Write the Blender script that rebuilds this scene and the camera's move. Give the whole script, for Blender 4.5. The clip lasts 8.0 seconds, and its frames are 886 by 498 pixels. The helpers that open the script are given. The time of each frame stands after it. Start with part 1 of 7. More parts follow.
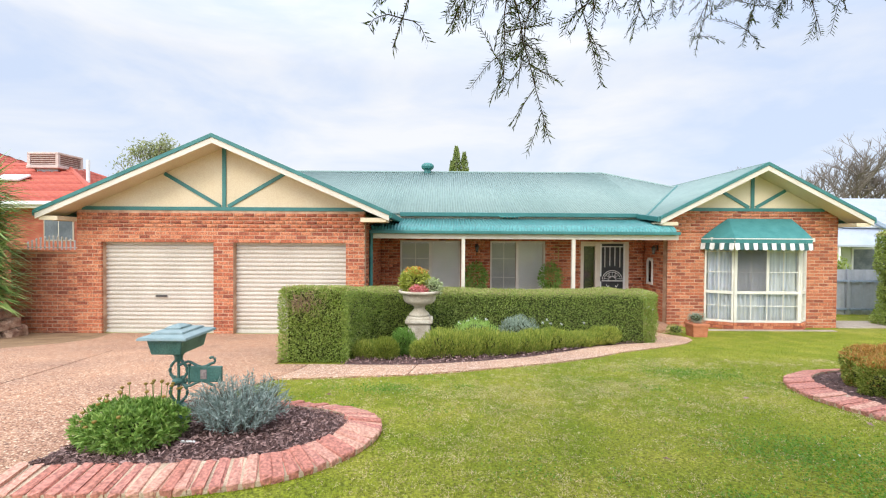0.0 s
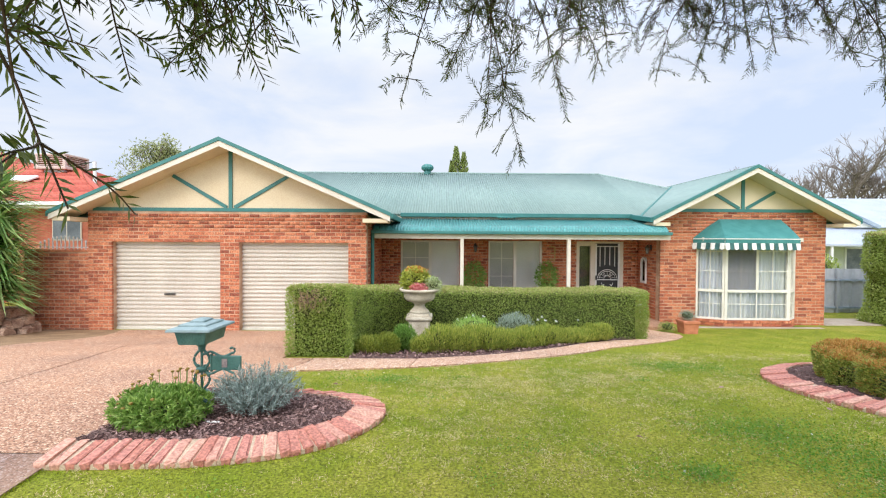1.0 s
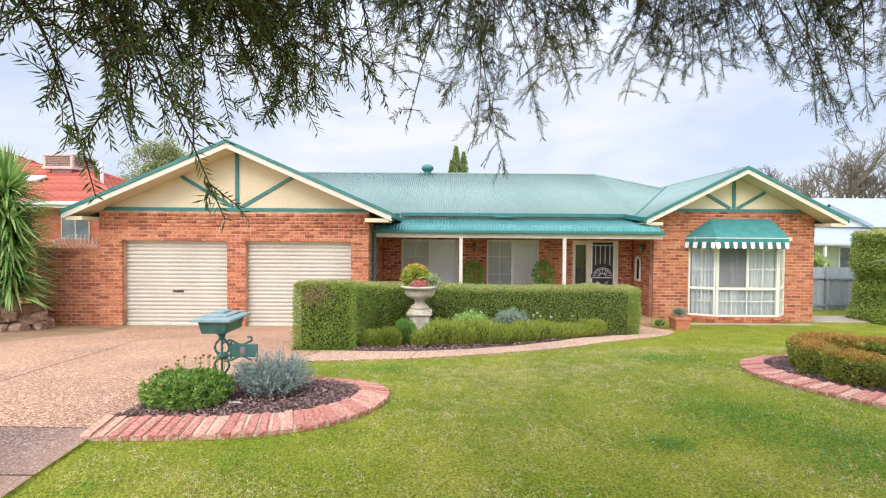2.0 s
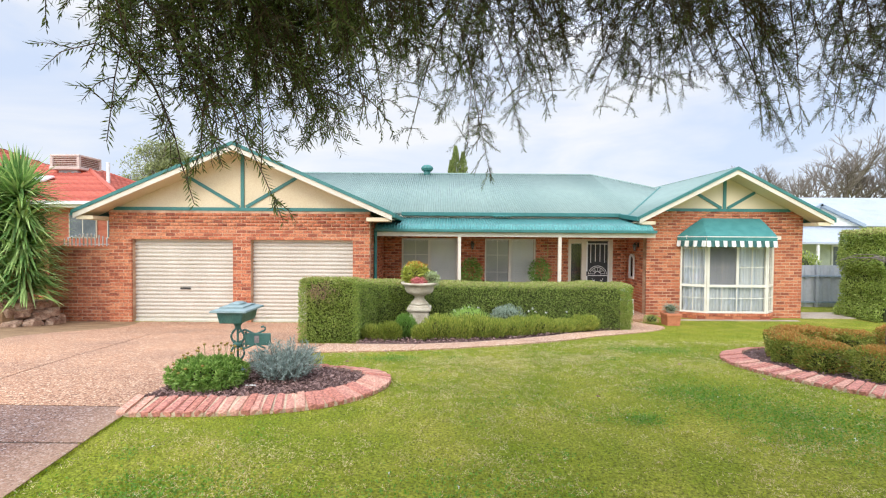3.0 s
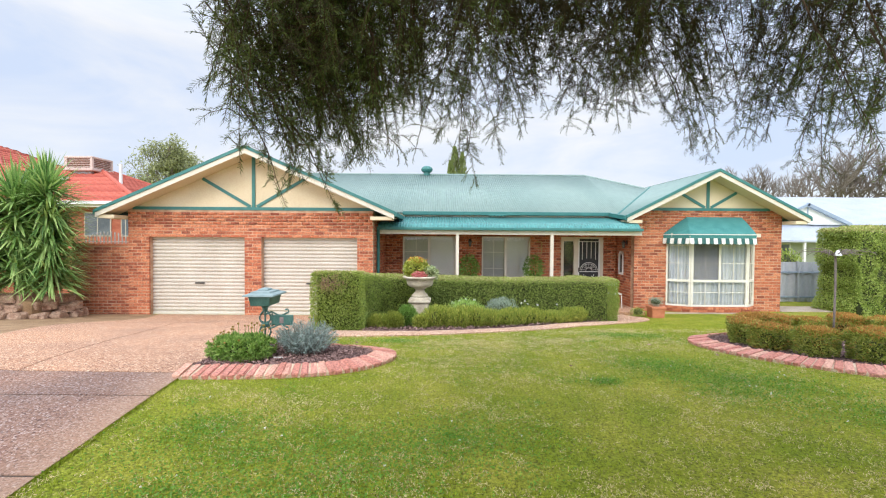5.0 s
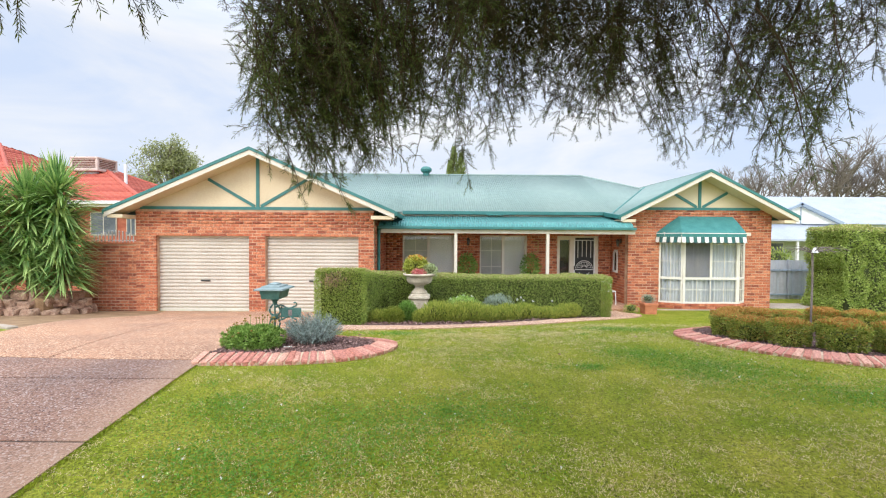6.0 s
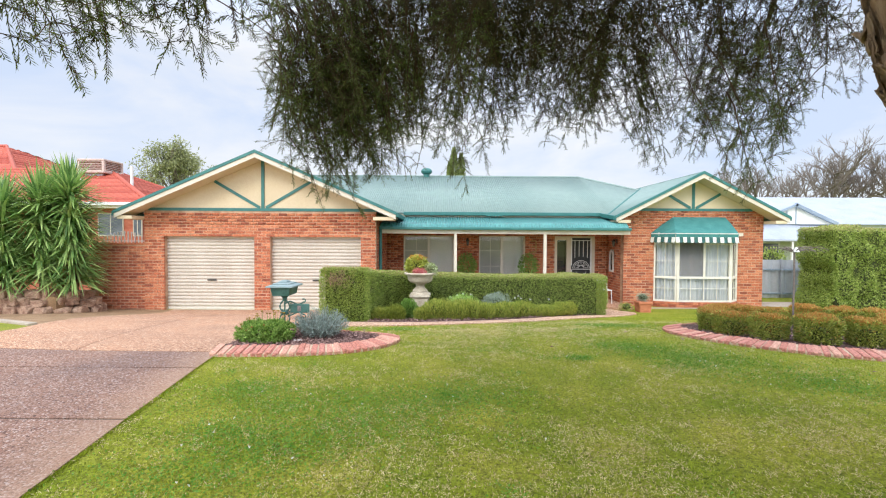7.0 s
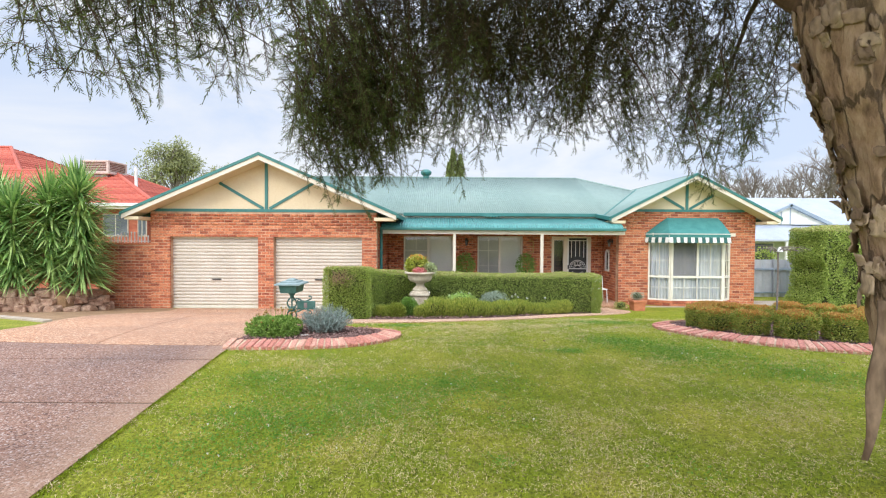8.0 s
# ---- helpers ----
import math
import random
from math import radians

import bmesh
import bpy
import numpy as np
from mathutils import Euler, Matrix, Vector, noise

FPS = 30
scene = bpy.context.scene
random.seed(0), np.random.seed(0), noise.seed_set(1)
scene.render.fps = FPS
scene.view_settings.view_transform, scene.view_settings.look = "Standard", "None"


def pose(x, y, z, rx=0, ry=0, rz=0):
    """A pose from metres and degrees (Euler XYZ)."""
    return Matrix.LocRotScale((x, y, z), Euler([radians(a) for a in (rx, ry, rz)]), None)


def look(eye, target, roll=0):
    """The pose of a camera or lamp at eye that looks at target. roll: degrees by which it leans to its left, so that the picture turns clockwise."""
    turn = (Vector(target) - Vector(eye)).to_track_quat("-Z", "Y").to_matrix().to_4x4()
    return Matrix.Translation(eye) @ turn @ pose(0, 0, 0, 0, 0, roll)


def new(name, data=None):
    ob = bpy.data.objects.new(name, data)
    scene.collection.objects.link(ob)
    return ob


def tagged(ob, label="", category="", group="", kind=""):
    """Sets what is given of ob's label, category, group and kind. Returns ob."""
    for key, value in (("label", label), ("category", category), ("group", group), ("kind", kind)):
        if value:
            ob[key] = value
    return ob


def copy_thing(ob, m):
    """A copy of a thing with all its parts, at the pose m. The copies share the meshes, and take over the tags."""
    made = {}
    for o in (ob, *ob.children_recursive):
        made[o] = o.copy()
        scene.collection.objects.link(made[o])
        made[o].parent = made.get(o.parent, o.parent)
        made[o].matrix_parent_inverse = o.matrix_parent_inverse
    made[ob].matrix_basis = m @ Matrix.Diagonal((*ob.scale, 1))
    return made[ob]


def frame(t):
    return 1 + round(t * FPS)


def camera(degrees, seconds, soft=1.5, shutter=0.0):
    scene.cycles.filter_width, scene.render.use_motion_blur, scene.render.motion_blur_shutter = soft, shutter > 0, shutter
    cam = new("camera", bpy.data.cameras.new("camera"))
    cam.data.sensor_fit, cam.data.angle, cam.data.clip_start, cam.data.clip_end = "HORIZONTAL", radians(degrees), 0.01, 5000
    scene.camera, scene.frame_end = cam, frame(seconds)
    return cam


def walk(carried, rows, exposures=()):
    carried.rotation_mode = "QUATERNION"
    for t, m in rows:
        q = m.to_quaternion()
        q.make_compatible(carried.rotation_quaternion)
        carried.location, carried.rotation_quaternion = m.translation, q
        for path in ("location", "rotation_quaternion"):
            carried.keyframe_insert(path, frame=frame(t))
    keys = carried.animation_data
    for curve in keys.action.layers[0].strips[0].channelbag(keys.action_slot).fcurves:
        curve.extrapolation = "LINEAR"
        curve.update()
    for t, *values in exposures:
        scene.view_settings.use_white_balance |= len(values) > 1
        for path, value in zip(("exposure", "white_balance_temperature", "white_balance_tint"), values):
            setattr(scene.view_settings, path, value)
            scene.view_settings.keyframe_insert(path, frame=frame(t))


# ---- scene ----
cam = camera(89.8, 8.0, soft=1.15)
METRES, EYE, TILT, LEAN, TURN = 2.85, 2.1, 0.0, 0.0, 0.0
ROWS = [
    (0.0, 0.0, 0.0, 0.0, 0.01, -0.91, -0.37),
    (0.5, 0.0028, -0.0614, 0.0041, 0.01, -0.95, -0.39),
    (1.0, 0.0053, -0.1217, 0.0068, 0.0, -1.02, -0.39),
    (1.5, 0.0074, -0.1843, 0.0066, 0.02, -1.09, -0.42),
    (3.0, 0.0191, -0.3757, 0.0012, 0.0, -1.25, -0.42),
    (3.5, 0.0228, -0.439, -0.0028, -0.04, -1.31, -0.39),
    (4.0, 0.0244, -0.5027, -0.0085, -0.04, -1.34, -0.39),
    (4.5, 0.0248, -0.5695, -0.0118, -0.02, -1.3, -0.4),
    (6.0, 0.0325, -0.7625, -0.0227, -0.12, -1.4, -0.38),
    (6.5, 0.0343, -0.8239, -0.0229, -0.11, -1.38, -0.35),
    (7.0, 0.0347, -0.8856, -0.024, -0.09, -1.34, -0.34),
    (7.5, 0.0359, -0.9441, -0.0237, -0.1, -1.33, -0.35),
    (8.0, 0.0368, -0.998, -0.0223, -0.16, -1.33, -0.34),
]
walk(cam, [(t, pose(0, 0, EYE, TILT, LEAN, TURN) @ pose(METRES * x, METRES * y, METRES * z, 90 + pitch, roll, yaw)) for t, x, y, z, yaw, pitch, roll in ROWS])

# ---- ground heights: nearly level lawn, then falling towards the house ----
_ky = np.array([-300, -10, 2.4, 3.2, 4.0, 5.2, 7.0, 9.0, 9.8, 10.4, 300.0])
_kz = np.array([0.75, 0.75, 0.73, 0.69, 0.62, 0.49, 0.27, 0.03, -0.06, -0.09, -0.09])
_gy = np.arange(-3.0, 12.01, 0.25)
_gz = np.array([np.interp(np.linspace(y - 0.7, y + 0.7, 15), _ky, _kz).mean() for y in _gy])


def gz(y):
    return float(np.interp(y, _gy, _gz))


# ---- world and sun ----
world = bpy.data.worlds.new("overcast_sky")
scene.world = world
world.use_nodes = True
wn, wl = world.node_tree.nodes, world.node_tree.links
wn.clear()
SUN_EL, SUN_AZ = 38.0, 200.0
w_out, w_bg = wn.new("ShaderNodeOutputWorld"), wn.new("ShaderNodeBackground")
w_sky = wn.new("ShaderNodeTexSky")
w_sky.sky_type, w_sky.sun_disc = "NISHITA", False
w_sky.sun_elevation, w_sky.sun_rotation = radians(SUN_EL), radians(SUN_AZ)
w_co = wn.new("ShaderNodeTexCoord")
w_map = wn.new("ShaderNodeMapping")
w_map.inputs["Scale"].default_value = (1.3, 1.3, 4.2)
w_no = wn.new("ShaderNodeTexNoise")
w_no.inputs["Scale"].default_value, w_no.inputs["Detail"].default_value, w_no.inputs["Roughness"].default_value = 1.7, 6.0, 0.55
w_no.inputs["Distortion"].default_value = 0.4
w_ramp = wn.new("ShaderNodeValToRGB")
w_ramp.color_ramp.elements[0].position, w_ramp.color_ramp.elements[0].color = 0.36, (7.2, 8.35, 10.6, 1)
w_ramp.color_ramp.elements[1].position, w_ramp.color_ramp.elements[1].color = 0.63, (10.2, 10.3, 10.6, 1)
w_mix = wn.new("ShaderNodeMix")
w_mix.data_type = "RGBA"
w_mix.inputs["Factor"].default_value = 0.88
wl.new(w_co.outputs["Generated"], w_map.inputs["Vector"])
wl.new(w_map.outputs["Vector"], w_no.inputs["Vector"])
wl.new(w_no.outputs["Fac"], w_ramp.inputs["Fac"])
wl.new(w_sky.outputs["Color"], w_mix.inputs["A"])
wl.new(w_ramp.outputs["Color"], w_mix.inputs["B"])
w_bg.inputs["Strength"].default_value = 0.1
# an overcast sky grows brighter towards the zenith
w_sep = wn.new("ShaderNodeSeparateXYZ")
w_up = wn.new("ShaderNodeMapRange")
w_up.inputs["From Min"].default_value, w_up.inputs["From Max"].default_value = 0.35, 1.0
w_up.inputs["To Min"].default_value, w_up.inputs["To Max"].default_value = 1.0, 2.3
w_mul = wn.new("ShaderNodeVectorMath")
w_mul.operation = "SCALE"
wl.new(w_co.outputs["Generated"], w_sep.inputs["Vector"])
wl.new(w_sep.outputs["Z"], w_up.inputs["Value"])
# and brighter again round the veiled sun
w_dot = wn.new("ShaderNodeVectorMath")
w_dot.operation = "DOT_PRODUCT"
w_dot.inputs[1].default_value = (math.sin(radians(SUN_AZ)) * math.cos(radians(SUN_EL)), math.cos(radians(SUN_AZ)) * math.cos(radians(SUN_EL)), math.sin(radians(SUN_EL)))
w_glow = wn.new("ShaderNodeMapRange")
w_glow.interpolation_type = "SMOOTHSTEP"
w_glow.inputs["From Min"].default_value, w_glow.inputs["From Max"].default_value = 0.0, 1.0
w_glow.inputs["To Min"].default_value, w_glow.inputs["To Max"].default_value = 0.0, 1.55
w_add = wn.new("ShaderNodeMath")
w_add.operation = "ADD"
wl.new(w_co.outputs["Generated"], w_dot.inputs[0])
wl.new(w_dot.outputs["Value"], w_glow.inputs["Value"])
wl.new(w_up.outputs["Result"], w_add.inputs[0])
wl.new(w_glow.outputs["Result"], w_add.inputs[1])
wl.new(w_mix.outputs["Result"], w_mul.inputs[0])
wl.new(w_add.outputs[0], w_mul.inputs["Scale"])
wl.new(w_mul.outputs["Vector"], w_bg.inputs["Color"])
wl.new(w_bg.outputs["Background"], w_out.inputs["Surface"])

sun = new("sun", bpy.data.lights.new("sun", "SUN"))
sun.data.energy, sun.data.angle, sun.data.color = 1.3, radians(18), (1.0, 0.89, 0.73)
sun.matrix_world = look((0, 0, 30), Vector((0, 0, 30)) - Vector((math.sin(radians(SUN_AZ)) * math.cos(radians(SUN_EL)), math.cos(radians(SUN_AZ)) * math.cos(radians(SUN_EL)), math.sin(radians(SUN_EL)))))
scene.view_settings.exposure = 0.0


# ---- materials ----
def material(name, a, b, rough=0.7, scale=6.0, fine=60.0, bump=0.15, metal=0.0, mix=(0.35, 0.65), vary=None, spec=0.5, fine_mix=0.25, c=None, stretch=(1, 1, 1), dist=0.01, trans=0.0):
    """Two colours mixed by a coarse noise, a finer noise over both, and a fine bump. vary: 'object' or 'island' shifts the colour piece by piece."""
    m = bpy.data.materials.new(name)
    m.use_nodes = True
    n, l = m.node_tree.nodes, m.node_tree.links
    bs = n["Principled BSDF"]
    co, mp = n.new("ShaderNodeTexCoord"), n.new("ShaderNodeMapping")
    mp.inputs["Scale"].default_value = stretch
    geo = n.new("ShaderNodeNewGeometry")
    l.new(geo.outputs["Position"], mp.inputs["Vector"])
    n1, n2 = n.new("ShaderNodeTexNoise"), n.new("ShaderNodeTexNoise")
    n1.inputs["Scale"].default_value, n1.inputs["Detail"].default_value = scale, 4.0
    n2.inputs["Scale"].default_value, n2.inputs["Detail"].default_value = fine, 3.0
    for t in (n1, n2):
        l.new(mp.outputs["Vector"], t.inputs["Vector"])
    ra = n.new("ShaderNodeValToRGB")
    ra.color_ramp.elements[0].position, ra.color_ramp.elements[0].color = mix[0], (*a, 1)
    ra.color_ramp.elements[1].position, ra.color_ramp.elements[1].color = mix[1], (*b, 1)
    l.new(n1.outputs["Fac"], ra.inputs["Fac"])
    if vary:
        info = n.new("ShaderNodeObjectInfo") if vary == "object" else geo
        add = n.new("ShaderNodeMath")
        add.operation = "MULTIPLY_ADD"
        l.new(info.outputs["Random" if vary == "object" else "Random Per Island"], add.inputs[0])
        add.inputs[1].default_value = 0.75
        half = n.new("ShaderNodeMath")
        half.operation = "MULTIPLY"
        half.inputs[1].default_value = 0.3
        l.new(n1.outputs["Fac"], half.inputs[0])
        l.new(half.outputs[0], add.inputs[2])
        l.new(add.outputs[0], ra.inputs["Fac"])
        ra.color_ramp.elements[0].position, ra.color_ramp.elements[1].position = 0.1, 0.85
        if c:
            e = ra.color_ramp.elements.new(0.5)
            e.color = (*c, 1)
    mx = n.new("ShaderNodeMix")
    mx.data_type, mx.blend_type = "RGBA", "OVERLAY"
    mx.inputs["Factor"].default_value = fine_mix
    l.new(ra.outputs["Color"], mx.inputs["A"])
    bw = n.new("ShaderNodeValToRGB")
    bw.color_ramp.elements[0].position, bw.color_ramp.elements[1].position = 0.3, 0.7
    l.new(n2.outputs["Fac"], bw.inputs["Fac"])
    l.new(bw.outputs["Color"], mx.inputs["B"])
    l.new(mx.outputs["Result"], bs.inputs["Base Color"])
    bs.inputs["Roughness"].default_value, bs.inputs["Metallic"].default_value = rough, metal
    bs.inputs["Specular IOR Level"].default_value = spec
    if bump:
        bp = n.new("ShaderNodeBump")
        bp.inputs["Strength"].default_value, bp.inputs["Distance"].default_value = bump, dist
        l.new(n2.outputs["Fac"], bp.inputs["Height"])
        l.new(bp.outputs["Normal"], bs.inputs["Normal"])
    if trans:
        tr, ms = n.new("ShaderNodeBsdfTranslucent"), n.new("ShaderNodeMixShader")
        ms.inputs["Fac"].default_value = trans
        l.new(mx.outputs["Result"], tr.inputs["Color"])
        l.new(bs.outputs["BSDF"], ms.inputs[1])
        l.new(tr.outputs["BSDF"], ms.inputs[2])
        l.new(ms.outputs["Shader"], n["Material Output"].inputs["Surface"])
    return m


def glass_material():
    m = bpy.data.materials.new("window_glass")
    m.use_nodes = True
    n, l = m.node_tree.nodes, m.node_tree.links
    n.clear()
    out, mixs, tr, gl = n.new("ShaderNodeOutputMaterial"), n.new("ShaderNodeMixShader"), n.new("ShaderNodeBsdfTransparent"), n.new("ShaderNodeBsdfGlossy")
    tr.inputs["Color"].default_value = (0.97, 0.97, 0.96, 1)
    gl.inputs["Roughness"].default_value = 0.03
    fr = n.new("ShaderNodeFresnel")
    fr.inputs["IOR"].default_value = 1.5
    l.new(fr.outputs["Fac"], mixs.inputs["Fac"])
    l.new(tr.outputs["BSDF"], mixs.inputs[1])
    l.new(gl.outputs["BSDF"], mixs.inputs[2])
    l.new(mixs.outputs["Shader"], out.inputs["Surface"])
    return m


M_BRICK = dict(rough=0.85, scale=14.0, fine=42.0, bump=0.5, c=(0.465, 0.138, 0.064), fine_mix=0.55)
brick_one = material("red_clay_brick", (0.24, 0.065, 0.038), (0.555, 0.21, 0.105), vary="object", **M_BRICK)
brick_many = material("red_clay_brick_field", (0.24, 0.065, 0.038), (0.555, 0.21, 0.105), vary="island", **M_BRICK)
mortar = material("mortar", (0.42, 0.245, 0.155), (0.60, 0.40, 0.27), rough=0.95, scale=5, fine=120, bump=0.4)
teal_paint = material("teal_paint", (0.03, 0.155, 0.145), (0.042, 0.19, 0.175), rough=0.45, scale=3, fine=90, bump=0.04)
teal_roof = material("teal_roof_steel", (0.20, 0.285, 0.265), (0.24, 0.325, 0.30), rough=0.6, scale=0.5, fine=9, bump=0.0, stretch=(1.0, 0.3, 1.0), fine_mix=0.06, spec=0.3)
teal_verandah = material("teal_verandah_steel", (0.045, 0.22, 0.215), (0.08, 0.28, 0.265), rough=0.35, scale=1.2, fine=20, bump=0.03, stretch=(1.0, 0.3, 1.0))
teal_canvas = material("teal_canvas", (0.04, 0.19, 0.18), (0.06, 0.235, 0.22), rough=0.85, scale=4, fine=300, bump=0.2)
white_canvas = material("white_canvas", (0.72, 0.72, 0.68), (0.82, 0.82, 0.78), rough=0.85, scale=6, fine=300, bump=0.2)
dark_stripe = material("dark_green_canvas", (0.03, 0.10, 0.095), (0.05, 0.14, 0.13), rough=0.85, scale=6, fine=300, bump=0.2)
cream_paint = material("cream_paint", (0.65, 0.585, 0.48), (0.72, 0.655, 0.55), rough=0.6, scale=2.5, fine=70, bump=0.05, fine_mix=0.1)
cream_sheet = material("cream_cladding", (0.66, 0.55, 0.37), (0.72, 0.61, 0.43), rough=0.75, scale=1.2, fine=45, bump=0.06, fine_mix=0.12)
cream_door = material("cream_roller_steel", (0.60, 0.545, 0.465), (0.67, 0.61, 0.525), rough=0.45, scale=1.5, fine=40, bump=0.03, fine_mix=0.12, stretch=(1, 1, 0.4))
window_paint = material("window_frame_paint", (0.71, 0.68, 0.59), (0.79, 0.76, 0.67), rough=0.45, scale=4, fine=80, bump=0.03, fine_mix=0.1)
white_paint = material("white_paint", (0.72, 0.72, 0.70), (0.82, 0.82, 0.80), rough=0.5, scale=5, fine=90, bump=0.04, fine_mix=0.1)
# upright grey bands paint fold shading and doubled sheer into the cloth
fold_shade_cloth = material("sheer_curtain_fold_shade", (0.58, 0.64, 0.74), (0.90, 0.94, 0.98), rough=0.9, scale=3, fine=220, bump=0.2, stretch=(6, 6, 0.1))
blind_cloth = material("window_blind", (0.82, 0.81, 0.77), (0.90, 0.88, 0.85), rough=0.85, scale=2, fine=90, bump=0.1)
# near black for the door screen and for sheets standing in for unlit rooms
dark_screen_and_room = material("dark_screen_and_room", (0.012, 0.012, 0.014), (0.025, 0.025, 0.03), rough=0.5, scale=8, fine=200, bump=0.1)
glass = glass_material()
lawn = material("lawn_turf", (0.17, 0.215, 0.014), (0.33, 0.31, 0.05), rough=0.9, scale=1.7, fine=55, bump=0.9, fine_mix=0.6, mix=(0.36, 0.72), dist=0.02, spec=0.25)
grass_blade = material("grass_blade", (0.235, 0.315, 0.016), (0.44, 0.43, 0.055), rough=0.5, scale=1.9, fine=24, bump=0, mix=(0.30, 0.80), trans=0.3, fine_mix=0.4, spec=0.3)
mulch_soil = material("mulch_soil", (0.075, 0.04, 0.035), (0.15, 0.08, 0.07), rough=0.95, scale=12, fine=90, bump=0.9, dist=0.02)
mulch_chip = material("mulch_chip", (0.09, 0.045, 0.04), (0.46, 0.30, 0.27), rough=0.9, scale=30, fine=120, bump=0.3, vary="island")
dirt = material("bare_dirt", (0.24, 0.145, 0.075), (0.34, 0.22, 0.12), rough=0.95, scale=3, fine=50, bump=0.6)
stone = material("field_rock", (0.27, 0.15, 0.10), (0.52, 0.36, 0.26), rough=0.9, scale=5, fine=40, bump=0.6, dist=0.03)
urn_stone = material("weathered_cast_stone", (0.42, 0.36, 0.27), (0.62, 0.56, 0.45), rough=0.85, scale=5, fine=70, bump=0.3)
terracotta = material("terracotta", (0.45, 0.15, 0.07), (0.55, 0.21, 0.11), rough=0.8, scale=6, fine=80, bump=0.2)
box_iron = material("mailbox_green_iron", (0.045, 0.13, 0.115), (0.085, 0.19, 0.165), rough=0.4, scale=8, fine=90, bump=0.12, metal=0.2)
black_iron = material("black_metal", (0.02, 0.02, 0.02), (0.04, 0.04, 0.04), rough=0.4, scale=8, fine=80, bump=0.05)
concrete = material("concrete", (0.35, 0.29, 0.225), (0.45, 0.38, 0.31), rough=0.9, scale=3, fine=80, bump=0.3)
steel_grey = material("grey_fence_steel", (0.40, 0.43, 0.48), (0.46, 0.49, 0.54), rough=0.5, scale=0.7, fine=12, bump=0.0, fine_mix=0.06)
white_steel = material("white_roof_steel", (0.33, 0.37, 0.45), (0.40, 0.44, 0.52), rough=0.5, scale=1, fine=30, bump=0.03)
blue_steel = material("blue_grey_steel", (0.24, 0.31, 0.40), (0.32, 0.39, 0.48), rough=0.5, scale=1, fine=30, bump=0.03)
pale_wall = material("pale_green_wall", (0.46, 0.50, 0.40), (0.54, 0.58, 0.47), rough=0.8, scale=2, fine=40, bump=0.1)
red_tile = material("red_roof_tile", (0.33, 0.05, 0.03), (0.52, 0.125, 0.08), rough=0.7, scale=6, fine=50, bump=0.2, vary="island")
cooler_plastic = material("beige_plastic", (0.50, 0.38, 0.34), (0.60, 0.48, 0.43), rough=0.6, scale=3, fine=50, bump=0.04)
cooler_pad = material("cooler_pad", (0.22, 0.10, 0.08), (0.32, 0.17, 0.13), rough=0.9, scale=10, fine=90, bump=0.4)
def bark_material():
    """Layered papery bark: long upright plates with dark cracks between, pale and brown patches."""
    m = bpy.data.materials.new("paper_bark")
    m.use_nodes = True
    n, l = m.node_tree.nodes, m.node_tree.links
    bs, geo, mp = n["Principled BSDF"], n.new("ShaderNodeNewGeometry"), n.new("ShaderNodeMapping")
    mp.inputs["Scale"].default_value = (1.0, 1.0, 0.26)
    l.new(geo.outputs["Position"], mp.inputs["Vector"])
    wob = n.new("ShaderNodeTexNoise")
    wob.inputs["Scale"].default_value, wob.inputs["Detail"].default_value, wob.inputs["Roughness"].default_value = 13.0, 9.0, 0.68
    l.new(mp.outputs["Vector"], wob.inputs["Vector"])
    ad = n.new("ShaderNodeVectorMath")
    ad.operation = "MULTIPLY_ADD"
    l.new(wob.outputs["Color"], ad.inputs[0])
    ad.inputs[1].default_value = (0.10, 0.10, 0.10)
    l.new(mp.outputs["Vector"], ad.inputs[2])
    vo = n.new("ShaderNodeTexVoronoi")
    vo.feature = "DISTANCE_TO_EDGE"
    vo.inputs["Scale"].default_value = 8.0
    l.new(ad.outputs[0], vo.inputs["Vector"])
    crack = n.new("ShaderNodeMapRange")
    crack.inputs["From Max"].default_value = 0.05
    crack.inputs["To Min"].default_value = 0.5
    l.new(vo.outputs["Distance"], crack.inputs["Value"])
    ra = n.new("ShaderNodeValToRGB")
    ra.color_ramp.elements[0].position, ra.color_ramp.elements[0].color = 0.30, (0.10, 0.056, 0.03, 1)
    ra.color_ramp.elements[1].position, ra.color_ramp.elements[1].color = 0.72, (0.54, 0.40, 0.27, 1)
    ra.color_ramp.elements.new(0.5).color = (0.36, 0.23, 0.14, 1)
    l.new(wob.outputs["Fac"], ra.inputs["Fac"])
    mx = n.new("ShaderNodeMix")
    mx.data_type, mx.blend_type = "RGBA", "MIX"
    mx.inputs["A"].default_value = (0.07, 0.042, 0.025, 1)
    l.new(crack.outputs["Result"], mx.inputs["Factor"])
    l.new(ra.outputs["Color"], mx.inputs["B"])
    l.new(mx.outputs["Result"], bs.inputs["Base Color"])
    bs.inputs["Roughness"].default_value = 0.9
    bp = n.new("ShaderNodeBump")
    bp.inputs["Strength"].default_value, bp.inputs["Distance"].default_value = 1.0, 0.03
    hs = n.new("ShaderNodeMath")
    hs.operation = "MULTIPLY_ADD"
    l.new(wob.outputs["Fac"], hs.inputs[0])
    hs.inputs[1].default_value = 1.2
    l.new(crack.outputs["Result"], hs.inputs[2])
    l.new(hs.outputs[0], bp.inputs["Height"])
    l.new(bp.outputs["Normal"], bs.inputs["Normal"])
    return m


bark = bark_material()
twig_bark = material("dark_twig", (0.055, 0.032, 0.018), (0.12, 0.07, 0.04), rough=0.9, scale=10, fine=60, bump=0.3)
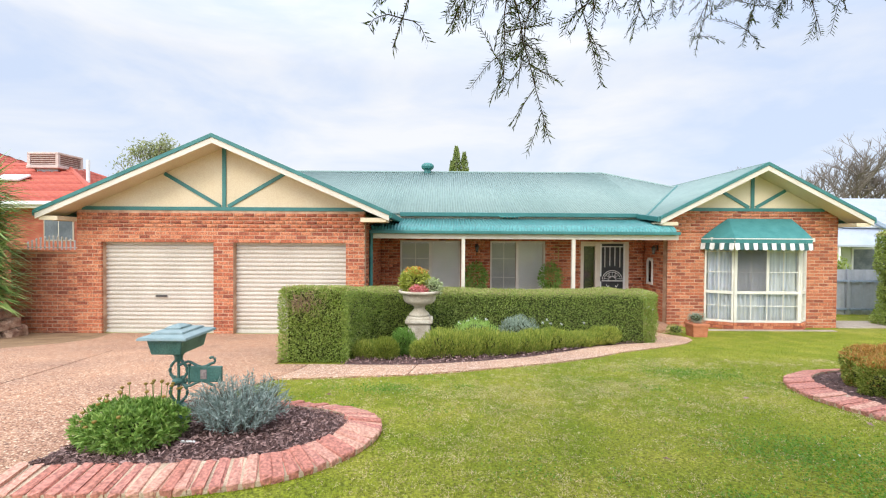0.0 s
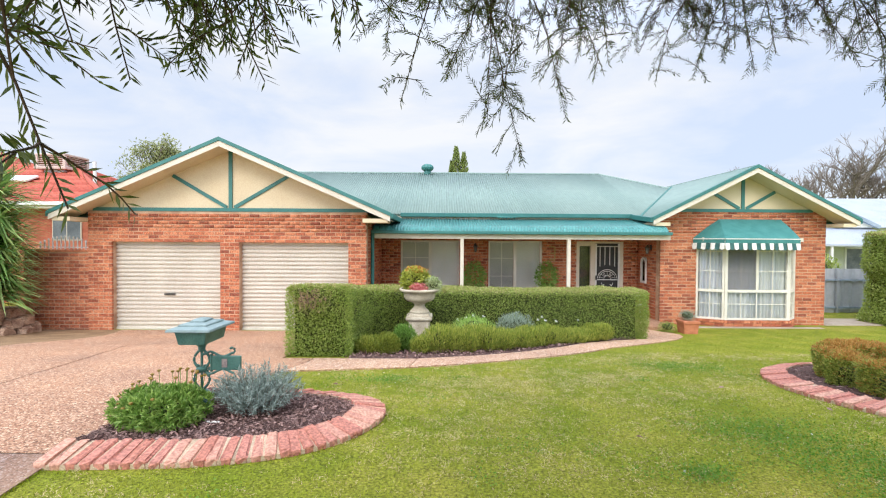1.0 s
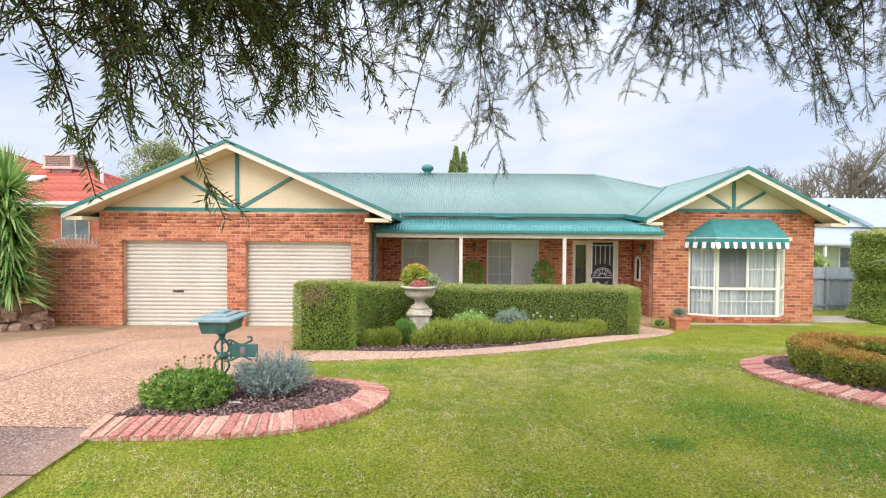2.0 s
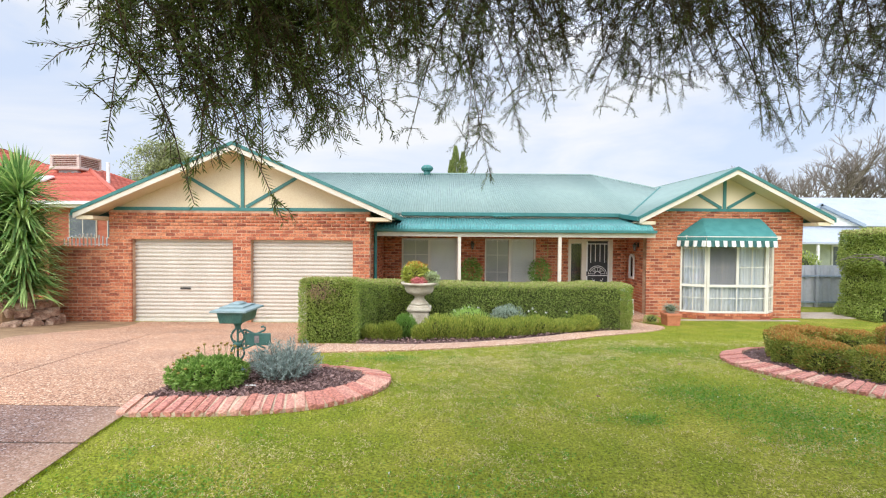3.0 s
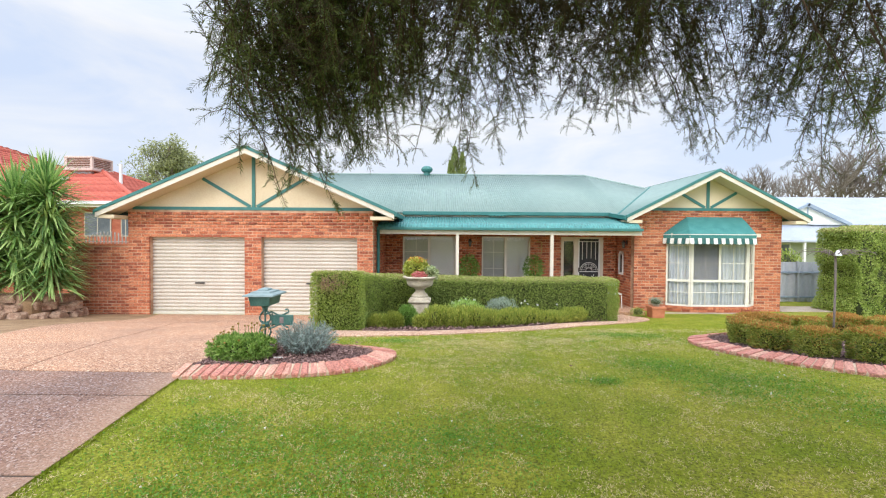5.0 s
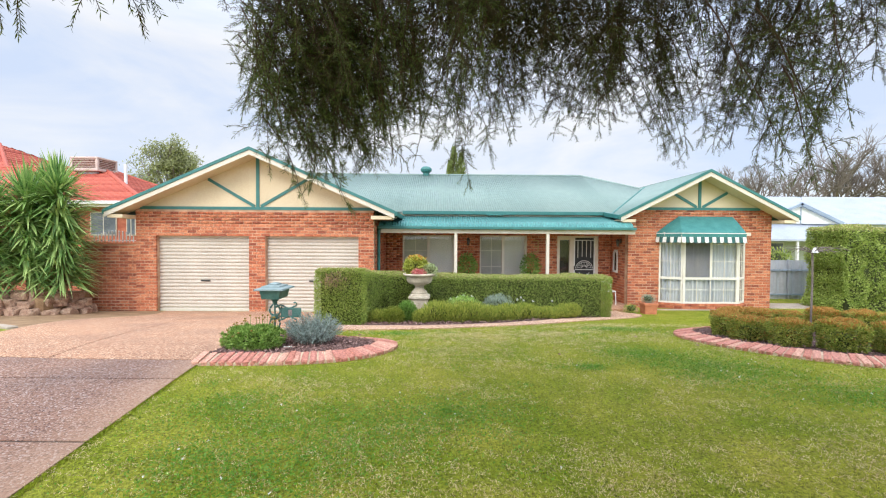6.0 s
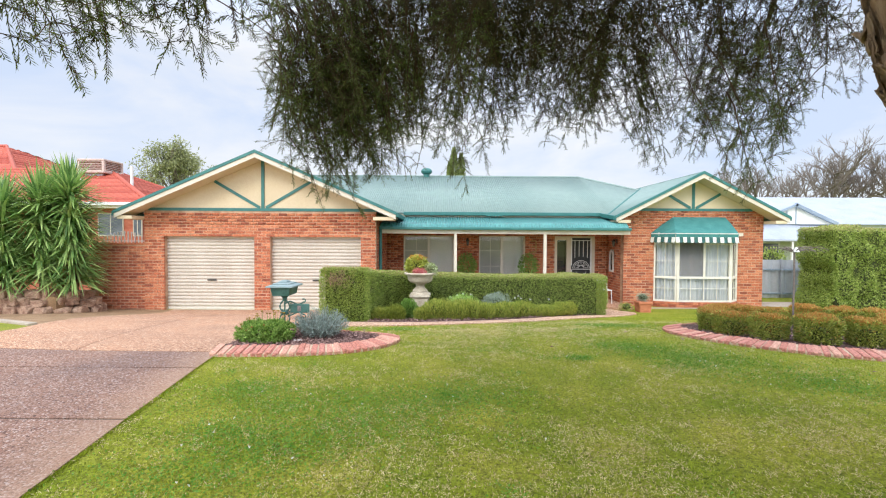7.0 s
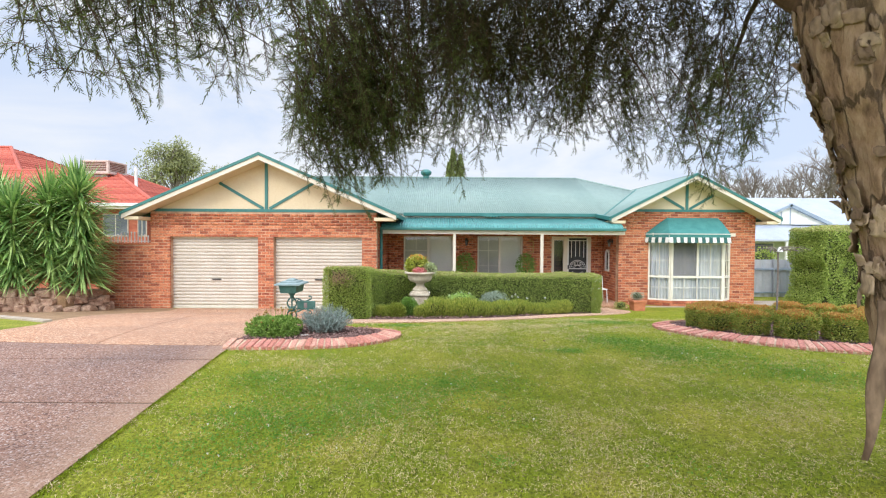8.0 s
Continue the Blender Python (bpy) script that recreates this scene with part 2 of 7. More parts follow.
bare_twig = material("bare_branch", (0.16, 0.13, 0.11), (0.26, 0.22, 0.19), rough=0.9, scale=3, fine=40, bump=0.2)


def foliage(name, a, b, c=None, trans=0.3, rough=0.5, scale=3.0):
    return material(name, a, b, rough=rough, scale=scale, fine=60, bump=0, vary="island", c=c, trans=trans, fine_mix=0.15)


hedge_leaf = foliage("hedge_leaf", (0.19, 0.29, 0.04), (0.48, 0.56, 0.15), (0.34, 0.45, 0.09), trans=0.4)
box_leaf = foliage("box_hedge_leaf", (0.14, 0.21, 0.03), (0.58, 0.58, 0.14), (0.33, 0.40, 0.07))
rust_leaf = foliage("rust_leaf", (0.42, 0.21, 0.04), (0.66, 0.38, 0.11))
bush_leaf = foliage("bush_leaf", (0.17, 0.26, 0.035), (0.52, 0.60, 0.17), (0.32, 0.42, 0.09))
lime_leaf = foliage("lime_leaf", (0.13, 0.20, 0.02), (0.36, 0.40, 0.07))
bright_leaf = foliage("bright_leaf", (0.09, 0.22, 0.025), (0.25, 0.42, 0.09))
silver_leaf = foliage("silver_leaf", (0.20, 0.28, 0.20), (0.44, 0.52, 0.42))
lavender_leaf = foliage("lavender_leaf", (0.17, 0.24, 0.21), (0.44, 0.52, 0.48))
yucca_leaf = foliage("yucca_leaf", (0.075, 0.18, 0.05), (0.50, 0.64, 0.24), (0.25, 0.42, 0.12), rough=0.35, trans=0.2)
yucca_dead = foliage("yucca_dead_leaf", (0.25, 0.18, 0.06), (0.40, 0.32, 0.12))
# older brown leaf, its colour taken near black to stand for crown shade
shaded_old_leaf = foliage("shaded_old_paperbark_leaf", (0.028, 0.024, 0.011), (0.085, 0.072, 0.028), trans=0.15, rough=0.8)
needle_leaf = foliage("paperbark_leaf", (0.045, 0.075, 0.016), (0.19, 0.23, 0.06), (0.10, 0.14, 0.03), trans=0.3)
gum_leaf = foliage("gum_leaf", (0.18, 0.21, 0.09), (0.45, 0.47, 0.23), trans=0.4)
cypress_leaf = foliage("cypress_leaf", (0.13, 0.19, 0.05), (0.30, 0.36, 0.12))
pink_petal = foliage("pink_petal", (0.65, 0.12, 0.14), (0.85, 0.40, 0.38))
orange_petal = foliage("orange_petal", (0.60, 0.22, 0.05), (0.70, 0.42, 0.08))
white_petal = foliage("white_petal", (0.75, 0.75, 0.72), (0.85, 0.85, 0.82))
bud_brown = foliage("seed_head", (0.22, 0.13, 0.03), (0.42, 0.30, 0.06))


def aggregate_material(name="exposed_aggregate", tint=(1.0, 1.0, 1.0), margin=False):
    """Exposed-aggregate concrete: pebbles of several colours in a sandy matrix."""
    m = bpy.data.materials.new(name)
    m.use_nodes = True
    n, l = m.node_tree.nodes, m.node_tree.links
    bs = n["Principled BSDF"]
    geo = n.new("ShaderNodeNewGeometry")
    vo = n.new("ShaderNodeTexVoronoi")
    vo.inputs["Scale"].default_value = 88.0
    ra = n.new("ShaderNodeValToRGB")
    cols = [(0.0, (0.20, 0.105, 0.07)), (0.17, (0.42, 0.225, 0.14)), (0.45, (0.50, 0.30, 0.19)), (0.7, (0.60, 0.42, 0.30)), (1.0, (0.82, 0.69, 0.56))]
    ra.color_ramp.interpolation = "CONSTANT"
    ra.color_ramp.elements[0].color, ra.color_ramp.elements[1].color = (*[a * b for a, b in zip(cols[0][1], tint)], 1), (*[a * b for a, b in zip(cols[-1][1], tint)], 1)
    ra.color_ramp.elements[1].position = 0.9
    for p, k in cols[1:-1]:
        ra.color_ramp.elements.new(p).color = (*[a * b for a, b in zip(k, tint)], 1)
    sep = n.new("ShaderNodeSeparateColor")
    l.new(geo.outputs["Position"], vo.inputs["Vector"])
    l.new(vo.outputs["Color"], sep.inputs["Color"])
    l.new(sep.outputs["Red"], ra.inputs["Fac"])
    big = n.new("ShaderNodeTexNoise")
    big.inputs["Scale"].default_value, big.inputs["Detail"].default_value = 0.7, 5.0
    l.new(geo.outputs["Position"], big.inputs["Vector"])
    gr = n.new("ShaderNodeValToRGB")
    gr.color_ramp.elements[0].position, gr.color_ramp.elements[0].color = 0.35, (0.33, 0.31, 0.32, 1)
    gr.color_ramp.elements[1].position, gr.color_ramp.elements[1].color = 0.62, (0.58, 0.51, 0.45, 1)
    l.new(big.outputs["Fac"], gr.inputs["Fac"])
    mx = n.new("ShaderNodeMix")
    mx.data_type, mx.blend_type = "RGBA", "OVERLAY"
    mx.inputs["Factor"].default_value = 0.6
    l.new(ra.outputs["Color"], mx.inputs["A"])
    l.new(gr.outputs["Color"], mx.inputs["B"])
    colour = mx.outputs["Result"]
    if margin:
        # a sandy band of washed-out soil along the lawn's edge, uneven in width
        sx = n.new("ShaderNodeSeparateXYZ")
        l.new(geo.outputs["Position"], sx.inputs["Vector"])
        line = n.new("ShaderNodeMath")
        line.operation, line.inputs[1].default_value = "MULTIPLY_ADD", 0.159
        l.new(sx.outputs["Y"], line.inputs[0])
        l.new(sx.outputs["X"], line.inputs[2])
        jit = n.new("ShaderNodeTexNoise")
        jit.inputs["Scale"].default_value, jit.inputs["Detail"].default_value = 3.0, 6.0
        l.new(geo.outputs["Position"], jit.inputs["Vector"])
        wide = n.new("ShaderNodeMath")
        wide.operation, wide.inputs[1].default_value = "MULTIPLY_ADD", 0.5
        l.new(jit.outputs["Fac"], wide.inputs[0])
        l.new(line.outputs[0], wide.inputs[2])
        band = n.new("ShaderNodeMapRange")
        band.inputs["From Min"].default_value, band.inputs["From Max"].default_value = -2.25, -1.8
        band.inputs["To Max"].default_value = 0.45
        l.new(wide.outputs[0], band.inputs["Value"])
        soil = n.new("ShaderNodeMix")
        soil.data_type = "RGBA"
        soil.inputs["B"].default_value = (0.46, 0.29, 0.19, 1)
        l.new(band.outputs["Result"], soil.inputs["Factor"])
        l.new(colour, soil.inputs["A"])
        colour = soil.outputs["Result"]
    l.new(colour, bs.inputs["Base Color"])
    bs.inputs["Roughness"].default_value = 0.8
    bp = n.new("ShaderNodeBump")
    bp.inputs["Strength"].default_value, bp.inputs["Distance"].default_value = 0.6, 0.006
    inv = n.new("ShaderNodeMath")
    inv.operation = "SUBTRACT"
    inv.inputs[0].default_value = 1.0
    l.new(vo.outputs["Distance"], inv.inputs[1])
    l.new(inv.outputs[0], bp.inputs["Height"])
    l.new(bp.outputs["Normal"], bs.inputs["Normal"])
    return m


aggregate = aggregate_material("exposed_aggregate", (0.95, 0.90, 0.86))
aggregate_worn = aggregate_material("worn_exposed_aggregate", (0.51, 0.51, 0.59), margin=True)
aggregate_pale = aggregate_material("pale_exposed_aggregate", (1.12, 1.16, 1.18))


# ---- building helpers ----
def part(name, bm, mat, parent=None, label="", smooth=False):
    me = bpy.data.meshes.new(name)
    bm.to_mesh(me)
    bm.free()
    return part_mesh(name, me, mat, parent, label, smooth)


def part_mesh(name, me, mat, parent=None, label="", smooth=False):
    for k in (mat if isinstance(mat, (list, tuple)) else [mat]):
        me.materials.append(k)
    if smooth:
        me.polygons.foreach_set("use_smooth", [True] * len(me.polygons))
    ob = new(name, me)
    if parent is not None:
        ob.parent = parent
    return tagged(ob, label=label)


def thing(name, label, category, group="", kind="", at=(0, 0, 0)):
    ob = new(name)
    ob.empty_display_size = 0.2
    ob.location = at
    return tagged(ob, label, category, group, kind)


def box(bm, x0, x1, y0, y1, z0, z1, bevel=0.0):
    vs = [bm.verts.new(p) for p in ((x0, y0, z0), (x1, y0, z0), (x1, y1, z0), (x0, y1, z0), (x0, y0, z1), (x1, y0, z1), (x1, y1, z1), (x0, y1, z1))]
    fs = [bm.faces.new([vs[i] for i in f]) for f in ((3, 2, 1, 0), (4, 5, 6, 7), (0, 1, 5, 4), (1, 2, 6, 5), (2, 3, 7, 6), (3, 0, 4, 7))]
    if bevel:
        es = list({e for f in fs for e in f.edges})
        bmesh.ops.bevel(bm, geom=es, offset=bevel, segments=2, affect="EDGES", profile=0.6)
    return bm


def boxed(*a, bevel=0.0):
    return box(bmesh.new(), *a, bevel=bevel)


def prism(bm, pts, y0, y1):
    """Extrude a polygon of (x, z) points from y0 to y1."""
    a = [bm.verts.new((x, y0, z)) for x, z in pts]
    b = [bm.verts.new((x, y1, z)) for x, z in pts]
    n = len(pts)
    bm.faces.new(a)
    bm.faces.new(b[::-1])
    for i in range(n):
        bm.faces.new((a[(i + 1) % n], a[i], b[i], b[(i + 1) % n]))
    bmesh.ops.recalc_face_normals(bm, faces=bm.faces)
    return bm


def board(bm, x0, z0, x1, z1, w, y0, y1):
    """A straight board in the x-z plane from (x0, z0) to (x1, z1), w wide."""
    d = Vector((x1 - x0, z1 - z0)).normalized() * (w / 2)
    return prism(bm, [(x0 - d.y, z0 + d.x), (x0 + d.y, z0 - d.x), (x1 + d.y, z1 - d.x), (x1 - d.y, z1 + d.x)], y0, y1)


def rod(bm, pts, r, sides=6):
    """A tube through points; r: a radius or one per point."""
    pts = [Vector(p) for p in pts]
    rs = r if isinstance(r, (list, tuple)) else [r] * len(pts)
    rings = []
    for i, p in enumerate(pts):
        d = (pts[min(i + 1, len(pts) - 1)] - pts[max(i - 1, 0)]).normalized()
        u = d.orthogonal().normalized() if abs(d.z) < 0.95 else d.cross(Vector((0, 1, 0))).normalized()
        v = d.cross(u)
        rings.append([bm.verts.new(p + (u * math.cos(k * math.tau / sides) + v * math.sin(k * math.tau / sides)) * rs[i]) for k in range(sides)])
    for a, b in zip(rings, rings[1:]):
        for k in range(sides):
            bm.faces.new((a[k], a[(k + 1) % sides], b[(k + 1) % sides], b[k]))
    bm.faces.new(rings[0][::-1])
    bm.faces.new(rings[-1])
    return bm


def lathe(bm, prof, cx, cy, sides=32, flute=0.0, flutes=0):
    """Turn (radius, z) points about an upright axis."""
    rings = []
    for r, z in prof:
        rings.append([bm.verts.new((cx + r * (1 + flute * math.cos(flutes * k * math.tau / sides)) * math.cos(k * math.tau / sides), cy + r * (1 + flute * math.cos(flutes * k * math.tau / sides)) * math.sin(k * math.tau / sides), z)) for k in range(sides)])
    for a, b in zip(rings, rings[1:]):
        for k in range(sides):
            bm.faces.new((a[k], a[(k + 1) % sides], b[(k + 1) % sides], b[k]))
    bm.faces.new(rings[0][::-1])
    bm.faces.new(rings[-1])
    return bm


def patch(pts, lift, deep=0.12, step=0.25, drop=None):
    """A slab with the outline pts on the ground, its top lift above it."""
    bm = bmesh.new()
    bm.faces.new([bm.verts.new((x, y, 0)) for x, y in pts])
    lo, hi = min(p[1] for p in pts), max(p[1] for p in pts)
    for y in _gy:
        if lo < y < hi:
            bmesh.ops.bisect_plane(bm, geom=bm.verts[:] + bm.edges[:] + bm.faces[:], plane_co=(0, float(y), 0), plane_no=(0, 1, 0))
    bmesh.ops.triangulate(bm, faces=bm.faces)
    bmesh.ops.recalc_face_normals(bm, faces=bm.faces)
    if sum(f.normal.z for f in bm.faces) < 0:
        bmesh.ops.reverse_faces(bm, faces=bm.faces)
    ret = bmesh.ops.extrude_face_region(bm, geom=bm.faces[:])
    top = [v for v in ret["geom"] if isinstance(v, bmesh.types.BMVert)]
    for v in bm.verts:
        v.co.z = gz(v.co.y) + lift - deep
    for v in top:
        v.co.z = gz(v.co.y) + lift
    bmesh.ops.recalc_face_normals(bm, faces=bm.faces)
    return bm


def leaves(name, pos, way, length, width, mat, parent=None, label="", fold=0.25, curl=0.0, rng=None):
    """One mesh of pointed leaves. pos, way: (n, 3); length, width: numbers or (n,)."""
    rng = rng or np.random.default_rng(5)
    pos, way = np.asarray(pos, float), np.asarray(way, float)
    n = len(pos)
    way = way / (np.linalg.norm(way, axis=1, keepdims=True) + 1e-9)
    side = np.cross(way, rng.normal(size=(n, 3)))
    side /= np.linalg.norm(side, axis=1, keepdims=True) + 1e-9
    up = np.cross(side, way)
    L = np.broadcast_to(np.asarray(length, float), (n,))[:, None]
    W = np.broadcast_to(np.asarray(width, float), (n,))[:, None]
    mid = pos + way * L * 0.45 + up * W * fold
    tip = pos + way * L - np.array([0, 0, 1.0]) * L * curl
    v = np.stack([pos, mid + side * W * 0.5, tip, mid - side * W * 0.5], 1).reshape(-1, 3)
    f = (np.arange(n)[:, None] * 4 + np.array([[0, 1, 2, 3]]))
    return numpy_mesh(name, v, f, mat, parent, label)


def numpy_mesh(name, v, f, mat, parent=None, label="", smooth=False):
    me = bpy.data.meshes.new(name)
    n, k = f.shape
    me.vertices.add(len(v))
    me.vertices.foreach_set("co", np.ascontiguousarray(v, dtype=np.float32).ravel())
    me.loops.add(n * k)
    me.loops.foreach_set("vertex_index", np.ascontiguousarray(f, dtype=np.int32).ravel())
    me.polygons.add(n)
    me.polygons.foreach_set("loop_start", np.arange(0, n * k, k, dtype=np.int32))
    me.update(calc_edges=True)
    return part_mesh(name, me, mat, parent, label, smooth)


def ball_points(rng, n, centre, radii, shell=0.55):
    """Points in an ellipsoid, crowded towards its skin, and their outward ways."""
    d = rng.normal(size=(n, 3))
    d /= np.linalg.norm(d, axis=1, keepdims=True)
    r = shell + (1 - shell) * rng.random(n) ** 0.5
    return np.asarray(centre) + d * r[:, None] * np.asarray(radii), d

# ---- ground ----
def build_ground():
    rng = np.random.default_rng(2)
    xs = np.concatenate([[-400, -150, -60, -30], np.arange(-16, 20.1, 0.5), [30, 60, 150, 400]])
    ys = np.concatenate([[-400, -120, -40, -15, -8], _gy, [16, 25, 60, 150, 400]])
    X, Y = np.meshgrid(xs, ys)
    Z = np.vectorize(gz)(Y) + 0.0
    v = np.stack([X.ravel(), Y.ravel(), Z.ravel()], 1)
    nx = len(xs)
    i, j = np.meshgrid(np.arange(nx - 1), np.arange(len(ys) - 1))
    a = (j * nx + i).ravel()
    f = np.stack([a, a + 1, a + nx + 1, a + nx], 1)
    g = numpy_mesh("ground", v, f, lawn, smooth=True)
    tagged(g, "patchy green and straw-coloured mown lawn", "ground", kind="structure")
    return g


ground = build_ground()

# driveway slabs, with open joints between them
DRIVE = thing("driveway", "pinkish exposed-aggregate concrete driveway with saw-cut joints", "driveway", kind="structure")
for outline in (
    [(-16.0, -9.0), (-1.2, -9.0), (-1.62, -2.5), (-2.12, 0.562), (-16.0, 0.612)],
    [(-16.0, 0.637), (-2.125, 0.587), (-2.31, 1.811), (-16.0, 1.861)],
    [(-16.0, 1.885), (-2.315, 1.835), (-2.41, 2.474), (-4.08, 2.512), (-6.2, 2.712), (-6.0, 2.0), (-16.0, 2.0)],
    [(-4.095, 2.535), (-6.15, 2.735), (-6.45, 4.3), (-6.8, 5.0), (-7.3, 6.0), (-7.64, 6.9), (-7.65, 7.67), (-5.62, 7.55), (-4.9, 5.4)],
    [(-4.08, 2.535), (-2.42, 2.495), (-2.46, 3.2), (-2.2, 4.1), (-1.955, 5.05), (-1.858, 5.75), (-1.875, 6.13), (-2.34, 6.14), (-2.34, 7.35), (-5.6, 7.55), (-4.88, 5.4)],
    [(-7.65, 7.69), (-2.34, 7.365), (-2.2, 8.6), (-1.5, 9.9), (-1.6, 10.28), (-7.65, 10.28), (-7.35, 9.3), (-7.35, 8.5)],
):
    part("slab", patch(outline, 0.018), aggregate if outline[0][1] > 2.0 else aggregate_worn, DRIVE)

joint_dirt = material("joint_dirt", (0.05, 0.032, 0.025), (0.11, 0.075, 0.055), rough=0.95, scale=12, fine=90, bump=0.4)
def joint(a, b, w):
    ax, ay, bx, by = *a, *b
    k = w / 2 / math.hypot(bx - ax, by - ay)
    ox, oy = (by - ay) * k, (ax - bx) * k
    part("joint", patch([(ax + ox, ay + oy), (bx + ox, by + oy), (bx - ox, by - oy), (ax - ox, ay - oy)], 0.013, deep=0.05), joint_dirt, DRIVE)
for a, b in (((-16.0, 0.624), (-2.125, 0.574)), ((-16.0, 1.873), (-2.312, 1.823)), ((-6.18, 2.723), (-4.09, 2.523)), ((-4.08, 2.523), (-2.42, 2.484)), ((-4.088, 2.535), (-4.89, 5.4)), ((-4.89, 5.4), (-5.61, 7.55)), ((-7.65, 7.68), (-5.61, 7.55)), ((-5.6, 7.55), (-2.34, 7.358)), ((-1.943, 5.055), (-1.845, 5.75)), ((-1.845, 5.75), (-1.862, 6.13))):
    joint(a, b, 0.05)

PATH = thing("garden_path", "curved pink exposed-aggregate concrete garden path beside the lawn", "path", kind="structure")
for outline in (
    [(-1.93, 5.06), (-1.2, 5.2), (-0.43, 5.37), (-0.35, 6.13), (-1.1, 6.1), (-1.85, 6.13), (-1.832, 5.75)],
    [(-0.415, 5.375), (0.25, 5.65), (0.9, 6.01), (1.82, 6.57), (1.42, 7.05), (0.55, 6.5), (-0.335, 6.14)],
    [(1.83, 6.58), (2.5, 7.1), (3.13, 7.73), (3.8, 8.2), (4.38, 8.64), (5.1, 9.25), (5.5, 9.75), (5.62, 10.1), (5.5, 10.4), (5.2, 10.75), (4.6, 10.9), (4.6, 10.0), (4.5, 9.3), (3.6, 8.95), (2.92, 8.5), (2.2, 7.75), (1.43, 7.065)],
):
    part("slab", patch(outline, 0.022), aggregate_pale, PATH)

# ---- garden beds ----
def chips(name, inside, n, parent, seed, size=0.035, lift=0.03):
    """Bark chips strewn where inside(x, y) holds."""
    rng = np.random.default_rng(seed)
    pts = []
    while len(pts) < n:
        x, y = rng.uniform(inside.box[0], inside.box[1]), rng.uniform(inside.box[2], inside.box[3])
        if inside(x, y):
            pts.append((x, y, gz(y) + lift + rng.random() * 0.02))
    pts = np.array(pts)
    way = rng.normal(size=(n, 3)) * (1, 1, 0.35)
    return leaves(name, pts, way, rng.uniform(0.5, 1.5, n) * size, rng.uniform(0.25, 0.5, n) * size, mulch_chip, parent, "dark red-brown bark chips", fold=0.4, rng=rng)


def in_poly(poly):
    def test(x, y):
        c = False
        for (x0, y0), (x1, y1) in zip(poly, poly[1:] + poly[:1]):
            if (y0 > y) != (y1 > y) and x < (x1 - x0) * (y - y0) / (y1 - y0) + x0:
                c = not c
        return c
    test.box = (min(p[0] for p in poly), max(p[0] for p in poly), min(p[1] for p in poly), max(p[1] for p in poly))
    return test


def brick_edging(name, label, line, length, pitch, bricks_to, seed):
    """Bricks laid side by side across a curved line; line(s) gives the outer edge and the inward way, s in metres from 0 to bricks_to."""
    rnd = random.Random(seed)
    e = thing(name, label, "garden edging", kind="structure")
    meshes = []
    for k in range(6):
        bm = boxed(-pitch * 0.42, pitch * 0.42, 0, length, -0.06, 0.05, bevel=0.014)
        for v in bm.verts:
            v.co += Vector((rnd.uniform(-1, 1), rnd.uniform(-1, 1), rnd.uniform(-1, 1))) * 0.006
        me = bpy.data.meshes.new("brick")
        bm.to_mesh(me)
        bm.free()
        me.materials.append(edging_brick)
        meshes.append(me)
    s = pitch / 2
    while s < bricks_to:
        (x, y), (dx, dy) = line(s)
        b = new("brick", meshes[rnd.randrange(6)])
        b.parent = e
        b.matrix_basis = pose(x, y, gz(y) - 0.004 + rnd.uniform(-0.007, 0.007), math.degrees(math.atan(gz(y + 0.1) * 5 - gz(y - 0.1) * 5)) * dy + 9 + rnd.uniform(-1.5, 1.5), rnd.uniform(-1.5, 1.5), math.degrees(math.atan2(dy, dx)) - 90 + rnd.uniform(-3, 3))
        s += pitch
    # the mortar bed between the bricks, a little below their tops
    bm = bmesh.new()
    ends = []
    for k in range(161):
        (x, y), (dx, dy) = line(min(bricks_to, k / 160 * bricks_to))
        rise = length * math.tan(math.atan(gz(y + 0.1) * 5 - gz(y - 0.1) * 5) * dy + math.radians(9))
        z = gz(y) + 0.034
        ends.append([bm.verts.new((x + dx * q, y + dy * q, h)) for q, h in ((0.012, z - 0.07), (0.012, z), (length - 0.012, z + rise), (length - 0.012, z - 0.07))])
    for a, b in zip(ends, ends[1:]):
        for q in range(3):
            bm.faces.new((a[q], a[q + 1], b[q + 1], b[q]))
    bmesh.ops.recalc_face_normals(bm, faces=bm.faces)
    part("mortar_bed", bm, edging_mortar, e)
    return e


edging_brick = material("pink_edging_brick", (0.46, 0.18, 0.13), (0.59, 0.325, 0.24), rough=0.85, scale=12, fine=50, bump=0.6, vary="object", c=(0.50, 0.21, 0.165), fine_mix=0.4)
edging_mortar = material("edging_mortar", (0.46, 0.34, 0.24), (0.60, 0.47, 0.34), rough=0.95, scale=8, fine=90, bump=0.4)


def spline(pts, n=200):
    """Points evenly spaced along a smooth curve through pts."""
    p = np.array([pts[0]] + list(pts) + [pts[-1]], float)
    out = []
    for i in range(1, len(p) - 2):
        for t in np.linspace(0, 1, 30, endpoint=False):
            out.append(0.5 * (2 * p[i] + (p[i + 1] - p[i - 1]) * t + (2 * p[i - 1] - 5 * p[i] + 4 * p[i + 1] - p[i + 2]) * t * t + (3 * p[i] - p[i - 1] - 3 * p[i + 1] + p[i + 2]) * t ** 3))
    out = np.array(out + [p[-1]])
    d = np.concatenate([[0], np.cumsum(np.linalg.norm(np.diff(out, axis=0), axis=1))])
    s = np.linspace(0, d[-1], n)
    return np.stack([np.interp(s, d, out[:, k]) for k in range(p.shape[1])], 1), d[-1]


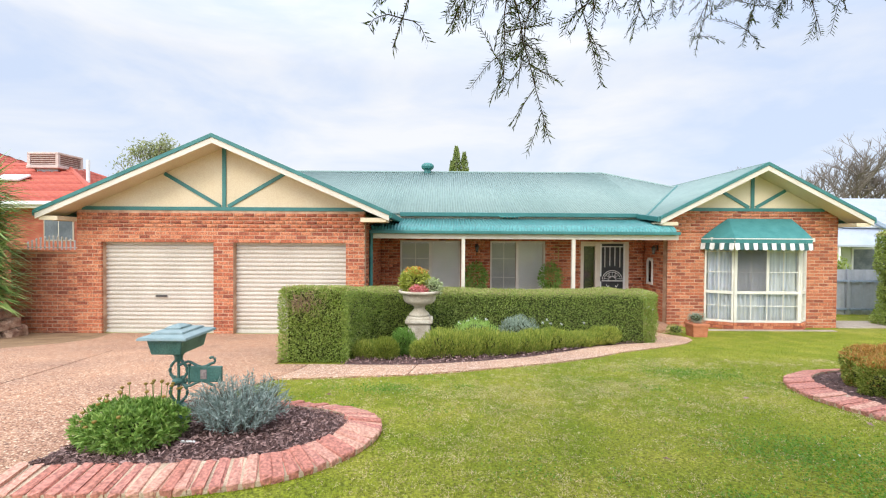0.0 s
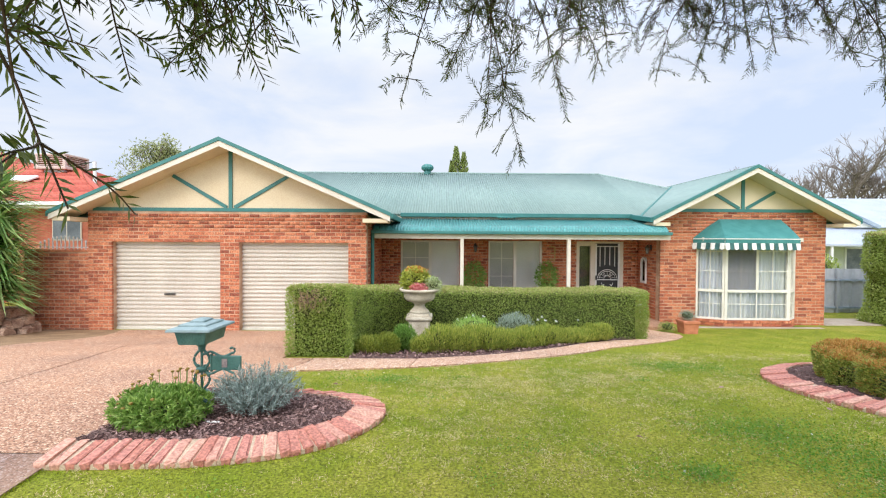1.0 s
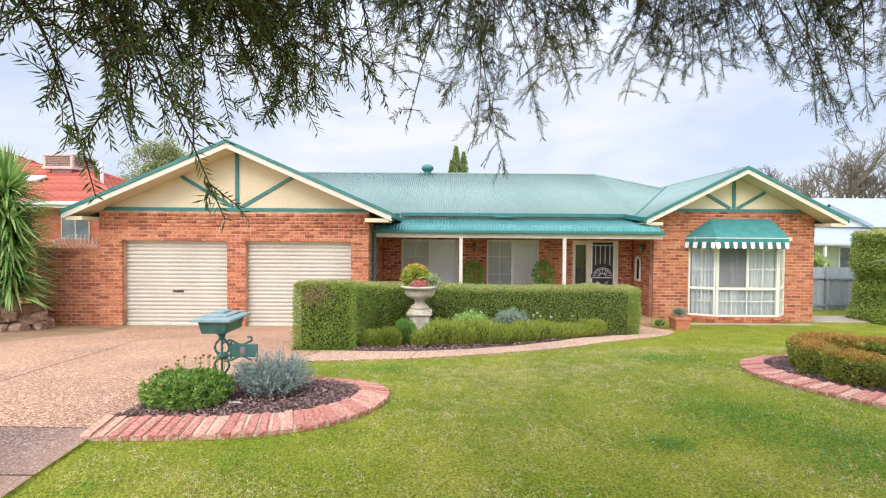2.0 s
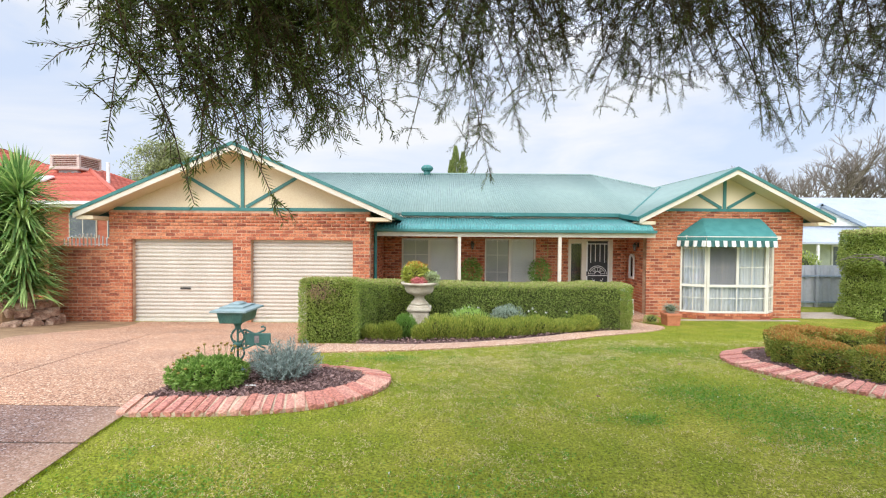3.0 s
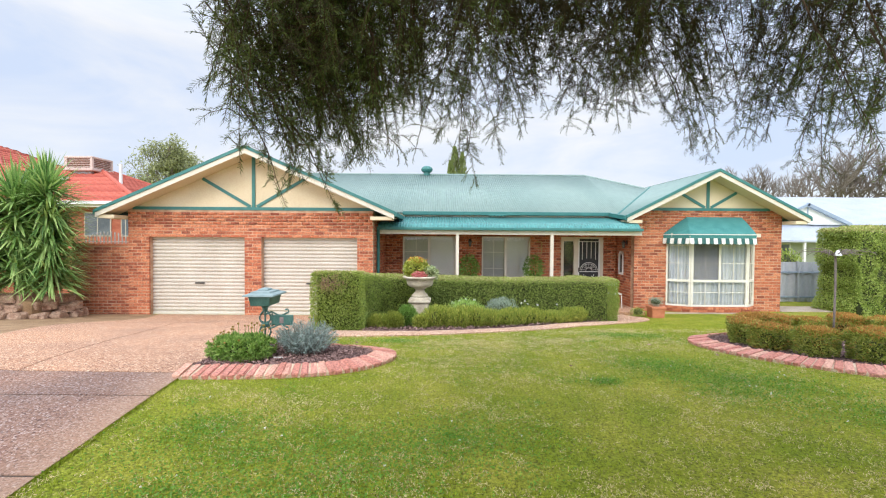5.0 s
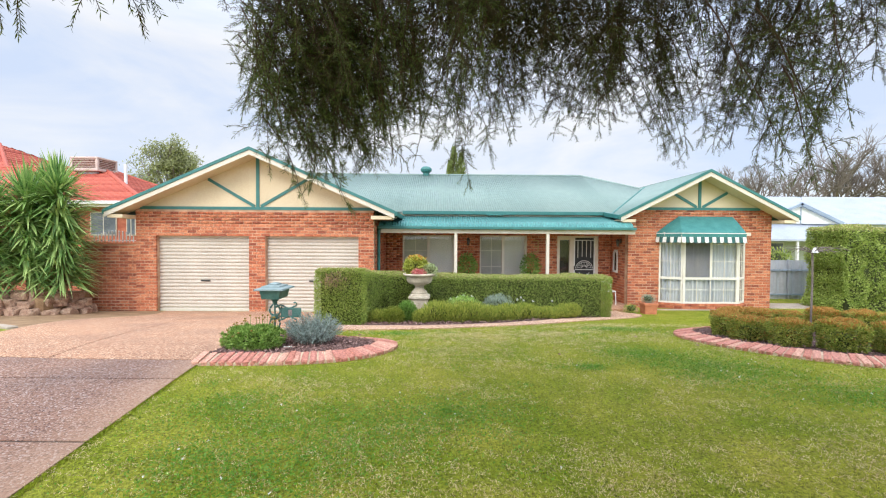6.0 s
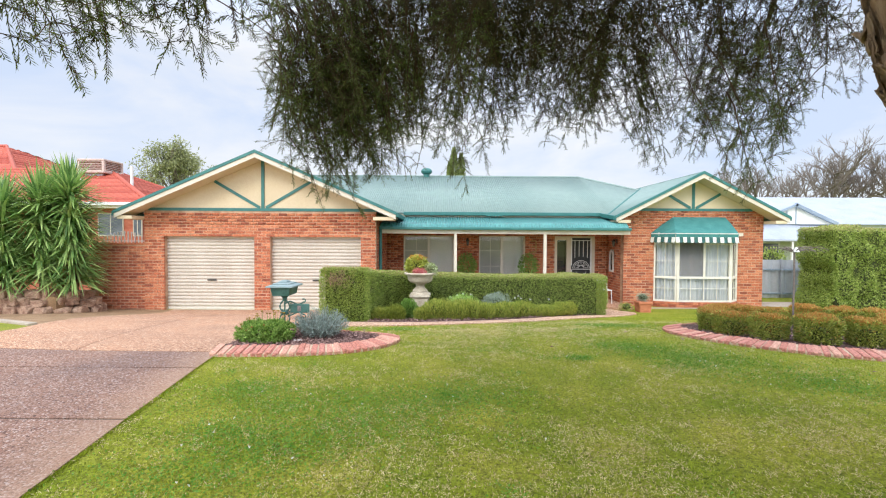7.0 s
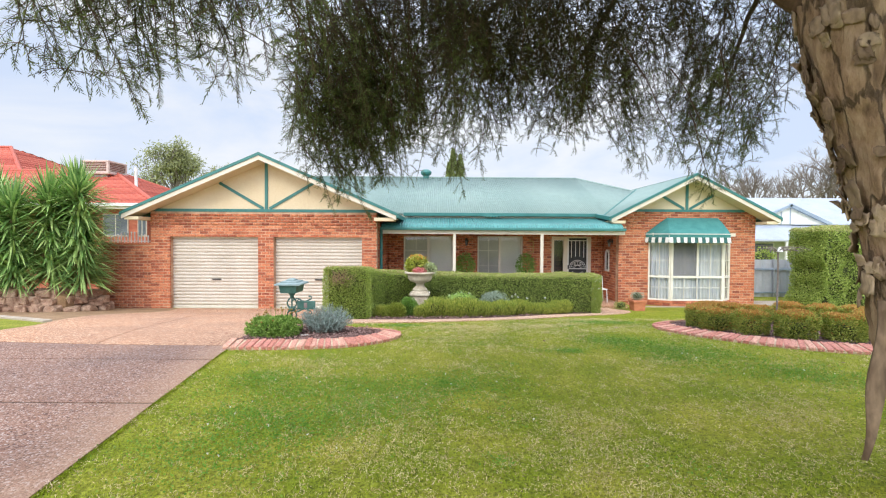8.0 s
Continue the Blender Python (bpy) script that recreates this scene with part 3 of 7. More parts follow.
def along(curve, total, inward=1):
    def line(s):
        i = min(len(curve) - 2, max(1, int(s / total * (len(curve) - 1))))
        t = curve[i + 1] - curve[i - 1]
        t = t / np.linalg.norm(t)
        return tuple(curve[i]), (-t[1] * inward, t[0] * inward)
    return line


# the mailbox bed: a half-round brick edge against the driveway
BED1, LEN1 = spline([(-2.42, 2.30), (-1.75, 2.33), (-1.4, 2.37), (-1.06, 2.46), (-0.79, 2.61), (-0.59, 2.84), (-0.465, 3.14), (-0.48, 3.43), (-0.63, 3.68), (-0.85, 3.83), (-1.15, 3.92), (-1.5, 4.0), (-1.95, 4.1)])
brick_edging("mailbox_bed_edging", "weathered pink brick edging curving round the mailbox bed", along(BED1, LEN1), 0.26, 0.083, LEN1, 3)
inner1 = [tuple(BED1[i]) for i in range(0, 200, 4)] + [(-2.2, 4.1), (-2.44, 3.2)]
part("edging_bed", patch(inner1, 0.032, deep=0.1), edging_mortar, bpy.data.objects["mailbox_bed_edging"])
part("bed_soil", patch([tuple(p + 0.225 * np.array(along(BED1, LEN1)(i / 199 * LEN1)[1])) for i, p in list(enumerate(BED1))[::6]] + [(-2.25, 4.0), (-2.44, 3.1)], 0.055, deep=0.1), mulch_soil, thing("mailbox_bed", "bark-mulched garden bed round the mailbox", "garden bed", kind="structure"))
inner1_test = in_poly([tuple(p + 0.225 * np.array(along(BED1, LEN1)(i / 199 * LEN1)[1])) for i, p in list(enumerate(BED1))[::6]] + [(-2.3, 3.9), (-2.42, 3.0)])
chips("bark_chips", inner1_test, 5200, None, 11, lift=0.058)
tagged(bpy.data.objects["bark_chips"], "dark red-brown bark chips round the mailbox shrubs", "mulch", kind="stuff")

# the round bed with its box hedge
C2, R2 = (5.42, 4.02), 1.83
circle = np.array([(C2[0] + R2 * math.cos(a), C2[1] + R2 * math.sin(a)) for a in np.linspace(0.9, 0.9 + math.tau, 400)])
brick_edging("round_bed_edging", "pink brick edging round the circular hedge bed", along(circle, math.tau * R2), 0.26, 0.085, math.tau * R2 - 0.05, 4)
part("edging_bed", patch([tuple(p) for p in circle[:-1:8]], 0.03, deep=0.1), edging_mortar, bpy.data.objects["round_bed_edging"])
part("bed_soil", patch([(C2[0] + 1.6 * math.cos(a), C2[1] + 1.6 * math.sin(a)) for a in np.linspace(0, math.tau, 49)[:-1]], 0.055, deep=0.1), mulch_soil, thing("round_bed", "bark-mulched round garden bed", "garden bed", kind="structure"))
ring_test = in_poly([(C2[0] + 1.6 * math.cos(a), C2[1] + 1.6 * math.sin(a)) for a in np.linspace(0, math.tau, 40)[:-1]])
tagged(chips("bark_chips", ring_test, 2500, None, 12, lift=0.058), "dark bark chips under the round box hedge", "mulch", kind="stuff")

# the bed round the urn, inside the curve of the tall hedge
BED3 = [(-1.4, 6.14), (-1.1, 6.12), (-0.35, 6.16), (0.55, 6.52), (1.42, 7.08), (2.2, 7.78), (2.92, 8.53), (3.6, 8.97), (4.3, 9.3), (1.5, 9.4), (-0.3, 9.1), (-1.2, 8.3)]
part("bed_soil", patch(BED3, 0.01, deep=0.1), mulch_soil, thing("urn_bed", "bark-mulched garden bed round the urn", "garden bed", kind="structure"))
tagged(chips("bark_chips", in_poly(BED3), 3500, None, 13, size=0.05), "dark bark chips round the urn", "mulch", kind="stuff")

# bare dirt beside the drive, in front of the brick wall
part("dirt_patch", patch([(-7.67, 7.7), (-7.37, 8.5), (-7.37, 9.3), (-7.67, 10.28), (-10.1, 10.28), (-13.5, 9.2), (-13.5, 8.7), (-11.5, 7.75), (-10.0, 6.9), (-8.63, 6.12), (-6.9, 5.12), (-6.83, 5.03), (-7.32, 6.0), (-7.66, 6.9)], 0.012, deep=0.05), dirt, thing("dirt_strip", "bare brown dirt strip beside the driveway", "dirt", kind="structure"))


# low concrete kerb between the dirt strip and the verge
kerb = thing("garden_kerb", "low pale concrete kerb beside the dirt strip", "kerb", kind="structure")
KERB = [(-6.9, 5.06), (-7.75, 5.56), (-8.63, 6.07), (-10.0, 6.86), (-11.5, 7.72), (-13.5, 8.68)]
for (xa, ya), (xb, yb) in zip(KERB, KERB[1:]):
    length = math.hypot(xb - xa, yb - ya)
    k = part("kerb_block", boxed(0.006, length - 0.006, -0.07, 0.07, -0.12, 0.045, bevel=0.012), concrete, kerb)
    k.matrix_basis = pose(xa, ya, gz(ya), 0, -math.degrees(math.atan2(gz(yb) - gz(ya), length)), math.degrees(math.atan2(yb - ya, xb - xa)))


# ---- brickwork ----
def wall_panel(u0, u1, z0, z1, holes, flip=False, thick=0.2):
    """An upright wall of front face at v = 0 that reaches back by thick, with openings (u0, u1, z0, z1)."""
    us = sorted({u0, u1, *[h[0] for h in holes], *[h[1] for h in holes]})
    zs = sorted({z0, z1, *[h[2] for h in holes], *[h[3] for h in holes]})
    bm = bmesh.new()
    vs = {}
    for a, b in zip(us, us[1:]):
        for c, d in zip(zs, zs[1:]):
            if any(h[0] <= a and b <= h[1] and h[2] <= c and d <= h[3] for h in holes):
                continue
            q = []
            for p in ((a, c), (b, c), (b, d), (a, d)):
                if p not in vs:
                    vs[p] = bm.verts.new((p[0], 0, p[1]))
                q.append(vs[p])
            bm.faces.new(q)
    ret = bmesh.ops.extrude_face_region(bm, geom=bm.faces[:])
    for v in ret["geom"]:
        if isinstance(v, bmesh.types.BMVert):
            v.co.y += thick
    bmesh.ops.recalc_face_normals(bm, faces=bm.faces)
    return bm


BL, BH, BD, GAP = 0.228, 0.072, 0.05, 0.014
_brick_meshes = {}


def brick_mesh(length):
    key = round(length / 0.01)
    if key not in _brick_meshes:
        me = bpy.data.meshes.new("brick")
        bm = boxed(0, key * 0.01, -0.005, BD, 0, BH)
        bmesh.ops.bevel(bm, geom=[e for e in bm.edges if all(abs(v.co.y + 0.005) < 1e-5 for v in e.verts)], offset=0.005, segments=1, affect="EDGES")
        bm.to_mesh(me)
        bm.free()
        me.materials.append(brick_one)
        _brick_meshes[key] = me
    return _brick_meshes[key]


def lay_bricks(wall, u0, u1, z0, z1, holes, most=300, seed=0, near=None):
    """Stretcher-bond bricks on the wall's face as its parts; past `most` of them the rest is one joined part."""
    rnd = random.Random(seed)
    todo = []
    row = 0
    z = z0
    while z + BH <= z1 + 0.02:
        h = min(BH, z1 - z)
        cuts = sorted((a, b) for a, b, c, d in holes if c < z + BH * 0.5 < d)
        free, at = [], u0
        for a, b in cuts:
            free.append((at, a))
            at = max(at, b)
        free.append((at, u1))
        first = u0 - (BL + GAP) * (0.5 if row % 2 else 0.0)
        for lo, hi in free:
            u = first + math.floor((lo - first) / (BL + GAP)) * (BL + GAP)
            while u < hi:
                a, b = max(u, lo), min(u + BL, hi)
                if b - a > 0.035:
                    todo.append((a, z, b - a))
                u += BL + GAP
        z += BH + GAP
        row += 1
    if near is not None:
        todo.sort(key=lambda t: abs(t[0] - near))
    for a, z, w in todo[:most]:
        b = new("brick", brick_mesh(w))
        b.parent = wall
        b.location = (a, rnd.uniform(-0.003, 0.003), z)
    rest = todo[most:]
    if rest:
        v, f = [], []
        for a, z, w in rest:
            i = len(v)
            y = -0.005 + rnd.uniform(-0.003, 0.003)
            v += [(a, y, z), (a + w, y, z), (a + w, y, z + BH), (a, y, z + BH), (a, BD, z), (a + w, BD, z), (a + w, BD, z + BH), (a, BD, z + BH)]
            f += [(i, i + 1, i + 2, i + 3), (i + 1, i + 5, i + 6, i + 2), (i + 4, i, i + 3, i + 7), (i + 3, i + 2, i + 6, i + 7), (i + 4, i + 5, i + 1, i)]
        tagged(numpy_mesh("brickwork", np.array(v), np.array(f), brick_many, wall), kind="stuff")


HOUSE = thing("house", "single-storey red brick house with teal steel roof and cream gables", "house")


def brick_wall(name, m, u0, u1, z0, z1, holes, parent, most=300, seed=0, near=None, thick=0.22):
    w = part(name, wall_panel(u0, u1, z0, z1, holes, thick=thick), mortar, parent)
    w.matrix_basis = m
    BRICKS.append((w, u0, u1, z0 + 0.004, z1, holes, most, seed, near))
    return w


BRICKS = []

# garage front, with a pier between the two roller doors
GX0, GX1, GY = -8.48, -1.82, 10.3
D1, D2, DTOP = (-7.92, -5.32), (-4.86, -2.25), 2.08
brick_wall("garage_wall", pose(0, GY, 0), GX0, GX1, -0.1, 2.79, [(D1[0], D1[1], -0.1, DTOP), (D2[0], D2[1], -0.1, DTOP)], HOUSE, seed=1)
brick_wall("garage_side_wall", pose(GX1, 0, 0, 0, 0, 90), GY + 0.225, 12.97, -0.1, 2.7, [], HOUSE, most=0, seed=2)
part("garage_side_wall", boxed(GX0 + 0.003, GX0 + 0.22, GY + 0.225, 19.0, -0.1, 2.6), brick_many, HOUSE)
# verandah back wall
W1, W2, DOOR = (-1.25, 0.51), (1.38, 2.99), (4.02, 5.42)
brick_wall("verandah_wall", pose(0, 12.97, 0), GX1, 5.86, -0.1, 2.85, [(W1[0], W1[1], 0.55, 2.14), (W2[0], W2[1], 0.55, 2.14), (DOOR[0], DOOR[1], -0.1, 2.14)], HOUSE, most=200, seed=3, near=3.4)
# right-hand wing: front and the side that closes the verandah
WX0, WX1, WY = 5.88, 10.34, 11.65
BAY = (6.86, 9.50)
brick_wall("wing_wall", pose(0, WY, 0), WX0, WX1, -0.12, 2.95, [(BAY[0] + 0.02, BAY[1] - 0.02, 0.10, 2.15)], HOUSE, seed=4)
# the side wall faces the verandah: its u axis runs towards -y
brick_wall("wing_side_wall", pose(WX0, 0, 0, 0, 0, -90), -13.19, -WY - 0.225, -0.1, 2.8, [(-12.78, -12.42, 0.95, 1.68)], HOUSE, most=200, seed=5)
part("wing_side_wall", boxed(WX1 - 0.22, WX1 - 0.003, WY + 0.225, 19.0, -0.1, 2.7), brick_many, HOUSE)
part("rear_wall", boxed(GX0, WX1, 19.0, 19.2, -0.1, 2.7), brick_many, HOUSE)

# low wall at the side of the garage
SIDE = thing("side_wall", "low red brick wall beside the garage", "brick wall", kind="structure")
brick_wall("wall_face", pose(0, GY + 0.03, 0), -10.05, GX0 - 0.004, -0.12, 1.8, [], SIDE, most=200, seed=6)
part("coping", boxed(-10.07, GX0 - 0.004, GY, GY + 0.27, 1.8, 1.86, bevel=0.008), brick_many, SIDE)


# ---- roller doors ----
def roller_door(x0, x1, z0, z1, y):
    d = thing("garage_door", "closed cream ribbed steel roller door", "garage door", "garage doors")
    d.location = ((x0 + x1) / 2, y, z0)
    w, n = (x1 - x0) / 2, 22
    pitch = (z1 - z0) / n
    bm = bmesh.new()
    prof = [(0.0, 0.034), (0.12, 0.034), (0.20, 0.004), (0.50, -0.008), (0.82, -0.004), (0.92, 0.02), (1.0, 0.034)]
    rows = [[bm.verts.new((sx * (w + 0.02), py, pz * pitch)) for sx in (-1, 1)] for pz, py in prof]
    for a, b in zip(rows, rows[1:]):
        bm.faces.new((a[0], a[1], b[1], b[0]))
    me = bpy.data.meshes.new("slat")
    bm.to_mesh(me)
    bm.free()
    me.materials.append(cream_door)
    for k in range(n):
        s = new("slat", me)
        s.parent = d
        s.location = (0, 0, k * pitch)
    part("bottom_rail", boxed(-w - 0.01, w + 0.01, -0.02, 0.03, 0.0, 0.06, bevel=0.006), cream_door, d)
    part("handle", boxed(-0.12, 0.14, -0.05, -0.012, 0.86, 0.895, bevel=0.006), black_iron, d, "black pull handle")
    part("lintel", boxed(-w - 0.02, w + 0.02, -0.03, 0.05, z1 - z0 - 0.03, z1 - z0 + 0.02), window_paint, d)
    return d


roller_door(*D1, -0.09, DTOP, GY + 0.16)
roller_door(*D2, -0.09, DTOP, GY + 0.16)
# near-black sheet in place of the unlit garage behind the doors
part("garage_inside", boxed(GX0 + 0.25, GX1 - 0.25, GY + 0.4, GY + 0.45, -0.1, 2.6), dark_screen_and_room, HOUSE)


# ---- roofs ----
def corrugated(name, cols, mat, parent, label="", amp=0.020, pitch=0.076, axis="x", rows=1, thick=0.02):
    """A sheet of corrugated steel: cols(u) gives points from eave to top for the place u along the eave; u0, u1 = cols.span."""
    u0, u1 = cols.span
    n = int((u1 - u0) / pitch * 6)
    us = np.linspace(u0, u1, n + 1)
    v, k = [], None
    for u in us:
        p = np.array(cols(u), float)
        p[:, 2] += amp * math.sin(u / pitch * math.tau)
        k = len(p)
        v.append(p)
    v = np.concatenate(v)
    i, j = np.meshgrid(np.arange(n), np.arange(k - 1), indexing="ij")
    a = (i * k + j).ravel()
    f = np.stack([a, a + k, a + k + 1, a + 1], 1)
    ob = numpy_mesh(name, v, f, mat, parent, label)
    s = ob.modifiers.new("thickness", "SOLIDIFY")
    s.thickness, s.offset = thick, -1
    return ob


def span(u0, u1):
    def dec(fn):
        fn.span = (u0, u1)
        return fn
    return dec


GC, GH, GT, GE, GYE, GSL = -5.07, 3.88, 4.40, 2.72, 9.75, (4.40 - 2.72) / 3.88
WC, WH, WT, WE, WYE, WSL = 8.09, 2.66, 4.10, 2.74, 11.1, (4.10 - 2.74) / 2.66
ME, MY, RY, RZ = 2.90, 12.40, 16.8, 4.72
MSL = (RZ - ME) / (RY - MY)
RX1 = 5.95


@span(GX0, RX1 + 2.2)
def main_front(x):
    top = RZ if x <= RX1 else RZ - (x - RX1) * MSL
    return [(x, MY, ME), (x, MY + (top - ME) / MSL, top)]


@span(MY, 2 * RY - MY)
def main_end(y):
    d = abs(y - RY)
    return [(RX1 + (RY - MY), y, ME), (RX1 + d, y, RZ - d * MSL)]


corrugated("roof", main_front, teal_roof, HOUSE, "faded teal corrugated steel roof")
corrugated("roof", main_end, teal_roof, HOUSE, amp=0.004)
part("roof", prism(bmesh.new(), [(GX0, ME), (GX0, RZ - 0.02), (RX1, RZ - 0.02), (RX1 + 4.4, ME)], RY + 0.01, RY + 0.03), teal_roof, HOUSE)
for s in (1, -1):
    @span(GYE, RY - 0.4)
    def garage_slope(y, s=s):
        return [(GC + s * GH, y, GE), (GC, y, GT)]
    corrugated("roof", garage_slope, teal_roof, HOUSE, amp=0.012)

    @span(WYE, RY + 0.3)
    def wing_slope(y, s=s):
        return [(WC + s * WH, y, WE), (WC, y, WT)]
    corrugated("roof", wing_slope, teal_roof, HOUSE, amp=0.012)
ridge = bmesh.new()
rod(ridge, [(GX0, RY, RZ + 0.0), (RX1, RY, RZ + 0.0)], 0.045, 8)
rod(ridge, [(RX1, RY, RZ), (RX1 + 2.1, RY - 2.1, RZ - 2.1 * MSL)], 0.045, 8)
part("ridge_cap", ridge, teal_roof, HOUSE)
# valley where the wing's slope cuts the main one
vx = [5.45, 7.9]
part("valley", rod(bmesh.new(), [(x, MY + (WE + (x - (WC - WH)) * WSL - ME) / MSL, WE + (x - (WC - WH)) * WSL + 0.03) for x in vx], 0.04, 6), teal_paint, HOUSE)
for cx, half, zt, ze, ye in ((GC, GH, GT, GE, GYE), (WC, WH, WT, WE, WYE)):
    part("ridge_cap", rod(bmesh.new(), [(cx, ye, zt + 0.005), (cx, RY - 0.4, zt + 0.005)], 0.04, 8), teal_roof, HOUSE)
    sl = (zt - ze) / half
    for s in (1, -1):
        # teal capping, cream bargeboard, sloping soffit, boxed eave, gutter
        def rake(z_off, deep, y0, y1, mat, name, ext=0.0):
            xo = cx + s * (half + ext)
            zo = ze - ext * sl
            part(name, prism(bmesh.new(), [(cx, zt + z_off), (cx, zt + z_off - deep), (xo, zo + z_off - deep), (xo, zo + z_off)], y0, y1), mat, HOUSE)
        rake(0.045, 0.085, ye - 0.03, ye + 0.09, teal_paint, "barge_capping", 0.02)
        rake(-0.042, 0.125, ye - 0.008, ye + 0.025, cream_paint, "bargeboard")
        wy = GY if cx < 0 else WY
        rake(-0.125, 0.02, ye + 0.026, wy + 0.05, cream_sheet, "soffit")
        wall_x = (GX0 if s < 0 else GX1) if cx < 0 else (WX0 if s < 0 else WX1)
        xo = cx + s * half
        part("boxed_eave", boxed(min(wall_x, xo - s * 0.06), max(wall_x, xo - s * 0.06), ye + 0.027, wy - 0.004 + (0.3 if cx < 0 and s < 0 else 0.0), ze - 0.19, ze - 0.10), cream_sheet, HOUSE)
        if cx > 0 and s < 0:
            # this gutter climbs a little to meet the main one
            bm = bmesh.new()
            q = [[bm.verts.new((xo + dx, yy, zz + dz)) for dx, dz in ((-0.07, -0.10), (0.04, -0.10), (0.04, 0.02), (-0.07, 0.02))] for yy, zz in ((ye, ze), (MY + 0.06, ME))]
            bm.faces.new(q[0])
            bm.faces.new(q[1][::-1])
            for k in range(4):
                bm.faces.new((q[0][k], q[1][k], q[1][(k + 1) % 4], q[0][(k + 1) % 4]))
            part("gutter", bm, teal_paint, HOUSE)
        else:
            part("gutter", boxed(min(xo - s * 0.04, xo + s * 0.07), max(xo - s * 0.04, xo + s * 0.07), ye, MY if s > 0 and cx < 0 else 18.0, ze - 0.10, ze + 0.02, bevel=0.012), teal_paint, HOUSE)
    # gable cladding and its teal battens
    wy, zb = (GY, 2.84) if cx < 0 else (WY, 3.0)
    zt_in = zt - 0.13
    hw = (zt_in - zb) / sl
    part("gable_cladding", prism(bmesh.new(), [(cx - hw, zb), (cx + hw, zb), (cx, zt_in)], wy + 0.02, wy + 0.10), cream_sheet, HOUSE, "cream painted gable cladding")
    half_w = (GX1 - GX0) / 2 if cx < 0 else (WX1 - WX0) / 2
    batten = min(half_w + 0.12, (zt - zb - 0.14) / sl)
    part("gable_batten", boxed(cx - batten, cx + batten, wy - 0.015, wy + 0.018, zb - 0.05, zb + 0.035), teal_paint, HOUSE)
    part("gable_batten", boxed(cx - 0.043, cx + 0.043, wy - 0.012, wy + 0.018, zb + 0.036, zt_in - 0.03), teal_paint, HOUSE)
    reach = 1.38 if cx < 0 else 0.86
    for s in (1, -1):
        zr = zt_in - reach * sl - 0.03
        part("gable_batten", board(bmesh.new(), cx + s * 0.09, zb + 0.05, cx + s * reach, zr, 0.08, wy - 0.009, wy + 0.018), teal_paint, HOUSE)

# main gutter, fascia and the strip above the verandah roof
part("gutter", boxed(-1.2, 5.42, MY - 0.06, MY + 0.06, ME - 0.09, ME + 0.025, bevel=0.012), teal_paint, HOUSE)
part("fascia", boxed(-1.75, 5.85, MY + 0.061, MY + 0.09, 2.55, ME - 0.03), cream_paint, HOUSE)
part("soffit", boxed(-1.6, 5.87, MY + 0.1, 12.96, 2.70, 2.72), cream_sheet, HOUSE)

# bullnose verandah roof with its beam and posts
VX0, VX1, VY = -1.78, 5.74, 10.92


@span(VX0, VX1)
def bullnose(x):
    pts = []
    for k in range(9):
        a = math.pi / 2 * k / 8
        pts.append((x, VY + 0.30 - 0.30 * math.cos(a), 2.36 + 0.17 * math.sin(a)))
    pts.append((x, MY + 0.06, 2.76))
    return pts


corrugated("verandah_roof", bullnose, teal_verandah, HOUSE, "bright teal bullnose corrugated verandah roof", amp=0.017, thick=0.012)
part("verandah_gutter", boxed(VX0 - 0.02, VX1 + 0.05, VY - 0.10, VY + 0.02, 2.30, 2.38, bevel=0.012), teal_paint, HOUSE)
part("verandah_beam", boxed(VX0, 5.80, VY + 0.03, VY + 0.10, 2.18, 2.30, bevel=0.004), cream_paint, HOUSE)
part("verandah_ceiling", boxed(VX0, 5.86, VY + 0.11, 12.96, 2.42, 2.44), cream_sheet, HOUSE)
part("roof_end_cap", prism(bmesh.new(), [(VX1, 2.36), (VX1 + 0.02, 2.36), (VX1 + 0.02, 2.42), (VX1, 2.42)], VY + 0.05, 12.3), teal_verandah, HOUSE)
for px_ in (0.50, 3.22):
    part("verandah_post", boxed(px_ - 0.045, px_ + 0.045, VY + 0.02, VY + 0.11, -0.05, 2.179, bevel=0.008), cream_paint, HOUSE)
part("downpipe", rod(bmesh.new(), [(-1.77, VY + 0.02, 2.3), (-1.77, VY + 0.02, -0.05)], 0.045, 10), teal_paint, HOUSE, smooth=False)
part("verandah_floor", boxed(GX1 + 0.003, 5.87, VY - 0.1, 12.965, -0.2, -0.005), aggregate, HOUSE)


# ---- windows and doors of the house ----
def pane(x0, x1, y, z0, z1, parent):
    p = part("pane", boxed(x0, x1, y, y + 0.005, z0, z1), glass, parent)
    p.visible_shadow = False
    return p


def curtain(x0, x1, y, z0, z1, parent, mat, folds=0.13, amp=0.05, name="curtain", seed=0):
    rnd = random.Random(seed)
    n = int((x1 - x0) / folds * 8)
    bm = bmesh.new()
    ph, rows = 0.0, []
    for k in range(n + 1):
        x = x0 + (x1 - x0) * k / n
        ph += math.tau / 8 * rnd.uniform(0.5, 1.5)
        yy = y + amp * math.sin(ph)
        rows.append((bm.verts.new((x, yy, z0)), bm.verts.new((x, yy * 0.4 + y * 0.6, z1))))
    for a, b in zip(rows, rows[1:]):
        bm.faces.new((a[0], b[0], b[1], a[1]))
    return part(name, bm, mat, parent, smooth=True)


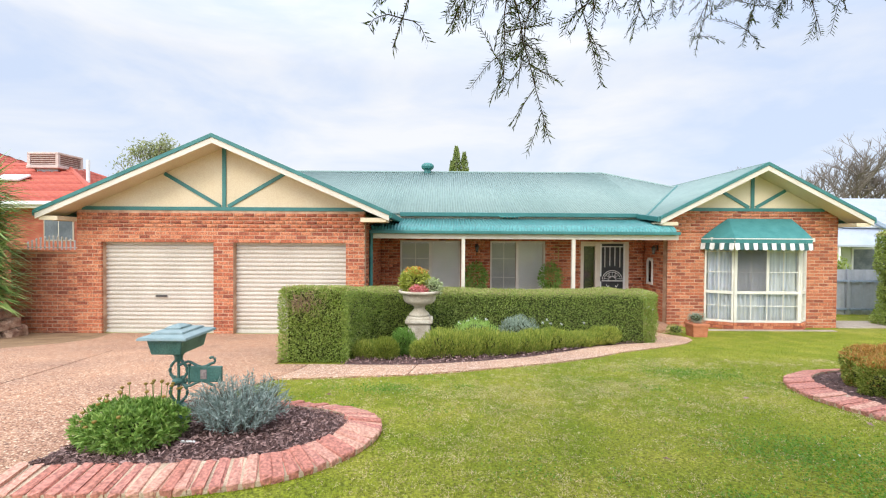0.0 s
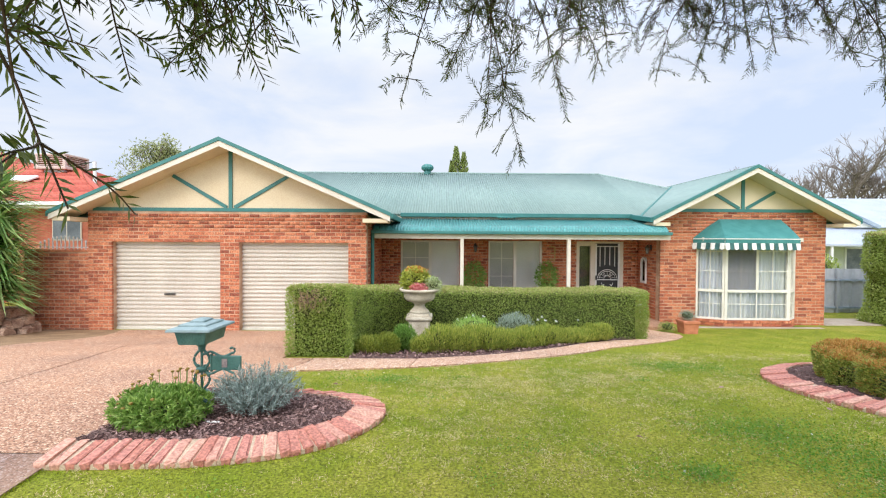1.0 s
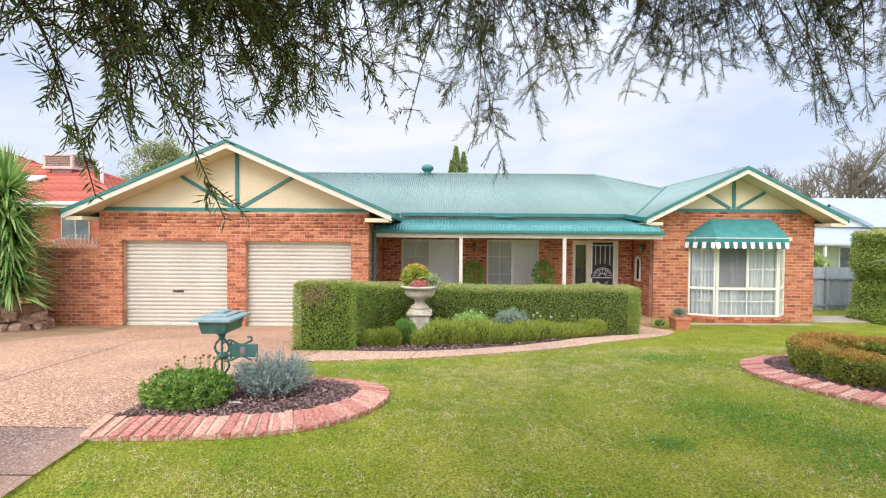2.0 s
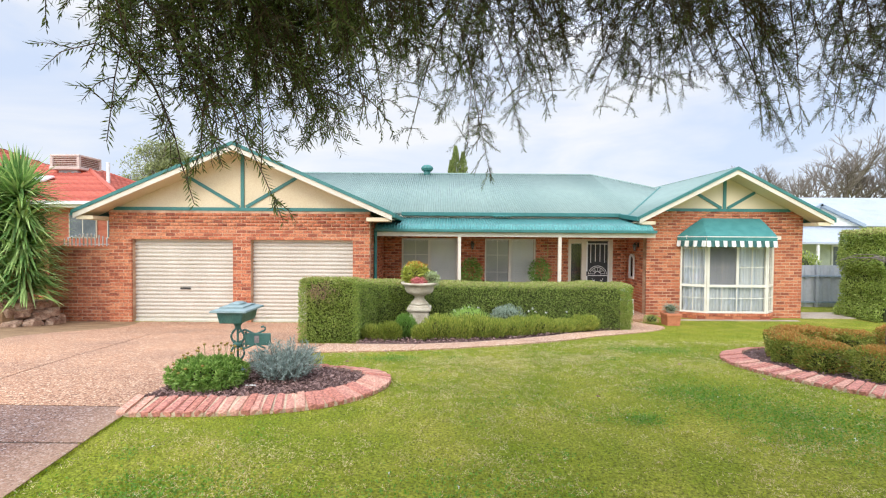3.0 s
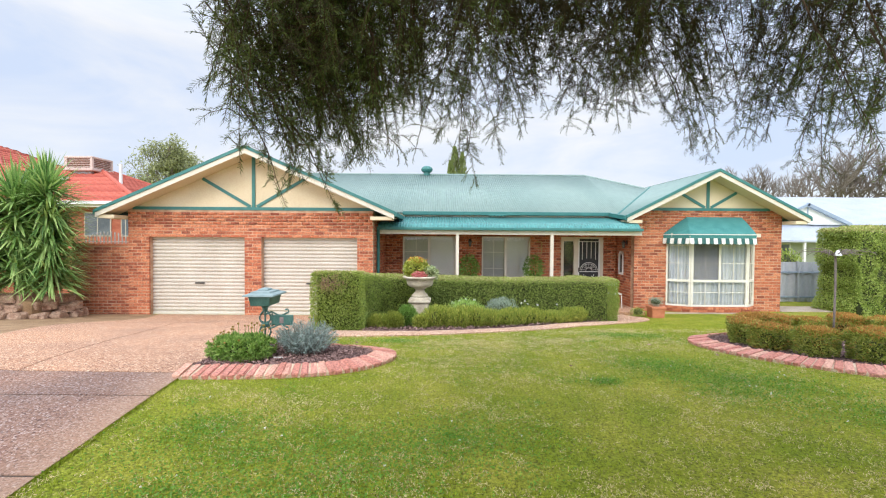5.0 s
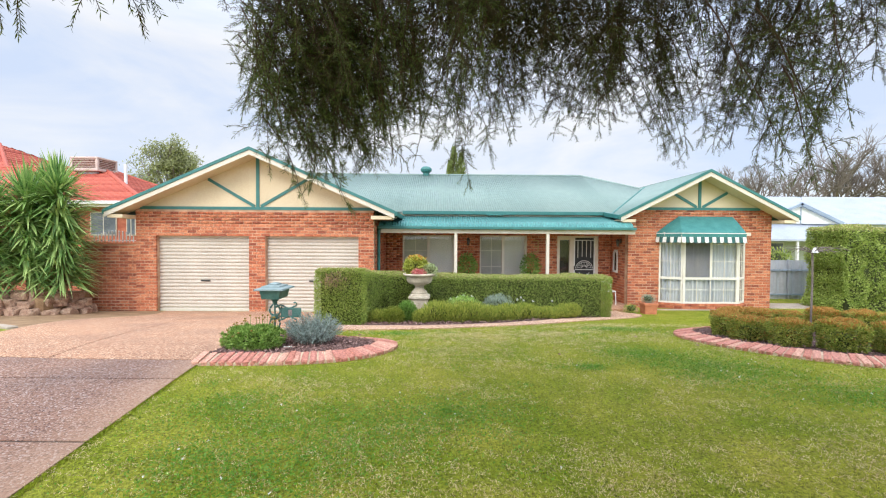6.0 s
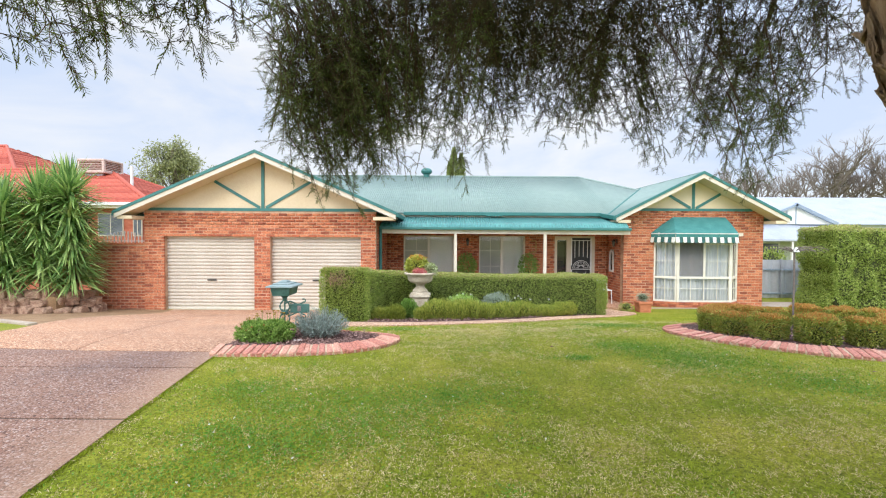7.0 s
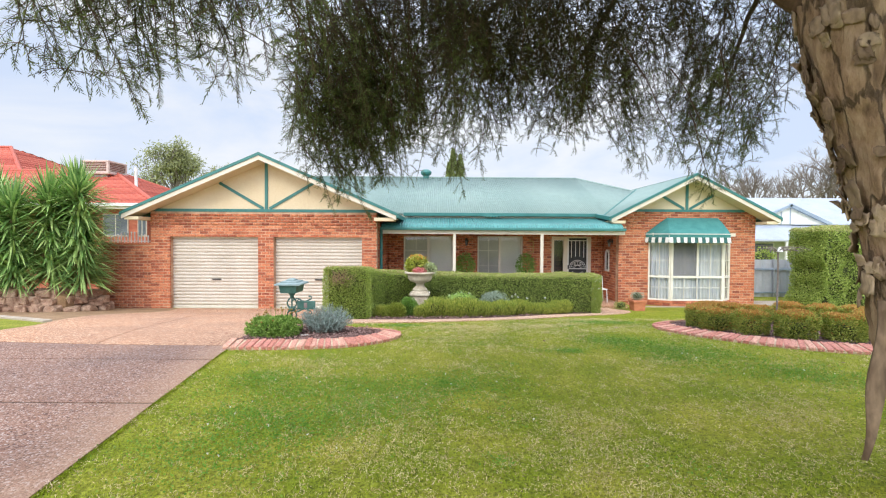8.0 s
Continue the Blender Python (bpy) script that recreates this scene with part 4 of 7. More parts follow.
def slider_window(x0, x1, z0, z1, y):
    """Two-leaf sliding window, screened on one half, with glazing bars and a drawn blind."""
    w = thing("window", "cream-framed sliding window with a drawn pale blind", "window", "verandah windows")
    f = 0.05
    for a in ((x0, x1, z1 - f, z1), (x0, x1, z0, z0 + f)):
        part("frame", boxed(a[0], a[1], y - 0.02, y + 0.06, a[2], a[3], bevel=0.004), window_paint, w)
    for a in (x0, x1 - f):
        part("frame", boxed(a, a + f, y - 0.021, y + 0.059, z0 + f, z1 - f, bevel=0.004), window_paint, w)
    m = (x0 + x1) / 2
    part("mullion", boxed(m - 0.045, m + 0.045, y - 0.018, y + 0.05, z0 + f, z1 - f, bevel=0.004), window_paint, w)
    for k, (a, b) in enumerate(((x0 + f, m - 0.045), (m + 0.045, x1 - f))):
        pane(a, b, y + 0.02, z0 + f, z1 - f, w)
        part("glazing_bar", boxed((a + b) / 2 - 0.008, (a + b) / 2 + 0.008, y + 0.008, y + 0.018, z0 + f, z1 - f), window_paint, w)
        for q in (0.33, 0.67):
            zz = z0 + (z1 - z0) * q
            part("glazing_bar", boxed(a, b, y + 0.007, y + 0.017, zz - 0.008, zz + 0.008), window_paint, w)
        part("blind", boxed(a, b, y + 0.09, y + 0.095, z0 + f, z1 - f), blind_cloth if k else blind_shade, w)
    part("sill", boxed(x0 - 0.03, x1 + 0.03, y - 0.07, y - 0.022, z0 - 0.07, z0 - 0.005, bevel=0.006), brick_one, w)
    return w


blind_shade = material("screened_blind", (0.50, 0.49, 0.46), (0.58, 0.57, 0.54), rough=0.8, scale=2, fine=200, bump=0.1)
slider_window(*W1, 0.55, 2.14, 13.03)
slider_window(*W2, 0.55, 2.14, 13.03)


def front_entry():
    y = 13.0
    e = thing("entry_door_frame", "cream timber entry frame with a narrow glazed sidelight", "door frame", kind="structure")
    x0, x1, z1 = DOOR[0], DOOR[1], 2.14
    part("frame", boxed(x0, x1, y - 0.03, y + 0.08, z1 - 0.06, z1, bevel=0.004), cream_paint, e)
    for a, b in ((x0, x0 + 0.09), (4.44, 4.59), (x1 - 0.10, x1)):
        part("frame", boxed(a, b, y - 0.031, y + 0.079, -0.02, z1 - 0.061, bevel=0.004), cream_paint, e)
    for a, b in ((-0.02, 0.3), (2.0, z1 - 0.061)):
        part("frame", boxed(x0 + 0.09, 4.44, y - 0.02, y + 0.06, a, b, bevel=0.004), cream_paint, e)
    pane(x0 + 0.09, 4.44, y + 0.02, 0.3, 2.0, e)
    # near-black sheet stands for the dark of the room behind the sidelight
    part("dark_room", boxed(x0 + 0.05, x1 - 0.05, y + 0.2, y + 0.22, -0.02, z1), dark_screen_and_room, e)
    d = thing("security_door", "dark screen door with white scrolled metal grille", "door")
    a, b, top = 4.59, x1 - 0.10, 2.07
    part("screen", boxed(a, b, y + 0.02, y + 0.03, 0.0, top), dark_screen_and_room, d)
    for q in ((a, a + 0.045, 0.0, top), (b - 0.045, b, 0.0, top)):
        part("stile", boxed(q[0], q[1], y - 0.02, y + 0.018, q[2], q[3], bevel=0.004), white_paint, d)
    for z in (0.02, 0.62, 0.98, top - 0.09):
        part("rail", boxed(a + 0.045, b - 0.045, y - 0.018, y + 0.016, z, z + 0.025, bevel=0.003), white_paint, d)
    for k in range(1, 5):
        x = a + (b - a) * k / 5
        part("bar", boxed(x - 0.008, x + 0.008, y - 0.014, y + 0.01, 1.35 + 0.10 * (1 - abs(k - 2.5) / 2.5), top - 0.09), white_paint, d)
    c = (a + b) / 2
    for r, w in ((0.29, 0.016), (0.24, 0.012), (0.10, 0.012)):
        part("arch", rod(bmesh.new(), [(c + r * math.cos(t), y - 0.005, 1.02 + r * 0.95 * math.sin(t)) for t in np.linspace(0.05, math.pi - 0.05, 18)], w * 0.7, 6), white_paint, d)
    for k in range(7):
        t = math.pi * (k + 0.5) / 7
        part("spoke", rod(bmesh.new(), [(c + q * math.cos(t), y - 0.004, 1.02 + q * 0.95 * math.sin(t)) for q in (0.10, 0.24)], 0.006, 5), white_paint, d)
    for s in (-1, 1):
        part("scroll", rod(bmesh.new(), [(c + s * (0.04 + 0.05 * u / 8) * (1 + 0.4 * math.cos(u)), y - 0.006, 1.08 + 0.012 * u + 0.03 * math.sin(u)) for u in np.linspace(0, 7, 24)], 0.007, 5), white_paint, d)
        part("scroll", rod(bmesh.new(), [(c + s * (0.1 + 0.03 * math.cos(u) + 0.006 * u), y - 0.006, 0.80 + 0.03 * math.sin(u) + 0.012 * u) for u in np.linspace(0, 7, 24)], 0.007, 5), white_paint, d)
    part("door_handle", boxed(a + 0.005, a + 0.04, y - 0.06, y - 0.021, 0.98, 1.12, bevel=0.006), black_iron, d, "black lever handle")


front_entry()


def arched_window():
    """Small arched white window in the side wall of the wing; built facing -y, then turned to face the verandah."""
    w = thing("arched_window", "small white-framed arched window in a brick wall", "window")
    bm = bmesh.new()
    out, inn = [(-0.18, 0.0), (0.18, 0.0)], [(-0.12, 0.06), (0.12, 0.06)]
    for t in np.linspace(0, math.pi, 11):
        out.append((0.18 * math.cos(t), 0.58 + 0.17 * math.sin(t)))
        inn.append((0.12 * math.cos(t), 0.57 + 0.12 * math.sin(t)))
    fr = [[bm.verts.new((x, yy, z)) for x, z in ring] for yy in (-0.03, 0.03) for ring in (out, inn)]
    n = len(out)
    for i in range(n):
        j = (i + 1) % n
        for p, q in ((0, 1), (1, 3), (3, 2), (2, 0)):
            bm.faces.new((fr[p][i], fr[p][j], fr[q][j], fr[q][i]))
    bmesh.ops.recalc_face_normals(bm, faces=bm.faces)
    part("frame", bm, white_paint, w)
    p = part("pane", prism(bmesh.new(), inn, 0.004, 0.010), glass, w)
    p.visible_shadow = False
    part("curtain", prism(bmesh.new(), inn, 0.05, 0.056), bush_glass, w)
    w.matrix_basis = pose(WX0 - 0.004, 12.60, 0.94, 0, 0, -90)
    return w


bush_glass = material("green_lead_glass", (0.22, 0.30, 0.22), (0.50, 0.56, 0.46), rough=0.3, scale=12, fine=60, bump=0.1)
arched_window()


def wall_lantern(m):
    l = thing("wall_lantern", "small black metal carriage lantern on the brick wall", "wall lamp", "verandah lanterns")
    part("bracket", boxed(-0.04, 0.04, -0.02, 0.0, -0.02, 0.12, bevel=0.004), black_iron, l)
    part("arm", rod(bmesh.new(), [(0, -0.02, 0.08), (0, -0.07, 0.13), (0, -0.11, 0.10)], 0.009, 6), black_iron, l)
    part("lamp_glass", lathe(bmesh.new(), [(0.035, -0.10), (0.06, 0.04)], 0, -0.11, 6), lantern_glass, l)
    part("cap", lathe(bmesh.new(), [(0.075, 0.04), (0.06, 0.06), (0.02, 0.10), (0.008, 0.12)], 0, -0.11, 6), black_iron, l)
    part("base", lathe(bmesh.new(), [(0.01, -0.13), (0.04, -0.115), (0.04, -0.10)], 0, -0.11, 6), black_iron, l)
    l.matrix_basis = m
    return l


lantern_glass = material("lantern_glass", (0.10, 0.10, 0.10), (0.22, 0.22, 0.21), rough=0.15, scale=8, fine=60, bump=0)
first_lantern = wall_lantern(pose(0.98, 12.955, 1.93))
copy_thing(first_lantern, pose(WX0 - 0.012, 12.15, 1.93, 0, 0, -90))

# the wall number, as plain brass bars
num = thing("wall_sign", "brass-coloured metal bars on the brick wall", "sign")
brass = material("dull_brass", (0.32, 0.22, 0.08), (0.45, 0.33, 0.14), rough=0.4, scale=10, fine=80, bump=0.05, metal=0.7)
for z0, z1, a, b in ((1.95, 1.985, 3.18, 3.36), (1.76, 1.795, 3.22, 3.36), (1.56, 1.595, 3.18, 3.36), (1.596, 1.949, 3.345, 3.38)):
    part("bar", boxed(a, b, 12.935, 12.955, z0, z1, bevel=0.004), brass, num)

# ---- bay window and its awning ----
BY0, BFX0, BFX1 = 11.35, 7.43, 9.14
BZ0, BZ1 = 0.09, 2.16


def facet(w, a, b, z0, z1, bars, halves, screen=None, seed=0):
    """One glazed facet of the bay from plan point a to b. bars: glazing bars per light; halves: lights side by side."""
    a, b = Vector(a), Vector(b)
    L = (b - a).length
    m = Matrix.Translation((a.x, a.y, 0)) @ Matrix.Rotation(math.atan2(b.y - a.y, b.x - a.x), 4, "Z")
    made = []
    zr = z0 + (z1 - z0) * 0.37
    made.append(part("frame", boxed(0, L, -0.03, 0.04, z0, z0 + 0.05, bevel=0.004), window_paint, w))
    made.append(part("frame", boxed(0, L, -0.03, 0.04, z1 - 0.05, z1, bevel=0.004), window_paint, w))
    made.append(part("transom", boxed(0.045, L - 0.045, -0.035, 0.038, zr - 0.035, zr + 0.035, bevel=0.004), window_paint, w))
    for u in (0.0, L - 0.045):
        made.append(part("frame", boxed(u, u + 0.045, -0.032, 0.039, z0 + 0.05, z1 - 0.05, bevel=0.004), window_paint, w))
    for h in range(1, halves):
        made.append(part("mullion", boxed(L * h / halves - 0.035, L * h / halves + 0.035, -0.03, 0.036, zr + 0.035, z1 - 0.05, bevel=0.004), window_paint, w))
        made.append(part("glazing_bar", boxed(L * h / halves - 0.012, L * h / halves + 0.012, -0.014, 0.006, z0 + 0.05, zr - 0.035), window_paint, w))
    for h in range(halves):
        u0, u1 = L * h / halves, L * (h + 1) / halves
        made.append(part("glazing_bar", boxed((u0 + u1) / 2 - 0.009, (u0 + u1) / 2 + 0.009, -0.012, 0.004, z0 + 0.05, z1 - 0.05), window_paint, w))
        for zz in (z0 + (zr - z0) * 0.55, zr + (z1 - zr) * 0.40, zr + (z1 - zr) * 0.80):
            made.append(part("glazing_bar", boxed(u0 + 0.03, u1 - 0.03, -0.0115, 0.0035, zz - 0.009, zz + 0.009), window_paint, w))
    p = pane(0.04, L - 0.04, 0.012, z0 + 0.04, z1 - 0.04, w)
    made.append(p)
    if screen is not None:
        s = part("insect_screen", boxed(L * screen / halves + 0.03, L * (screen + 1) / halves - 0.035, -0.024, -0.020, zr + 0.035, z1 - 0.05), screen_mesh, w)
        s.visible_shadow = False
        made.append(s)
    made.append(curtain(0.02, L - 0.02, 0.12, z0, z1, w, fold_shade_cloth, folds=0.12, amp=0.07, seed=seed))
    for o in made:
        o.matrix_basis = m


def screen_material():
    m = bpy.data.materials.new("insect_screen_mesh")
    m.use_nodes = True
    n, l = m.node_tree.nodes, m.node_tree.links
    t, ms = n.new("ShaderNodeBsdfTransparent"), n.new("ShaderNodeMixShader")
    n["Principled BSDF"].inputs["Base Color"].default_value = (0.20, 0.20, 0.22, 1)
    n["Principled BSDF"].inputs["Roughness"].default_value = 0.7
    ms.inputs["Fac"].default_value = 0.45
    l.new(t.outputs["BSDF"], ms.inputs[1])
    l.new(n["Principled BSDF"].outputs["BSDF"], ms.inputs[2])
    l.new(ms.outputs["Shader"], n["Material Output"].inputs["Surface"])
    return m


screen_mesh = screen_material()
bay = thing("bay_window", "white-framed bay window with glazing bars and sheer curtains", "window")
facet(bay, (BAY[0], WY), (BFX0, BY0), BZ0, BZ1, 2, 1, seed=1)
facet(bay, (BFX0 + 0.03, BY0 - 0.003), (BFX1 - 0.03, BY0 - 0.003), BZ0, BZ1, 2, 2, screen=0, seed=2)
facet(bay, (BFX1, BY0), (BAY[1], WY), BZ0, BZ1, 2, 1, seed=3)
for x in (BFX0 + 0.015, BFX1 - 0.015):
    part("corner_post", boxed(x - 0.02, x + 0.02, BY0 - 0.045, BY0 + 0.03, BZ0, BZ1, bevel=0.006), window_paint, bay)
part("bay_head", prism(bmesh.new(), [(0, 0), (1, 0), (1, 0.1), (0, 0.1)], 0, 1), cream_paint, bay).matrix_basis = Matrix.Translation((BAY[0], BY0, BZ1)) @ Matrix.Diagonal((BAY[1] - BAY[0], WY - BY0, 1, 1))


def plan_prism(pts, z0, z1):
    bm = bmesh.new()
    a, b = [bm.verts.new((x, y, z0)) for x, y in pts], [bm.verts.new((x, y, z1)) for x, y in pts]
    bm.faces.new(a[::-1])
    bm.faces.new(b)
    for i in range(len(pts)):
        j = (i + 1) % len(pts)
        bm.faces.new((a[i], a[j], b[j], b[i]))
    bmesh.ops.recalc_face_normals(bm, faces=bm.faces)
    return bm


part("bay_base", plan_prism([(BAY[0] - 0.02, WY - 0.02), (BFX0 - 0.02, BY0 - 0.05), (BFX1 + 0.04, BY0 - 0.05), (BAY[1] + 0.02, WY - 0.02)], -0.2, 0.012), mortar, bay)
# header bricks of the bay's base and its sloping sill course
rnd_bay = random.Random(8)
for (p, q) in (((BAY[0] - 0.03, WY - 0.035), (BFX0 - 0.02, BY0 - 0.06)), ((BFX0 - 0.02, BY0 - 0.06), (BFX1 + 0.04, BY0 - 0.06)), ((BFX1 + 0.04, BY0 - 0.06), (BAY[1] + 0.02, WY - 0.035))):
    L = math.dist(p, q)
    ang = math.degrees(math.atan2(q[1] - p[1], q[0] - p[0]))
    for row, (pitch, zz) in enumerate(((0.24, -0.15), (0.24, -0.066))):
        n = max(1, round(L / pitch))
        for k in range(n):
            b = new("brick", brick_mesh(L / n - GAP))
            b.parent = bay
            b.matrix_basis = pose(*p, zz, 0, 0, ang) @ pose(k * L / n, rnd_bay.uniform(-0.003, 0.003), 0)
    n = round(L / 0.085)
    for k in range(n):
        b = new("brick", brick_mesh(0.076))
        b.parent = bay
        b.matrix_basis = pose(*p, 0.018, 0, 0, ang) @ pose(k * L / n, -0.02, 0) @ pose(0, 0, 0, -12)

part("concrete_strip", boxed(6.3, 9.95, 11.14, 11.33, -0.3, -0.08, bevel=0.02), concrete, thing("concrete_strip", "narrow concrete strip at the foot of the bay window", "path", kind="structure"))
part("slab", boxed(10.36, 13.5, 11.6, 12.6, -0.3, -0.06, bevel=0.02), concrete, thing("side_path", "pale concrete side path along the house", "path", kind="structure"))


def awning():
    w = thing("window_awning", "teal canvas window awning with a green and white striped valance", "awning")
    a0, a1, b0, b1 = 7.45, 8.95, 6.74, 9.25
    y0, yf, zt, zb = WY - 0.01, 10.85, 2.76, 2.24
    c0, c1 = 7.12, 9.02
    bm = bmesh.new()
    top = [bm.verts.new(p) for p in ((a0, y0, zt), (a1 + 0.15, y0, zt))]
    low = [bm.verts.new(p) for p in ((b0, y0 - 0.02, zb), (c0, yf, zb), (c1, yf, zb), (b1 + 0.2, y0 - 0.02, zb))]
    bm.faces.new((low[0], low[1], top[0]))
    bm.faces.new((low[1], low[2], top[1], top[0]))
    bm.faces.new((low[2], low[3], top[1]))
    bmesh.ops.subdivide_edges(bm, edges=bm.edges[:], cuts=6, use_grid_fill=True)
    for v in bm.verts:
        v.co.z += 0.02 * math.sin(math.pi * max(0.0, min(1.0, (v.co.z - zb) / (zt - zb))))
    c = part("canvas", bm, teal_canvas, w)
    s = c.modifiers.new("cloth", "SOLIDIFY")
    s.thickness = 0.006
    plan = [(b0, y0 - 0.02), (c0, yf), (c1, yf), (b1 + 0.2, y0 - 0.02)]
    for p, q in zip(plan, plan[1:]):
        L = math.dist(p, q)
        m = Matrix.Translation((p[0], p[1], 0)) @ Matrix.Rotation(math.atan2(q[1] - p[1], q[0] - p[0]), 4, "Z")
        for z0, z1, mat, nm, yy in ((zb - 0.025, zb - 0.003, white_canvas, "piping", -0.012), (zb - 0.12, zb - 0.026, teal_canvas, "front_band", -0.006)):
            part(nm, boxed(0.01, L - 0.01, yy, 0.006, z0, z1), mat, w).matrix_basis = m
        n = max(2, round(L / 0.115))
        for k in range(n):
            bm = bmesh.new()
            cols = []
            for u in range(7):
                x = (k + u / 6) * L / n
                yy = -0.015 + 0.012 * math.sin(k * 2.1 + u * 0.9)
                cols.append((bm.verts.new((x, -0.004, zb - 0.121)), bm.verts.new((x, yy - 0.01, zb - 0.27 - 0.025 * math.sin(math.pi * u / 6)))))
            for x, y in zip(cols, cols[1:]):
                bm.faces.new((x[0], y[0], y[1], x[1]))
            part("valance_stripe", bm, white_canvas if k % 2 == 0 else dark_stripe, w, smooth=True).matrix_basis = m
    for p in (plan[1], plan[2]):
        part("arm", rod(bmesh.new(), [(p[0], p[1], zb - 0.08), (p[0], y0, zb - 0.2)], 0.012, 6), white_paint, w)
    return w


awning()

# roof things
vent = thing("roof_ventilator", "teal spinning roof ventilator on the ridge", "roof vent")
part("throat", lathe(bmesh.new(), [(0.13, 4.6), (0.13, 4.82)], -0.6, 16.8, 20), teal_paint, vent)
part("turbine", lathe(bmesh.new(), [(0.14, 4.80), (0.21, 4.86), (0.235, 4.93), (0.21, 5.0), (0.13, 5.06), (0.03, 5.08)], -0.6, 16.8, 48, 0.035, 16), teal_paint, vent)
hatch = thing("roof_flashing", "pale teal flashing plate above the verandah roof", "flashing")
part("plate", boxed(1.55, 2.1, MY - 0.13, MY - 0.062, 2.80, 2.83, bevel=0.006), teal_verandah, hatch)
for k in range(5):
    part("clip", boxed(1.58 + k * 0.11, 1.62 + k * 0.11, MY - 0.12, MY - 0.08, 2.775, 2.80), teal_verandah, hatch)

# white pickets along the side wall
pk = thing("picket_topping", "arched white metal picket topping on the brick wall", "railing")
part("rail", boxed(-9.78, -8.52, 10.42, 10.44, 1.90, 1.92), white_paint, pk)
for k in range(13):
    x = -9.74 + k * 0.1
    h = 0.07 + 0.17 * math.sin(math.pi * (k + 0.5) / 13)
    part("picket", boxed(x - 0.011, x + 0.011, 10.42, 10.44, 1.86, 1.90 + h), white_paint, pk)
    part("finial", lathe(bmesh.new(), [(0.012, 1.90 + h), (0.024, 1.92 + h), (0.016, 1.945 + h), (0.003, 1.96 + h)], x, 10.43, 8), white_paint, pk)

# small white garden chair beside the wing's corner
ch = thing("garden_chair", "white metal garden chair beside the brick corner", "chair")
cx, cy = 5.3, 11.75
part("seat", boxed(cx - 0.2, cx + 0.2, cy - 0.2, cy + 0.2, 0.40, 0.43, bevel=0.01), white_paint, ch)
for dx in (-0.18, 0.18):
    for dy in (-0.18, 0.18):
        part("leg", rod(bmesh.new(), [(cx + dx, cy + dy, 0.40), (cx + dx * 1.1, cy + dy * 1.1, -0.005)], 0.013, 6), white_paint, ch)
    part("back_post", rod(bmesh.new(), [(cx + dx, cy + 0.19, 0.42), (cx + dx, cy + 0.23, 0.82)], 0.013, 6), white_paint, ch)
part("backrest", boxed(cx - 0.18, cx + 0.18, cy + 0.20, cy + 0.235, 0.62, 0.82, bevel=0.01), white_paint, ch)


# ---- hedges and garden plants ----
# near-black green for solid cores, standing for shade between the leaves
hedge_core_shade = material("hedge_inner_shade", (0.03, 0.045, 0.012), (0.07, 0.08, 0.025), rough=0.9, scale=8, fine=70, bump=0.8, dist=0.03)


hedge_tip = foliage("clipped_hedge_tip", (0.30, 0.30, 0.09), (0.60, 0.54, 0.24))


